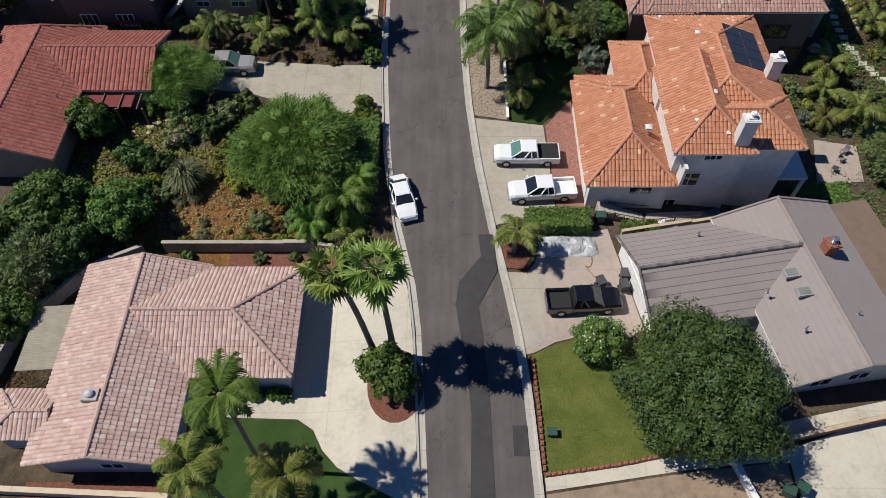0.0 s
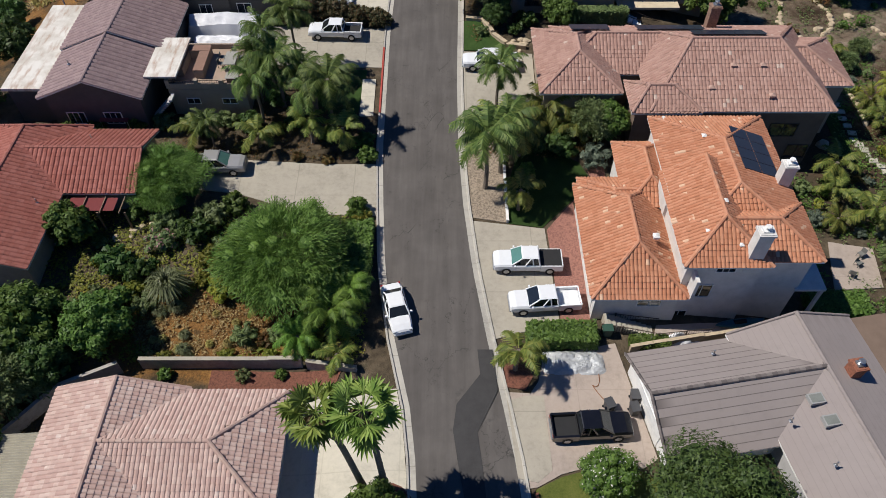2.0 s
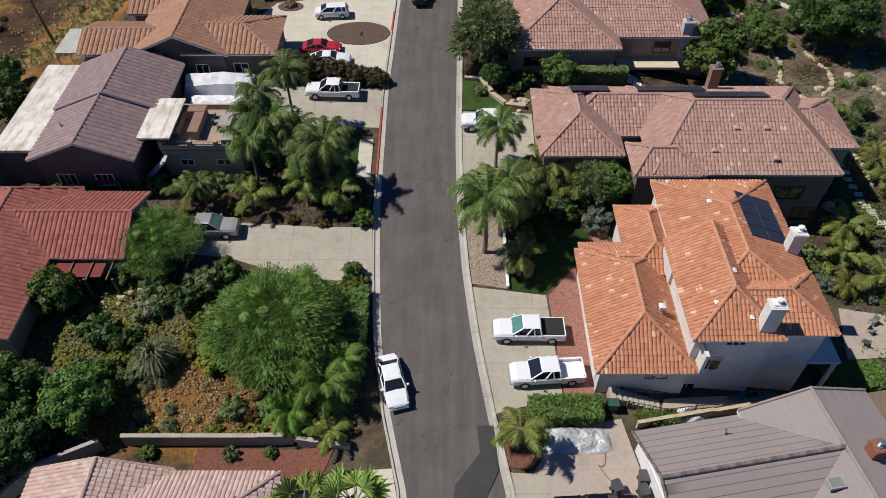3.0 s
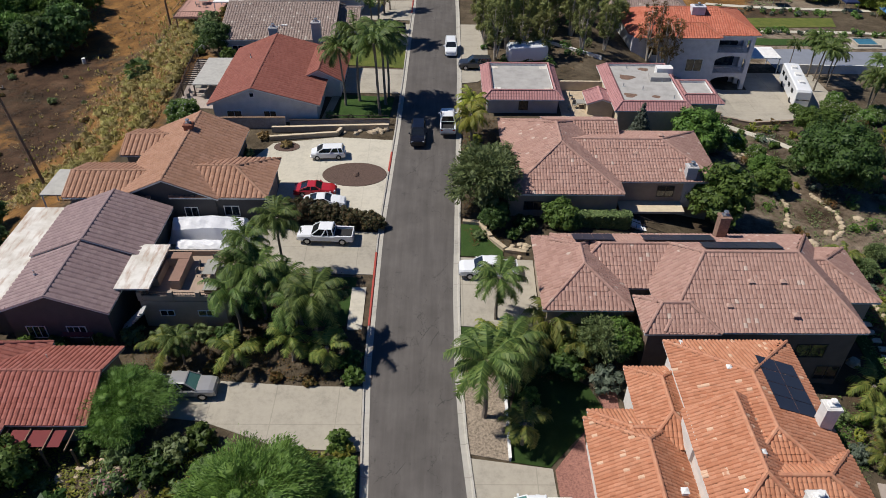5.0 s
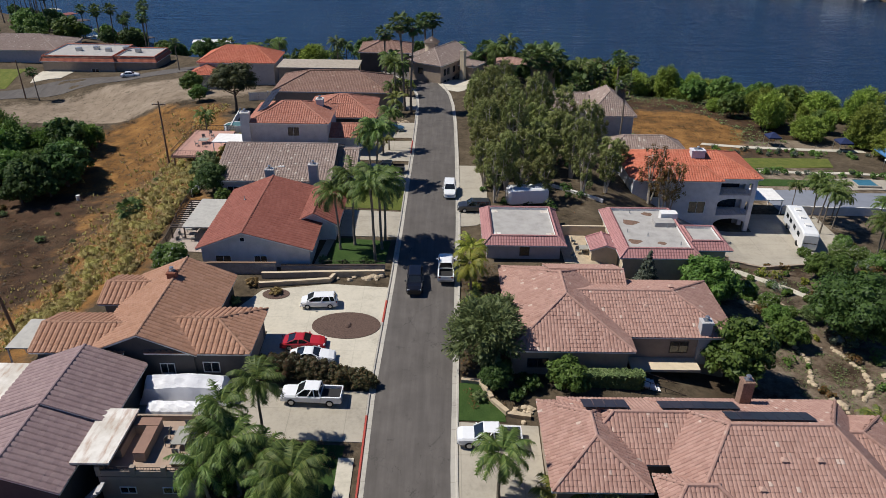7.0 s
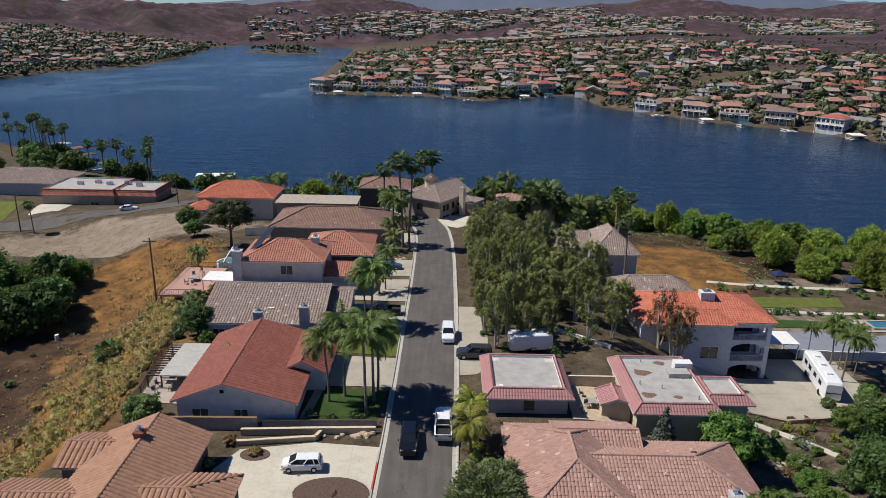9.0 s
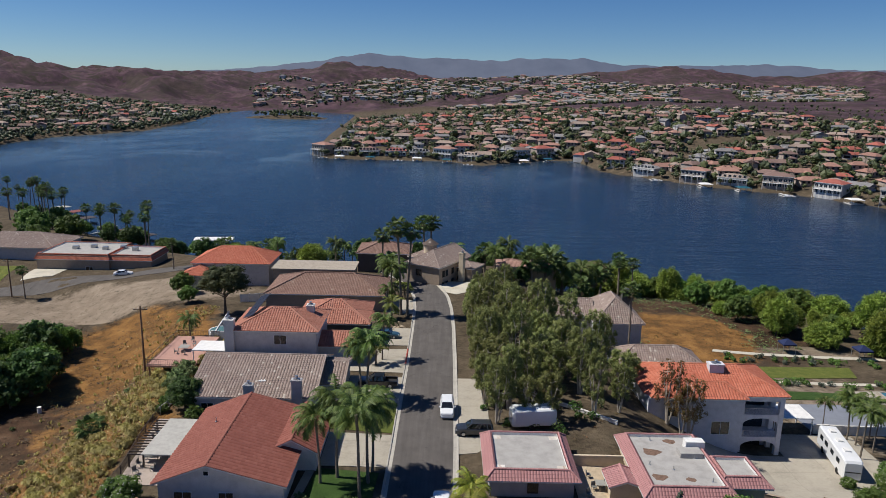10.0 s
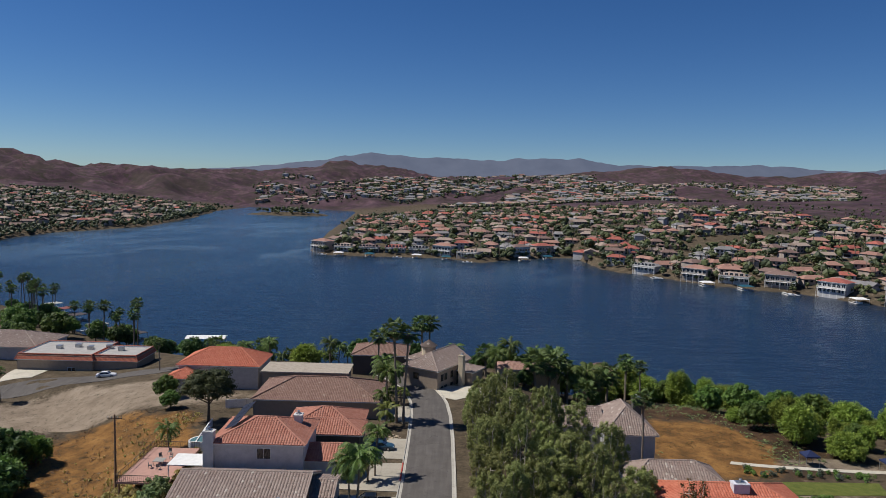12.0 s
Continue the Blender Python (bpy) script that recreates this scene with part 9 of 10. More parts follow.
outdoor_table(19.2, 101.6, lie(19.2, 101.6) + 0.1, 1.2, 1.2, 0.72, PATIO, "small table in the paved courtyard")
bk = thing("outdoor_kitchen", "U-shaped tan stucco barbecue counter on the roof deck", "counter", (-24.6, 65.6, 4.0))
for nm, (x0, x1, y0, y1, z0, z1) in (("counter", (-1.9, 1.1, 1.3, 2.2, 0, 0.95)), ("counter", (-1.9, -1.0, -1.6, 1.3, 0, 0.95)), ("counter", (0.2, 1.1, -2.0, 1.3, 0, 0.95))):
    g = Geo()
    g.box(x0, x1, y0, y1, z0, z1)
    part(nm, g, STUCCO_T, bk)
for x0, x1, y0, y1 in ((-1.95, 1.15, 1.25, 2.25), (-1.95, -0.95, -1.65, 1.2), (0.15, 1.15, -2.05, 1.2)):
    g = Geo()
    g.box(x0, x1, y0, y1, 0.955, 1.02)
    part("worktop", g, mat_plain("worktop_brown", (0.24, 0.14, 0.1), 0.6), bk)
fp = thing("fire_pit", "square dark fire pit table on the roof deck", "fire pit", (-20.6, 63.4, 4.0))
g = Geo()
g.box(-.55, .55, -.45, .45, 0, .5)
part("base", g, TRIM_D, fp)
g = Geo()
g.box(-.65, .65, -.55, .55, .5, .57)
part("rim", g, PATIO, fp)
sp = thing("swim_spa", "round-ended plunge pool with white rim behind the terrace", "pool", (-39.5, 152.5, lie(-39.5, 152.5)))
g = Geo()
g.tube([(0, 0, 0), (0, 0, 1.0)], [2.2, 2.2], 20)
part("shell", g, TRIM_W, sp)
g = Geo()
g.tube([(0, 0, 1.0), (0, 0, 1.02)], [1.9, 1.9], 20)
part("water_surface", g, mat_plain("spa_water", (0.1, 0.2, 0.22), 0.1), sp)
cp = thing("carport", "white metal carport on slim posts", "carport", (57.5, 136.5, lie(57.5, 136.5)))
g = Geo()
g.box(-3.2, 3.2, -2.6, 2.6, 2.9, 3.05)
part("roof_sheet", g, TRIM_W, cp)
for a in (-3, 3):
    for b in (-2.4, 2.4):
        g = Geo()
        g.box(a - .07, a + .07, b - .07, b + .07, -0.5, 2.9)
        part("post", g, TRIM_W, cp)

dr = thing("drum", "pale metal drum standing on the dry gully floor", "drum", (-63.2, 134.0, lie(-63.2, 134.0)))
g = Geo()
g.tube([(0, 0, -0.1), (0, 0, 0.3), (0, 0, 0.32), (0, 0, 0.62), (0, 0, 0.64), (0, 0, 0.95)], [0.32, 0.32, 0.34, 0.34, 0.32, 0.32], 14)
part("shell", g, STUCCO_W, dr)
g = Geo()
g.tube([(0, 0, 0.95), (0, 0, 0.99)], [0.34, 0.33], 14)
part("lid", g, TRIM_W, dr)

# a garden hose left lying on the drive
hs = Geo()
pts = [(11.6 + 0.5 * math.sin(k * 0.55) + 0.07 * k, 33.2 - 0.2 * k + 0.35 * math.sin(k * 0.9)) for k in range(26)]
hs.tube([(x, y, lie(x, y) + 0.12) for x, y in pts], [0.035] * 26, 5)
tagged(part("garden_hose", hs, mat_plain("hose_brown", (0.26, 0.12, 0.06), 0.6)), "brown garden hose snaking over the drive", "hose")

# ---- vehicles ----
def paint(name, col, metal=0.0):
    if name in MATS:
        return MATS[name]
    g = Nodes(name)
    n = g.noise(3.0, 4)
    c = g.mix(g.ramp(n, [(0.4, 0.0), (0.75, 0.22)]), col, tuple(v * 0.75 + 0.02 for v in col))
    g.set(Base_Color=c, Roughness=0.28, Metallic=metal, Coat_Weight=0.6, Coat_Roughness=0.08)
    MATS[name] = g.mat
    return g.mat


CAR_WHITE = paint("car_paint_white", (0.74, 0.75, 0.76))
CAR_SILVER = paint("car_paint_silver", (0.36, 0.35, 0.34), 0.3)
CAR_BLACK = paint("car_paint_black", (0.005, 0.005, 0.007))
CAR_RED = paint("car_paint_red", (0.42, 0.02, 0.025))
CAR_DARK = paint("car_paint_graphite", (0.03, 0.033, 0.038))
CAR_TEAL = paint("car_paint_blue", (0.03, 0.08, 0.12))
CGLASS = mat_plain("car_glass", (0.015, 0.018, 0.02), 0.05, spec=0.9)
# lighter copy of the glass, with sunlight put into its colour
CGLASS_SUNLIT = mat_plain("car_glass_sunlit", (0.09, 0.2, 0.17), 0.06, spec=0.9)
TYRE = mat_plain("tyre_rubber", (0.018, 0.018, 0.018), 0.9)
RIM = mat_plain("wheel_alloy", (0.45, 0.45, 0.46), 0.3, 0.7)
LAMP_W = mat_plain("headlamp_lens", (0.55, 0.57, 0.6), 0.15)
LAMP_R = mat_plain("tail_lamp_red", (0.3, 0.01, 0.01), 0.3)
BEDLINER = mat_plain("bed_liner", (0.02, 0.02, 0.021), 0.85)


def loft(g, stations, m=0):
    """Rounded body sections: (x, half width, bottom, top)."""
    rings = []
    for x, w, z0, z1 in stations:
        c = min(0.16, (z1 - z0) * 0.35)
        rings.append([(x, -w * 0.93, z0), (x, -w, z0 + c), (x, -w * 0.985, z1 - c), (x, -w * 0.84, z1), (x, 0, z1 + 0.025),
                      (x, w * 0.84, z1), (x, w * 0.985, z1 - c), (x, w, z0 + c), (x, w * 0.93, z0)])
    k = len(rings[0])
    vs = [p for r in rings for p in r]
    fs = [(i * k + j, (i + 1) * k + j, (i + 1) * k + (j + 1) % k, i * k + (j + 1) % k) for i in range(len(rings) - 1) for j in range(k)]
    fs += [tuple(range(k)), tuple((len(rings) - 1) * k + j for j in range(k))[::-1]]
    g.add(vs, fs, m)


def vehicle(kind, paint_mat, label, x, y, heading, cat="car", lit_glass=None, z=None, bed="open"):
    """A car, pickup or SUV with its nose along +x before it is turned."""
    spec = {  # length, half width, sill, bonnet, belt, roof, cabin rear/front foot, roof rear/front, wheel x, wheel r
        "sedan": (4.8, 0.92, 0.25, 0.92, 0.95, 1.43, -1.75, 1.15, -1.0, 0.35, 1.42, 0.33),
        "coupe": (4.7, 0.92, 0.22, 0.86, 0.9, 1.3, -1.7, 0.85, -0.75, 0.1, 1.38, 0.33),
        "hatch": (4.1, 0.86, 0.25, 0.98, 1.0, 1.5, -1.9, 1.35, -1.7, 0.5, 1.28, 0.31),
        "suv": (4.8, 0.96, 0.32, 1.1, 1.12, 1.76, -2.25, 1.1, -2.05, 0.35, 1.42, 0.38),
        "pickup": (5.85, 0.98, 0.42, 1.15, 1.16, 1.86, -0.95, 1.45, -0.8, 0.55, 1.85, 0.4),
    }[kind]
    L, W, sill, bon, belt, top, c0, c1, r0, r1, wx, wr = spec
    ob = thing(kind if kind in ("pickup", "suv") else "car", label, cat, (x, y, (lie(x, y) + 0.1) if z is None else z), heading)
    h = L / 2
    g = Geo()
    if kind == "pickup":
        loft(g, [(h, W * 0.8, sill + 0.12, bon - 0.2), (h - 0.1, W * 0.93, sill, bon - 0.08), (h - 0.5, W * 0.98, sill, bon), (c1, W, sill, belt), (c0 - 0.05, W, sill, belt), (c0 - 0.06, W * 0.97, sill, belt - 0.02)])
        g.box(-h + 0.1, c0, -W + 0.12, W - 0.12, sill, 0.78)
    elif kind in ("sedan", "coupe"):
        loft(g, [(h, W * 0.72, sill + 0.12, bon - 0.32), (h - 0.12, W * 0.88, sill, bon - 0.2), (h - 0.6, W * 0.97, sill, bon - 0.06), (c1, W, sill, belt), (c0, W, sill, belt + 0.02),
                 (-h + 0.3, W * 0.95, sill, belt - 0.02), (-h + 0.06, W * 0.86, sill, belt - 0.12), (-h, W * 0.76, sill + 0.15, belt - 0.25)])
    else:
        loft(g, [(h, W * 0.76, sill + 0.12, bon - 0.28), (h - 0.12, W * 0.9, sill, bon - 0.14), (h - 0.6, W * 0.98, sill, bon - 0.03), (c1, W, sill, belt), (c0, W * 0.98, sill, belt), (-h + 0.05, W * 0.92, sill, belt), (-h, W * 0.86, sill + 0.1, belt - 0.1)])
    body = part("body", g, paint_mat, ob, smooth=False)
    # glasshouse
    g = Geo()
    wb, wt = W * 0.9, W * 0.72
    vs = [(c1, -wb, belt - 0.02), (c1, wb, belt - 0.02), (c0, wb, belt - 0.02), (c0, -wb, belt - 0.02), (r1, -wt, top - 0.04), (r1, wt, top - 0.04), (r0, wt, top - 0.04), (r0, -wt, top - 0.04)]
    for nm, q in (("windscreen", (0, 1, 5, 4)), ("side_window", (1, 2, 6, 5)), ("rear_window", (2, 3, 7, 6)), ("side_window", (3, 0, 4, 7))):
        g = Geo()
        g.face([vs[k] for k in q])
        part(nm, g, (lit_glass or CGLASS) if nm == "windscreen" else CGLASS, ob)
    g = Geo()
    ra, rb_ = r0 - 0.06, r1 + 0.06
    g.add([(ra, -wt - .02, top - .05), (rb_, -wt - .02, top - .05), (rb_, wt + .02, top - .05), (ra, wt + .02, top - .05),
           (ra + .08, -wt + .1, top), (rb_ - .1, -wt + .1, top), (rb_ - .1, wt - .1, top), (ra + .08, wt - .1, top)],
          [(0, 1, 5, 4), (1, 2, 6, 5), (2, 3, 7, 6), (3, 0, 4, 7), (4, 5, 6, 7)])
    part("roof", g, paint_mat, ob)
    mid_b, mid_t = (c0 + c1) / 2, (r0 + r1) / 2 - 0.05
    for s in (-1, 1):
        posts = [((c1, s * wb), (r1, s * wt)), ((c0, s * wb), (r0, s * wt)), ((mid_b, s * (wb + .01)), (mid_t, s * (wt + .01)))]
        if kind in ("suv", "hatch", "pickup"):
            posts.append(((c0 + 0.55, s * (wb + .01)), (r0 + 0.5, s * (wt + .01))))
        for pb, pt in posts:
            g = Geo()
            g.bar((*pb, belt - 0.02), (*pt, top - 0.04), 0.09, 0.09)
            part("pillar", g, paint_mat, ob)
    if kind == "pickup":
        g = Geo()
        z0, z1 = sill + 0.02, belt - 0.04
        for s in (-1, 1):
            g.box(-h + 0.08, c0 - 0.08, min(s * W, s * (W - 0.16)), max(s * W, s * (W - 0.16)), z0, z1)
        g.box(-h, -h + 0.09, -W + 0.04, W - 0.04, z0, z1)
        part("bed", g, paint_mat, ob)
        g = Geo()
        if bed == "cover":
            g.box(-h + 0.12, c0 - 0.1, -W + 0.1, W - 0.1, z1 - 0.05, z1 + 0.04)
            part("bed_cover", g, BEDLINER, ob, "black tonneau cover")
        else:
            g.box(-h + 0.12, c0 - 0.1, -W + 0.17, W - 0.17, 0.78, 0.8)
            g.box(c0 - 0.13, c0 - 0.1, -W + 0.17, W - 0.17, 0.8, z1)
            part("bed_liner", g, BEDLINER if bed != "white" else paint_mat, ob)
    for sx in (-1, 1):
        for sy in (-1, 1):
            g = Geo()
            g.tube([(sx * wx, sy * (W - 0.2), wr), (sx * wx, sy * (W + 0.02), wr)], [wr, wr], 16)
            wheel = part("wheel", g, TYRE, ob)
            g = Geo()
            g.tube([(sx * wx, sy * (W + 0.021), wr), (sx * wx, sy * (W + 0.035), wr)], [wr * 0.62, wr * 0.5], 10)
            part("rim", g, RIM, wheel)
    for s in (-1, 1):
        g = Geo()
        g.box(h - 0.2, h - 0.04, min(s * W * 0.55, s * W * 0.85), max(s * W * 0.55, s * W * 0.85), bon - 0.36, bon - 0.19)
        part("headlight", g, LAMP_W, ob)
        g = Geo()
        g.box(-h - 0.01, -h + 0.1, min(s * W * 0.62, s * W * 0.9), max(s * W * 0.62, s * W * 0.9), belt - 0.3, belt - 0.12)
        part("tail_light", g, LAMP_R, ob)
        g = Geo()
        g.box(c1 - 0.35, c1 - 0.2, min(s * (W + .02), s * (W + .2)), max(s * (W + .02), s * (W + .2)), belt, belt + 0.14)
        part("mirror", g, paint_mat, ob)
    g = Geo()
    g.box(h - 0.06, h + 0.05, -W * 0.82, W * 0.82, sill, sill + 0.2)
    part("bumper", g, METAL if kind == "pickup" else paint_mat, ob)
    g = Geo()
    g.box(-h - 0.06, -h + 0.04, -W * 0.82, W * 0.82, sill, sill + 0.2)
    part("bumper", g, METAL if kind == "pickup" else paint_mat, ob)
    return ob


vehicle("sedan", CAR_WHITE, "silver-white sedan parked along the kerb", -3.5, 38.5, -75)
vehicle("pickup", CAR_WHITE, "white pickup with black bed cover on the drive", 7.5, 43.2, 180, "pickup truck", CGLASS_SUNLIT, bed="cover")
vehicle("pickup", CAR_WHITE, "white pickup with white bed on the drive", 8.6, 39.2, 184, "pickup truck", bed="white")
vehicle("pickup", CAR_BLACK, "black pickup truck on the pinkish drive", 11.0, 28.2, 3, "pickup truck")
vehicle("pickup", CAR_SILVER, "dusty silver pickup beside the red-roofed house", -21.4, 54.6, 0, "pickup truck", CGLASS_SUNLIT)
vehicle("pickup", CAR_WHITE, "white crew-cab pickup with black bed on the drive", -11.6, 74.0, 178, "pickup truck")
vehicle("coupe", CAR_RED, "red sports coupe on the circular drive", -13.8, 81.9, 2)
vehicle("coupe", CAR_WHITE, "white sports coupe beside the hedge", -12.5, 79.7, 2)
vehicle("hatch", CAR_WHITE, "white hatchback on the circular drive", -13.2, 89.0, 184)
vehicle("pickup", CAR_WHITE, "white and grey pickup nosed towards the street", 5.3, 69.0, 180, "pickup truck")
vehicle("pickup", CAR_WHITE, "white pickup parked at the kerb under palms", 1.3, 96.0, 90, "pickup truck")
vehicle("suv", CAR_WHITE, "white compact SUV parked at the kerb", 1.9, 119.4, -90, "SUV")
vehicle("suv", CAR_DARK, "dark SUV parked beside the flat-roofed building", 5.4, 113.2, 180, "SUV")
vehicle("suv", CAR_BLACK, "black SUV in the middle of the street", -2.4, 93.0, -90, "SUV")
vehicle("pickup", CAR_BLACK, "black pickup on a pale drive under palms", -8.4, 128.2, 180, "pickup truck")
vehicle("sedan", CAR_TEAL, "dark blue car on a pale drive", -9.2, 152.8, 0)
vehicle("sedan", CAR_WHITE, "white car parked on the side street", -85.0, 213.2, 15)
vehicle("sedan", CAR_WHITE, "white car parked by the lake lawn", -124.0, 205.6, 12)
vehicle("suv", CAR_DARK, "dark SUV parked by the lake lawn", -131.0, 204.0, 12, "SUV")


def motorhome(x, y, z, heading, L=11.0):
    ob = thing("motorhome", "long white motorhome on the concrete motor court", "motorhome", (x, y, z), heading)
    h = L / 2
    g = Geo()
    loft(g, [(h, 1.1, 0.5, 2.9), (h - 0.25, 1.24, 0.4, 3.2), (h - 1.2, 1.27, 0.4, 3.35), (-h + 0.3, 1.27, 0.4, 3.35), (-h, 1.2, 0.5, 3.2)])
    part("body", g, CAR_WHITE, ob)
    g = Geo()
    g.add([(h + 0.02, -1.0, 1.5), (h + 0.02, 1.0, 1.5), (h - 0.12, 1.05, 2.6), (h - 0.12, -1.05, 2.6)], [(0, 1, 2, 3)])
    part("windscreen", g, CGLASS, ob)
    for s in (-1, 1):
        for k, a in enumerate((3.2, 0.8, -1.6, -3.6)):
            g = Geo()
            g.box(a - 0.6, a + 0.6, min(s * 1.25, s * 1.285), max(s * 1.25, s * 1.285), 1.8, 2.5)
            part("window", g, CGLASS, ob)
    for a in (2.5, -0.5, -3.4):
        g = Geo()
        g.box(a - 0.5, a + 0.5, -0.4, 0.4, 3.34, 3.6)
        part("roof_unit", g, TRIM_W, ob)
    for a in (h - 2.2, -h + 2.6):
        for s in (-1, 1):
            g = Geo()
            g.tube([(a, s * 1.0, 0.5), (a, s * 1.28, 0.5)], [0.5, 0.5], 14)
            part("wheel", g, TYRE, ob)
    return ob


motorhome(59.6, 124.5, lie(59.6, 124.5) + 0.1, 260)
ob = thing("camper_trailer", "white camper trailer with roof vents behind the building", "trailer", (13.2, 116.0, lie(13.2, 116.0)), 8)
g = Geo()
loft(g, [(3.0, 1.0, 0.6, 2.4), (2.6, 1.2, 0.5, 2.75), (-2.6, 1.2, 0.5, 2.75), (-3.0, 1.05, 0.6, 2.4)])
part("body", g, CAR_WHITE, ob)
for a in (1.4, -0.6):
    g = Geo()
    g.box(a - .35, a + .35, -.35, .35, 2.74, 2.95)
    part("roof_vent", g, TRIM_W, ob)
for s in (-1, 1):
    g = Geo()
    g.tube([(-0.4, s * 1.0, 0.38), (-0.4, s * 1.22, 0.38)], [0.38, 0.38], 12)
    part("wheel", g, TYRE, ob)

# ---- the far shore ----
FAR_ROOFS = {"red": (0.33, 0.1, 0.075), "terracotta": (0.33, 0.18, 0.14), "brown": (0.2, 0.13, 0.11), "grey": (0.22, 0.21, 0.21), "tan": (0.33, 0.25, 0.205)}
FAR_WALL = mat_plain("far_wall_stucco", (0.38, 0.315, 0.27), 0.9, vary=0.35, scale=0.05)
FAR_WALL_W = mat_plain("far_wall_white", (0.5, 0.48, 0.465), 0.9, vary=0.25, scale=0.1)


def far_house(g, x, y, z, w, d, h, rot, two, rng):
    """A small block house: walls 0, hip or gable roof 1, window openings 2."""
    m = pose(x, y, z, 0, 0, rot)
    H = h * (2 if two else 1)

    def add(vs, fs, mi):
        g.add([m @ Vector(v) for v in vs], fs, mi)

    add([(sx * w / 2, sy * d / 2, zz) for zz in (-4, H) for sx, sy in ((-1, -1), (1, -1), (1, 1), (-1, 1))], [(0, 1, 5, 4), (1, 2, 6, 5), (2, 3, 7, 6), (3, 0, 4, 7)], 0)
    o = 0.7
    e = [(-w / 2 - o, -d / 2 - o, H), (w / 2 + o, -d / 2 - o, H), (w / 2 + o, d / 2 + o, H), (-w / 2 - o, d / 2 + o, H)]
    k = d / 2 * rng.choice([0.0, 0.9, 0.9])
    r = [(-w / 2 - o + k, 0, H + d * 0.24), (w / 2 + o - k, 0, H + d * 0.24)]
    add(e + r, [(0, 1, 5, 4), (2, 3, 4, 5), (1, 2, 5), (3, 0, 4)], 1)
    if rng.random() < 0.65:
        # a lower front wing with its own hip
        c, hw, ln, hz = rng.uniform(-0.28, 0.28) * w, w * rng.uniform(0.18, 0.26), rng.uniform(3, 6), h + 0.1
        y0 = -d / 2 - ln
        add([(c - hw, y0, -4), (c + hw, y0, -4), (c + hw, -d / 2, -4), (c - hw, -d / 2, -4), (c - hw, y0, hz), (c + hw, y0, hz), (c + hw, -d / 2, hz), (c - hw, -d / 2, hz)],
            [(0, 1, 5, 4), (1, 2, 6, 5), (3, 0, 4, 7)], 0)
        add([(c - hw - 0.6, y0 - 0.6, hz), (c + hw + 0.6, y0 - 0.6, hz), (c + hw + 0.6, -d / 2 + 2, hz), (c - hw - 0.6, -d / 2 + 2, hz), (c, y0 + hw * 0.8, hz + hw * 0.5), (c, -d / 2 + 2, hz + hw * 0.5)],
            [(0, 1, 4), (1, 2, 5, 4), (3, 0, 4, 5)], 1)
        add([(c - hw * 0.7, y0 - 0.06, 0.3), (c + hw * 0.7, y0 - 0.06, 0.3), (c + hw * 0.7, y0 - 0.06, 2.3), (c - hw * 0.7, y0 - 0.06, 2.3)], [(0, 1, 2, 3)], 2)
    for f in range(2 if two else 1):
        n = max(2, int(w / 3.2))
        for i in range(n):
            c = -w / 2 + w * (i + 0.5) / n
            a = rng.uniform(0.6, 1.1)
            zz = f * h + 0.8
            add([(c - a, -d / 2 - 0.06, zz), (c + a, -d / 2 - 0.06, zz), (c + a, -d / 2 - 0.06, zz + 1.5), (c - a, -d / 2 - 0.06, zz + 1.5)], [(0, 1, 2, 3)], 2)


def far_tree(g, x, y, z, r, h, rng):
    """A far tree: trunk and a crown of ragged leaf clumps."""
    g.tube([(x, y, z - 0.5), (x, y, z + h * 0.5)], [0.25, 0.15], 3, 1, False)
    n = rng.choice([4, 5]) if y < 760 else rng.choice([2, 3]) if y < 1100 else 1
    for k in range(n):
        a, q = k * 2.4 + rng.uniform(-0.5, 0.5), (0.0 if k == 0 else rng.uniform(0.3, 0.6)) * r
        cx, cy, cz = x + q * math.cos(a), y + q * math.sin(a), z + h * rng.uniform(0.4, 0.7)
        s = r * (0.9 if n == 1 else rng.uniform(0.5, 0.7))
        nu = 5
        vs = [(cx, cy, cz - s * 0.8), (cx + rng.uniform(-0.2, 0.2) * s, cy + rng.uniform(-0.2, 0.2) * s, cz + s * rng.uniform(0.8, 1.1))]
        for lift, rad in ((-0.3, 0.9), (0.45, 0.8)):
            for i in range(nu):
                b, w = 2 * math.pi * (i + lift) / nu, s * rad * rng.uniform(0.75, 1.2)
                vs.append((cx + w * math.cos(b), cy + w * math.sin(b), cz + s * (lift + rng.uniform(-0.15, 0.15))))
        fs = []
        for i in range(nu):
            e = (i + 1) % nu
            fs += [(0, 2 + e, 2 + i), (2 + i, 2 + e, 7 + e, 7 + i), (7 + i, 7 + e, 1)]
        g.add(vs, fs)


def far_palm(g, x, y, z, h, rng):
    g.tube([(x, y, z - 0.5), (x, y, z + h)], [0.25, 0.18], 4, 1, False)
    for i in range(9):
        a, e = i * 0.7, rng.uniform(-0.5, 0.9)
        d = Vector((math.cos(a) * math.cos(e), math.sin(a) * math.cos(e), math.sin(e))) * 2.2
        s = Vector((-math.sin(a), math.cos(a), 0)) * 0.5
        t = Vector((x, y, z + h))
        g.add([t, t + d * 0.6 - s, t + d, t + d * 0.6 + s], [(0, 1, 2, 3)])


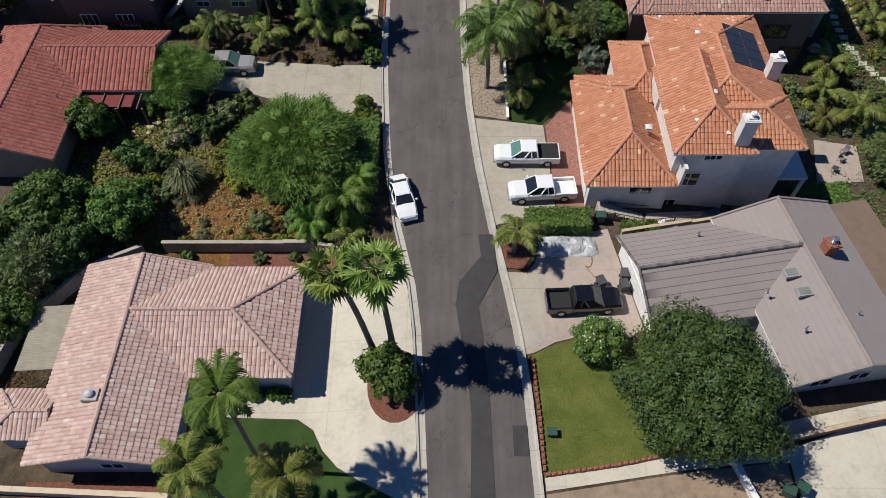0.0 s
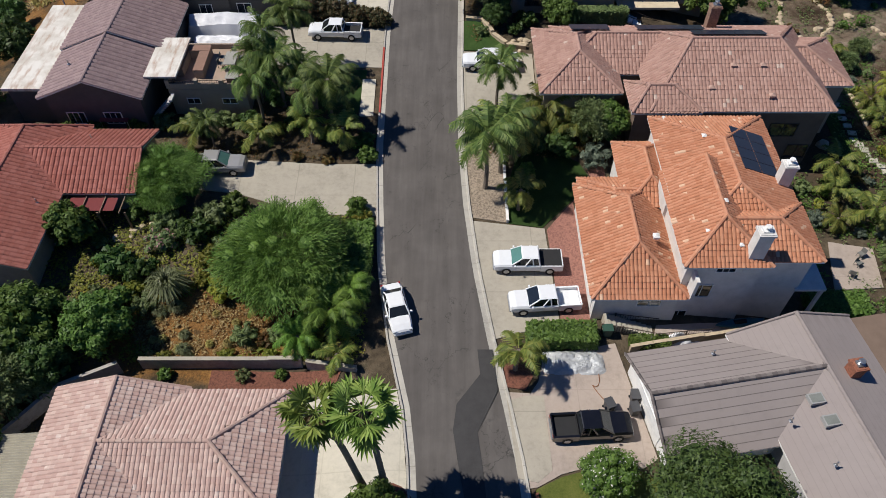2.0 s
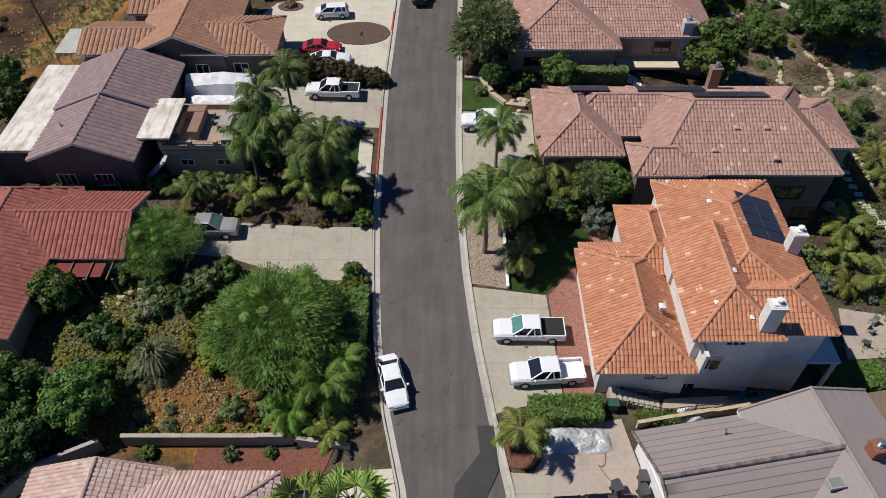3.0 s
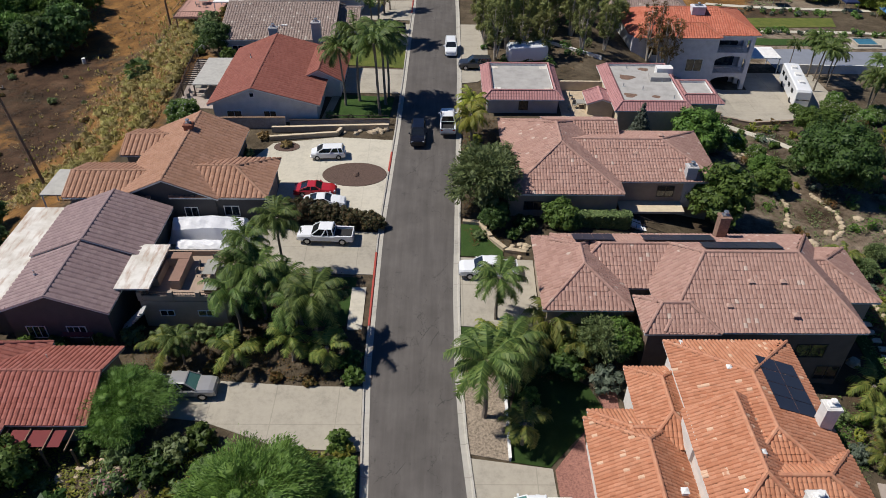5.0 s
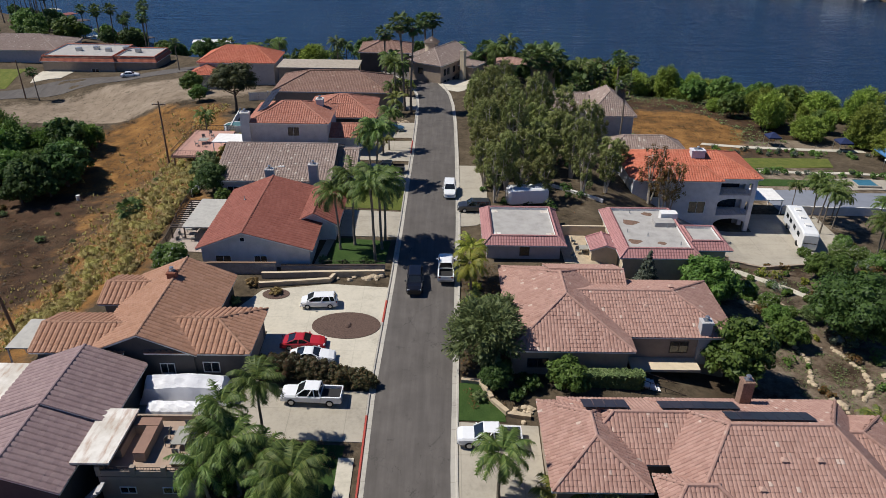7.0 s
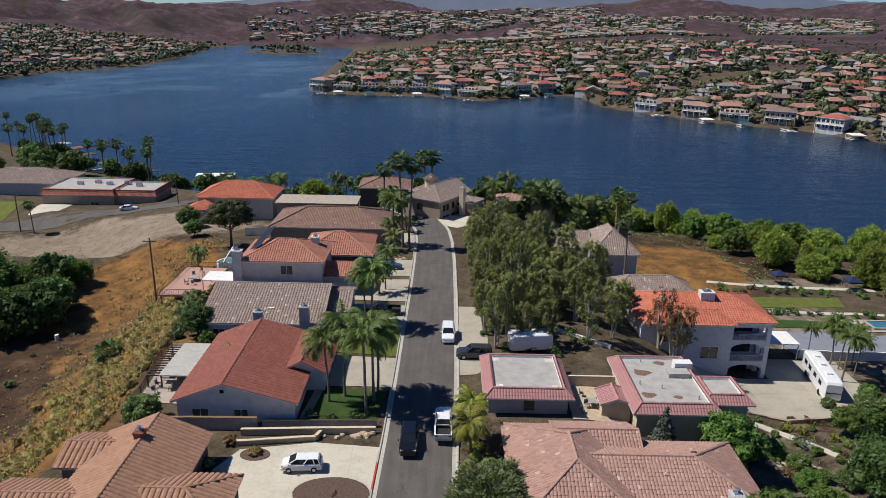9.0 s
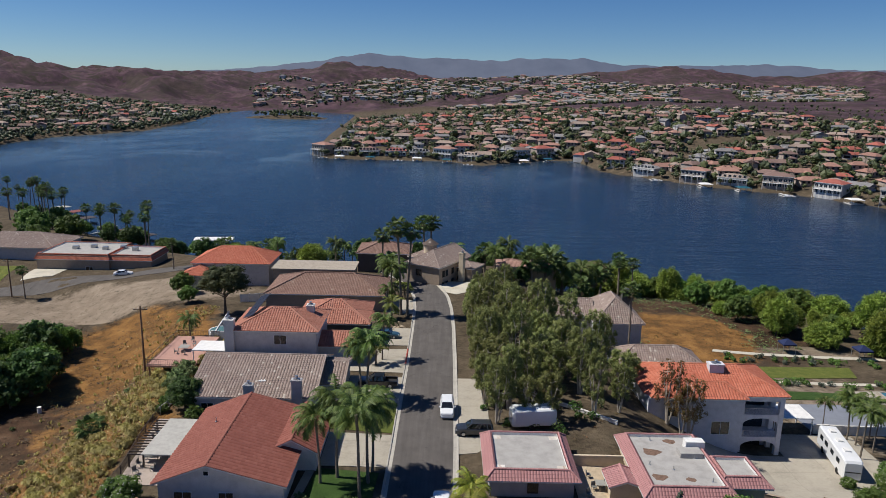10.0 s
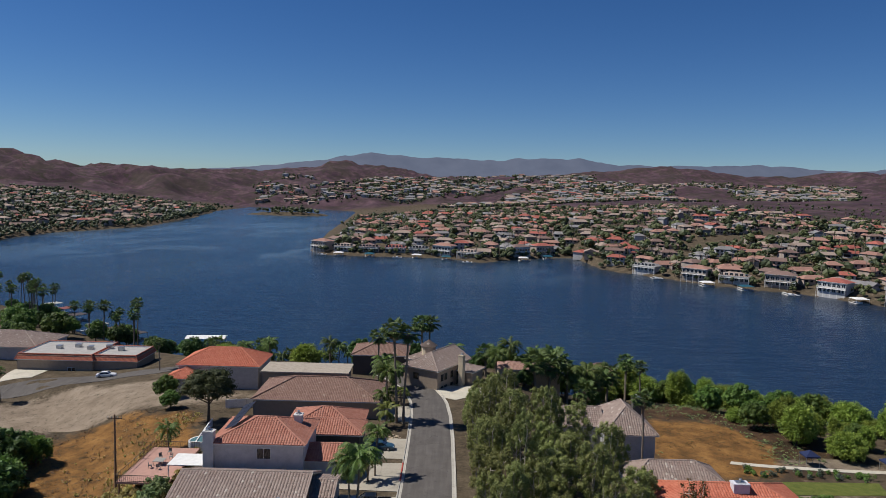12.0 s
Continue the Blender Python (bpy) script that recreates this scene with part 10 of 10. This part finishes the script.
def far_settlement():
    rng = random.Random(77)
    geos = {k: Geo() for k in FAR_ROOFS}
    small = {k: Geo() for k in FAR_ROOFS}
    trees, palms = Geo(), Geo()
    FORE = []
    # water-front row first, then the slopes behind
    for k in range(21):
        x = -112 + k * 22.5 + rng.uniform(-1, 1)
        if 30 < x < 50 or 112 < x < 140:
            continue
        y = shore_far(x) + 16
        if land_far(x, y) > 4:
            FORE.append((x, y))
    cells = []
    for y0 in np.arange(440, 1250, 24):
        for x0 in np.arange(-150, 800, 21):
            cells.append((x0 + rng.uniform(-6, 6), y0 + rng.uniform(-7, 7)))
    for y0 in np.arange(560, 1500, 26):
        for x0 in np.arange(-900, -400, 25):
            cells.append((x0 + rng.uniform(-7, 7), y0 + rng.uniform(-7, 7)))
    for x, y in cells:
        d = land_far(x, y)
        if d < 24 or abs(x) > 0.72 * y + 40:
            continue
        # streets and open ground between the lots
        if noise.noise((x / 95, y / 95, 9.0)) > 0.42 or d > 560:
            if rng.random() < 0.5:
                far_tree(trees, x, y, lie(x, y), rng.uniform(1.5, 3.5), rng.uniform(2, 5), rng)
            continue
        if rng.random() < 0.88:
            key = rng.choices(list(FAR_ROOFS), [0.16, 0.3, 0.28, 0.14, 0.22])[0]
            w = rng.uniform(11, 17)
            far_house(geos[key], x, y, lie(x, y), w, rng.uniform(8, 11), 2.9, rng.uniform(-35, 35) + rng.choice([0, 0, 90]), rng.random() < 0.35, rng)
        for q in range(rng.choice([8, 9, 10, 12])):
            tx, ty = x + rng.uniform(-13, 13), y + rng.uniform(-13, 13)
            if land_far(tx, ty) > 6:
                if rng.random() < 0.12:
                    far_palm(palms, tx, ty, lie(tx, ty), rng.uniform(6, 12), rng)
                else:
                    far_tree(trees, tx, ty, lie(tx, ty), rng.uniform(1.6, 3.2) * (2.0 if q == 0 else 1), rng.uniform(3.5, 6.5) * (1.8 if q == 0 else 1), rng)
    # hillside estates far behind
    for k in range(7600):
        y = rng.uniform(1500, 2700)
        x = rng.uniform(-0.26, 0.56) * y
        if land_far(x, y) < 60 or noise.noise((x / 260, y / 300, 5.0)) > 0.16 or x < -0.12 * y and rng.random() < 0.7:
            continue
        z = lie(x, y)
        if z > (88 if 0.02 * y < x < 0.2 * y else 64):
            continue
        if rng.random() < 0.62:
            key = rng.choices(list(FAR_ROOFS), [0.04, 0.15, 0.16, 0.4, 0.35])[0]
            far_house(small[key], x, y, z, rng.uniform(13, 18), rng.uniform(9, 12), 3.4, rng.uniform(-25, 25), rng.random() < 0.5, rng)
        for q in range(6):
            tx, ty = x + rng.uniform(-20, 20), y + rng.uniform(-20, 20)
            far_tree(trees, tx, ty, lie(tx, ty), rng.uniform(2, 4.5), rng.uniform(4, 8), rng)
    for k in range(1900):
        y = rng.uniform(700, 1600)
        x = -rng.uniform(0.29, 0.72) * y
        if land_far(x, y) > 5:
            far_tree(trees, x, y, lie(x, y), rng.uniform(2, 4.5), rng.uniform(4, 9), rng)
    for k in range(60):
        a, r = rng.uniform(0, 6.28), rng.random() ** 0.5
        x, y = -300 + 70 * r * math.cos(a), 1385 + 34 * r * math.sin(a)
        if land_far(x, y) > 2:
            far_tree(trees, x, y, lie(x, y), rng.uniform(3, 5), rng.uniform(7, 13), rng)
    for k in range(700):
        y = rng.uniform(560, 1520)
        x = interp(y, [300, 500, 722, 827, 952, 1124, 1517, 1675], [-560, -470, -433, -436, -394, -403, -471, -456]) - rng.uniform(4, 34)
        far_tree(trees, x, y, lie(x, y), rng.uniform(1.6, 3.6), rng.uniform(3, 8), rng)
    for k in range(260):
        x = rng.uniform(-125, 400)
        y = shore_far(x) + rng.uniform(4, 26)
        if land_far(x, y) > 3:
            far_tree(trees, x, y, lie(x, y), rng.uniform(1.5, 3.4), rng.uniform(3, 7), rng)
    for dct, nm in ((geos, "far houses across the lake"), (small, "hillside estate houses in the distance")):
        for key, g in dct.items():
            roof_m = mat_plain("far_roof_" + key, FAR_ROOFS[key], 0.9, vary=0.25, scale=0.04)
            ob = part("far_houses", g, [FAR_WALL_W if key in ("grey", "red") else FAR_WALL, roof_m, DARK])
            tagged(ob, f"{key} roofed {nm}", "houses", kind="stuff")
    leaf = mat_leaf("far_foliage", [(0.024, 0.036, 0.014), (0.048, 0.064, 0.022), (0.095, 0.112, 0.038)], var=0.0, trans=0)
    tagged(part("far_trees", trees, [leaf, BARK]), "scattered green trees on the far shore", "trees", kind="stuff")
    tagged(part("far_palms", palms, [leaf, BARK_PALM]), "tall palms among the far houses", "palms", kind="stuff")
    # the water-front houses, each its own
    tiles = [mat_plain("far_roof_" + k, c) for k, c in FAR_ROOFS.items()]
    for i, (x, y) in enumerate(FORE):
        z = lie(x, y)
        hh = thing("lake_house", rng.choice(["white two-storey lakefront house with balconies", "tan two-storey lakefront house with terrace", "low lakefront house with wide tile roof"]), "house", (x, y, z),
                   math.degrees(math.atan2(shore_far(x + 8) - shore_far(x - 8), 16)) * 0.8)
        w, d, hgt = rng.uniform(16.5, 19.5), rng.uniform(11, 13), rng.choice([4.2, 7.0, 7.6, 7.6])
        wl = FAR_WALL_W if i % 2 else FAR_WALL
        g = Geo()
        g.box(-w / 2, w / 2, -d / 2, d / 2, -4, hgt)
        part("wall", g, wl, hh)
        roof(hh, -w / 2 - .7, w / 2 + .7, -d / 2 - .7, d / 2 + .7, hgt, hgt + 2.3, "x", (True, True), tiles[(i * 3 + 1) % 5], ridge=False)
        for f in range(2 if hgt > 4 else 1):
            for k in range(6):
                window(hh, "y-", -d / 2, -w / 2 + w * (k + 0.5) / 6, 0.6 + 3.4 * f, 1.9, 2.0)
        if hgt > 4:
            g = Geo()
            g.box(-w / 2, w / 2, -d / 2 - 1.8, -d / 2, 2.75, 2.95)
            bal = part("balcony", g, TRIM_W, hh)
            for k in range(5):
                a = -w / 2 + 0.1 + (w - 0.2) * k / 4
                g = Geo()
                g.box(a - .1, a + .1, -d / 2 - 1.85, -d / 2 - 1.65, -3, 3.7)
                part("post", g, TRIM_W, bal)
            g = Geo()
            g.box(-w / 2, w / 2, -d / 2 - 1.8, -d / 2 - 1.72, 3.7, 3.9)
            part("railing", g, TRIM_W, bal)
        # dock with a boat cover
        dk = thing("boat_dock", "floating boat dock with a canopy", "dock", (x + rng.uniform(-4, 4), shore_far(x) - 7, WATER))
        g = Geo()
        g.box(-4, 4, -4, -3.2, 0.1, 0.5)
        g.box(-4, -3.2, -3.2, 4, 0.1, 0.5)
        g.box(3.2, 4, -3.2, 4, 0.1, 0.5)
        g.box(-0.7, 0.7, 4, 11, 0.2, 0.5)
        part("pontoon", g, FAR_WALL_W, dk)
        if i % 3:
            g = Geo()
            g.add([(-4.3, -4.3, 3), (4.3, -4.3, 3), (4.3, 4.3, 3), (-4.3, 4.3, 3), (-2, 0, 3.9), (2, 0, 3.9)], [(0, 1, 5, 4), (2, 3, 4, 5), (1, 2, 5), (3, 0, 4)])
            part("canopy", g, [tiles[0], TRIM_W, MATS["kayak_teal"]][i % 3], dk)
            for a in (-3.9, 3.9):
                for b in (-3.9, 3.9):
                    g = Geo()
                    g.tube([(a, b, 0.4), (a, b, 3.0)], [0.08, 0.08], 5)
                    part("post", g, TRIM_W, dk)
        g = Geo()
        loft(g, [(3.0, 0.15, 0.6, 0.9), (1.8, 0.9, 0.1, 0.95), (-2.6, 1.05, 0.1, 0.9), (-2.7, 1.0, 0.2, 0.85)])
        bt = part("boat", g, CAR_WHITE)
        bt.matrix_basis = pose(dk.location.x, dk.location.y + 0.5, WATER + 0.1, 0, 0, 90)
        tagged(bt, "small white motor boat moored at a dock", "boat", "moored boats")


far_settlement()
# docks and boats on the near western bay
rk = random.Random(8)
tiles_dock = mat_plain("dock_canopy_red", (0.2, 0.06, 0.05), 0.8)
for k in range(6):
    x = -186 + k * 13 + rk.uniform(-3, 3)
    y = shore_near(x) + 6 + rk.uniform(-2, 3)
    dk = thing("boat_dock", "wooden boat dock with a flat canopy", "dock", (x, y, WATER), -30)
    g = Geo()
    g.box(-3.5, 3.5, 3, 3.8, 0.1, 0.5)
    g.box(-3.5, -2.8, -7, 3, 0.1, 0.5)
    part("pontoon", g, FAR_WALL_W, dk)
    g = Geo()
    g.box(-3.0, 3.0, -2.6, 4, 2.8, 3.0)
    part("canopy", g, (PATIO_PAINT, tiles_dock, TRIM_D)[k % 3], dk)
    for a in (-2.8, 2.8):
        for b in (-2.4, 3.7):
            g = Geo()
            g.tube([(a, b, -2), (a, b, 2.8)], [0.08, 0.08], 5)
            part("post", g, TRIM_W, dk)
    g = Geo()
    loft(g, [(3.0, 0.15, 0.6, 0.9), (1.8, 0.9, 0.1, 0.95), (-2.6, 1.05, 0.1, 0.9), (-2.7, 1.0, 0.2, 0.85)])
    bt = part("boat", g, CAR_WHITE)
    bt.matrix_basis = pose(x, y, WATER + 0.1, 0, 0, 60)
    tagged(bt, "small white motor boat moored at a dock", "boat", "moored boats")

cp = thing("boat_shelter", "long white roof over a boat slip on the lake", "boat shelter", (-91.0, 307.0, WATER), 6)
g = Geo()
g.add([(-7.5, -3.4, 3.2), (7.5, -3.4, 3.2), (7.5, 3.4, 3.2), (-7.5, 3.4, 3.2), (-7.5, 0, 3.8), (7.5, 0, 3.8)], [(0, 1, 5, 4), (2, 3, 4, 5), (3, 0, 4), (1, 2, 5), (3, 2, 1, 0)])
part("roof_sheet", g, TRIM_W, cp)
for a in (-7, 0, 7):
    for b in (-3.1, 3.1):
        g = Geo()
        g.tube([(a, b, -2), (a, b, 3.2)], [0.1, 0.1], 6)
        part("post", g, TRIM_W, cp)

# ---- roof tiles, laid course by course ----
def mat_tile_piece(name, cols, pale, share):
    g = Nodes(name)
    geo = g.t.nodes.new("ShaderNodeNewGeometry")
    info = g.t.nodes.new("ShaderNodeObjectInfo")
    f = g.math("FRACT", g.math("ADD", geo.outputs["Random Per Island"], info.outputs["Random"]))
    big = g.noise(0.4, 4)
    n = len(cols)
    c = g.ramp(g.math("ADD", g.math("MULTIPLY", f, 0.5), g.math("MULTIPLY", big, 0.5)), [(0.2 + 0.6 * i / (n - 1), q) for i, q in enumerate(cols)])
    if not share:
        share = -1.0
    odd = g.math("GREATER_THAN", g.math("ADD", f, g.math("MULTIPLY", g.noise(0.7, 2), 0.16)), 1.078 - share)
    c = g.mix(odd, c, pale)
    dirt = g.ramp(g.noise(1.6, 6), [(0.5, 0.0), (0.74, 0.3)])
    c = g.mix(dirt, c, tuple(0.5 * v for v in cols[0]))
    g.bump(g.noise(14.0, 4), 0.4, 0.01)
    return g.set(Base_Color=c, Roughness=0.85, Specular_IOR_Level=0.25)


def tile_points(pu, pv, rise, lift):
    """One arched tile: u across, v up the slope, its lower end riding on the course below."""
    vs = []
    for v, up in ((-0.05, lift), (pv * 1.04, 0.01)):
        for k, hh in ((-0.5, 0.0), (-0.33, 0.68), (0.0, 1.0), (0.33, 0.68), (0.5, 0.0)):
            vs.append(Vector((k * pu, v, up + hh * rise)))
    vs += [Vector((-0.5 * pu, -0.05, -0.01)), Vector((0.5 * pu, -0.05, -0.01))]
    return vs, [(0, 1, 6, 5), (1, 2, 7, 6), (2, 3, 8, 7), (3, 4, 9, 8), (10, 11, 4, 3, 2, 1, 0)]


def lay_tiles(base, cols, pu, pv, rise, lift, singles, where=None, pale=(0.5, 0.4, 0.33), share=0.0, jit=0.012):
    """Tiles every slope that bears the base material; the first ones inside where are pieces of their own."""
    rg = random.Random(len(base.name) * 7)
    mt = mat_tile_piece("piece_" + base.name, cols, pale, share)
    vs, fs = tile_points(pu, pv, rise, lift)
    one = Geo()
    one.add(vs, fs)
    me = one.mesh("roof_tile", mt)
    left = singles
    for ob, mat, slopes in ROOFS:
        if mat is not base:
            continue
        rest = Geo()
        for pts, ed in slopes:
            q = [Vector(p) for p in pts]
            nrm = (q[1] - q[0]).cross(q[2] - q[0]).normalized()
            if nrm.z < 0:
                nrm = -nrm
            e = Vector(ed).normalized()
            up = nrm.cross(e)
            if up.z < 0:
                up, e = -up, e
            if e.cross(up).dot(nrm) < 0:
                e = -e
            lo = min(q, key=lambda p: p.z)
            uv = [((p - lo).dot(e), (p - lo).dot(up)) for p in q]
            u0, u1, v1 = min(p[0] for p in uv), max(p[0] for p in uv), max(p[1] for p in uv)
            nu, nv = int((u1 - u0) / pu), int(v1 / pv)
            su, sv = (u1 - u0) / nu, v1 / nv
            m = len(uv)
            area = sum(uv[i][0] * uv[(i + 1) % m][1] - uv[(i + 1) % m][0] * uv[i][1] for i in range(m))
            sg = 1 if area > 0 else -1
            edges = []
            for i in range(m):
                a, b = uv[i], uv[(i + 1) % m]
                ln = math.hypot(b[0] - a[0], b[1] - a[1])
                if ln > 0.1:
                    edges.append((a[0], a[1], -(b[1] - a[1]) / ln * sg, (b[0] - a[0]) / ln * sg))
            for j in range(nv):
                for i in range(nu):
                    cu, cv = u0 + (i + 0.5) * su, j * sv
                    if min((cu - a) * nx + (cv + sv * 0.5 - b) * ny for a, b, nx, ny in edges) < 0.1:
                        continue
                    o = lo + e * (cu + rg.uniform(-jit, jit)) + up * (cv + rg.uniform(-jit, jit))
                    o += nrm * rg.uniform(0.0, jit)
                    w = ob.parent.matrix_basis @ o
                    if left > 0 and where and where(w):
                        t = new("roof_tile", me)
                        t.parent = ob
                        t.matrix_basis = Matrix(((e.x, up.x, nrm.x, o.x), (e.y, up.y, nrm.y, o.y), (e.z, up.z, nrm.z, o.z), (0, 0, 0, 1)))
                        left -= 1
                    else:
                        rest.add([o + e * p.x + up * p.y + nrm * p.z for p in vs], fs)
        if rest.v:
            tagged(part("roof_tiles", rest, mt, ob), kind="stuff")


lay_tiles(T_PINK, [(0.42, 0.28, 0.24), (0.48, 0.34, 0.295), (0.54, 0.41, 0.355)], 0.32, 0.42, 0.07, 0.055, 300, lambda w: w.y < 24, (0.58, 0.47, 0.42), 0.012)
lay_tiles(T_ORANGE, [(0.4, 0.165, 0.09), (0.45, 0.2, 0.115), (0.5, 0.24, 0.145)], 0.3, 0.42, 0.085, 0.06, 300, lambda w: w.y < 47, (0.58, 0.39, 0.27), 0.018)
lay_tiles(T_RED, [(0.26, 0.085, 0.065), (0.3, 0.107, 0.083), (0.34, 0.13, 0.105)], 0.42, 0.42, 0.1, 0.03, 0)
lay_tiles(T_BROWN, [(0.31, 0.18, 0.145), (0.355, 0.215, 0.175), (0.4, 0.25, 0.205)], 0.34, 0.44, 0.07, 0.045, 0, None, (0.48, 0.37, 0.31), 0.006)
lay_tiles(T_MAUVE, [(0.225, 0.158, 0.158), (0.25, 0.178, 0.178), (0.28, 0.205, 0.2)], 0.58, 0.42, 0.13, 0.02, 0)
lay_tiles(T_TAN, [(0.31, 0.168, 0.107), (0.345, 0.192, 0.127), (0.375, 0.215, 0.147)], 0.54, 0.42, 0.13, 0.03, 0)
lay_tiles(T_REDM, [(0.215, 0.073, 0.055), (0.24, 0.085, 0.064), (0.265, 0.1, 0.076)], 0.6, 0.42, 0.13, 0.02, 0)
lay_tiles(T_GBROWN, [(0.25, 0.185, 0.158), (0.285, 0.22, 0.19), (0.32, 0.255, 0.222)], 0.4, 0.44, 0.09, 0.04, 0, None, (0.44, 0.38, 0.33), 0.03)
lay_tiles(T_TERRA, [(0.34, 0.14, 0.098), (0.385, 0.17, 0.12), (0.42, 0.2, 0.148)], 0.4, 0.44, 0.1, 0.04, 0)
lay_tiles(T_CORAL, [(0.42, 0.125, 0.075), (0.47, 0.15, 0.092), (0.51, 0.185, 0.12)], 0.4, 0.44, 0.1, 0.04, 0)
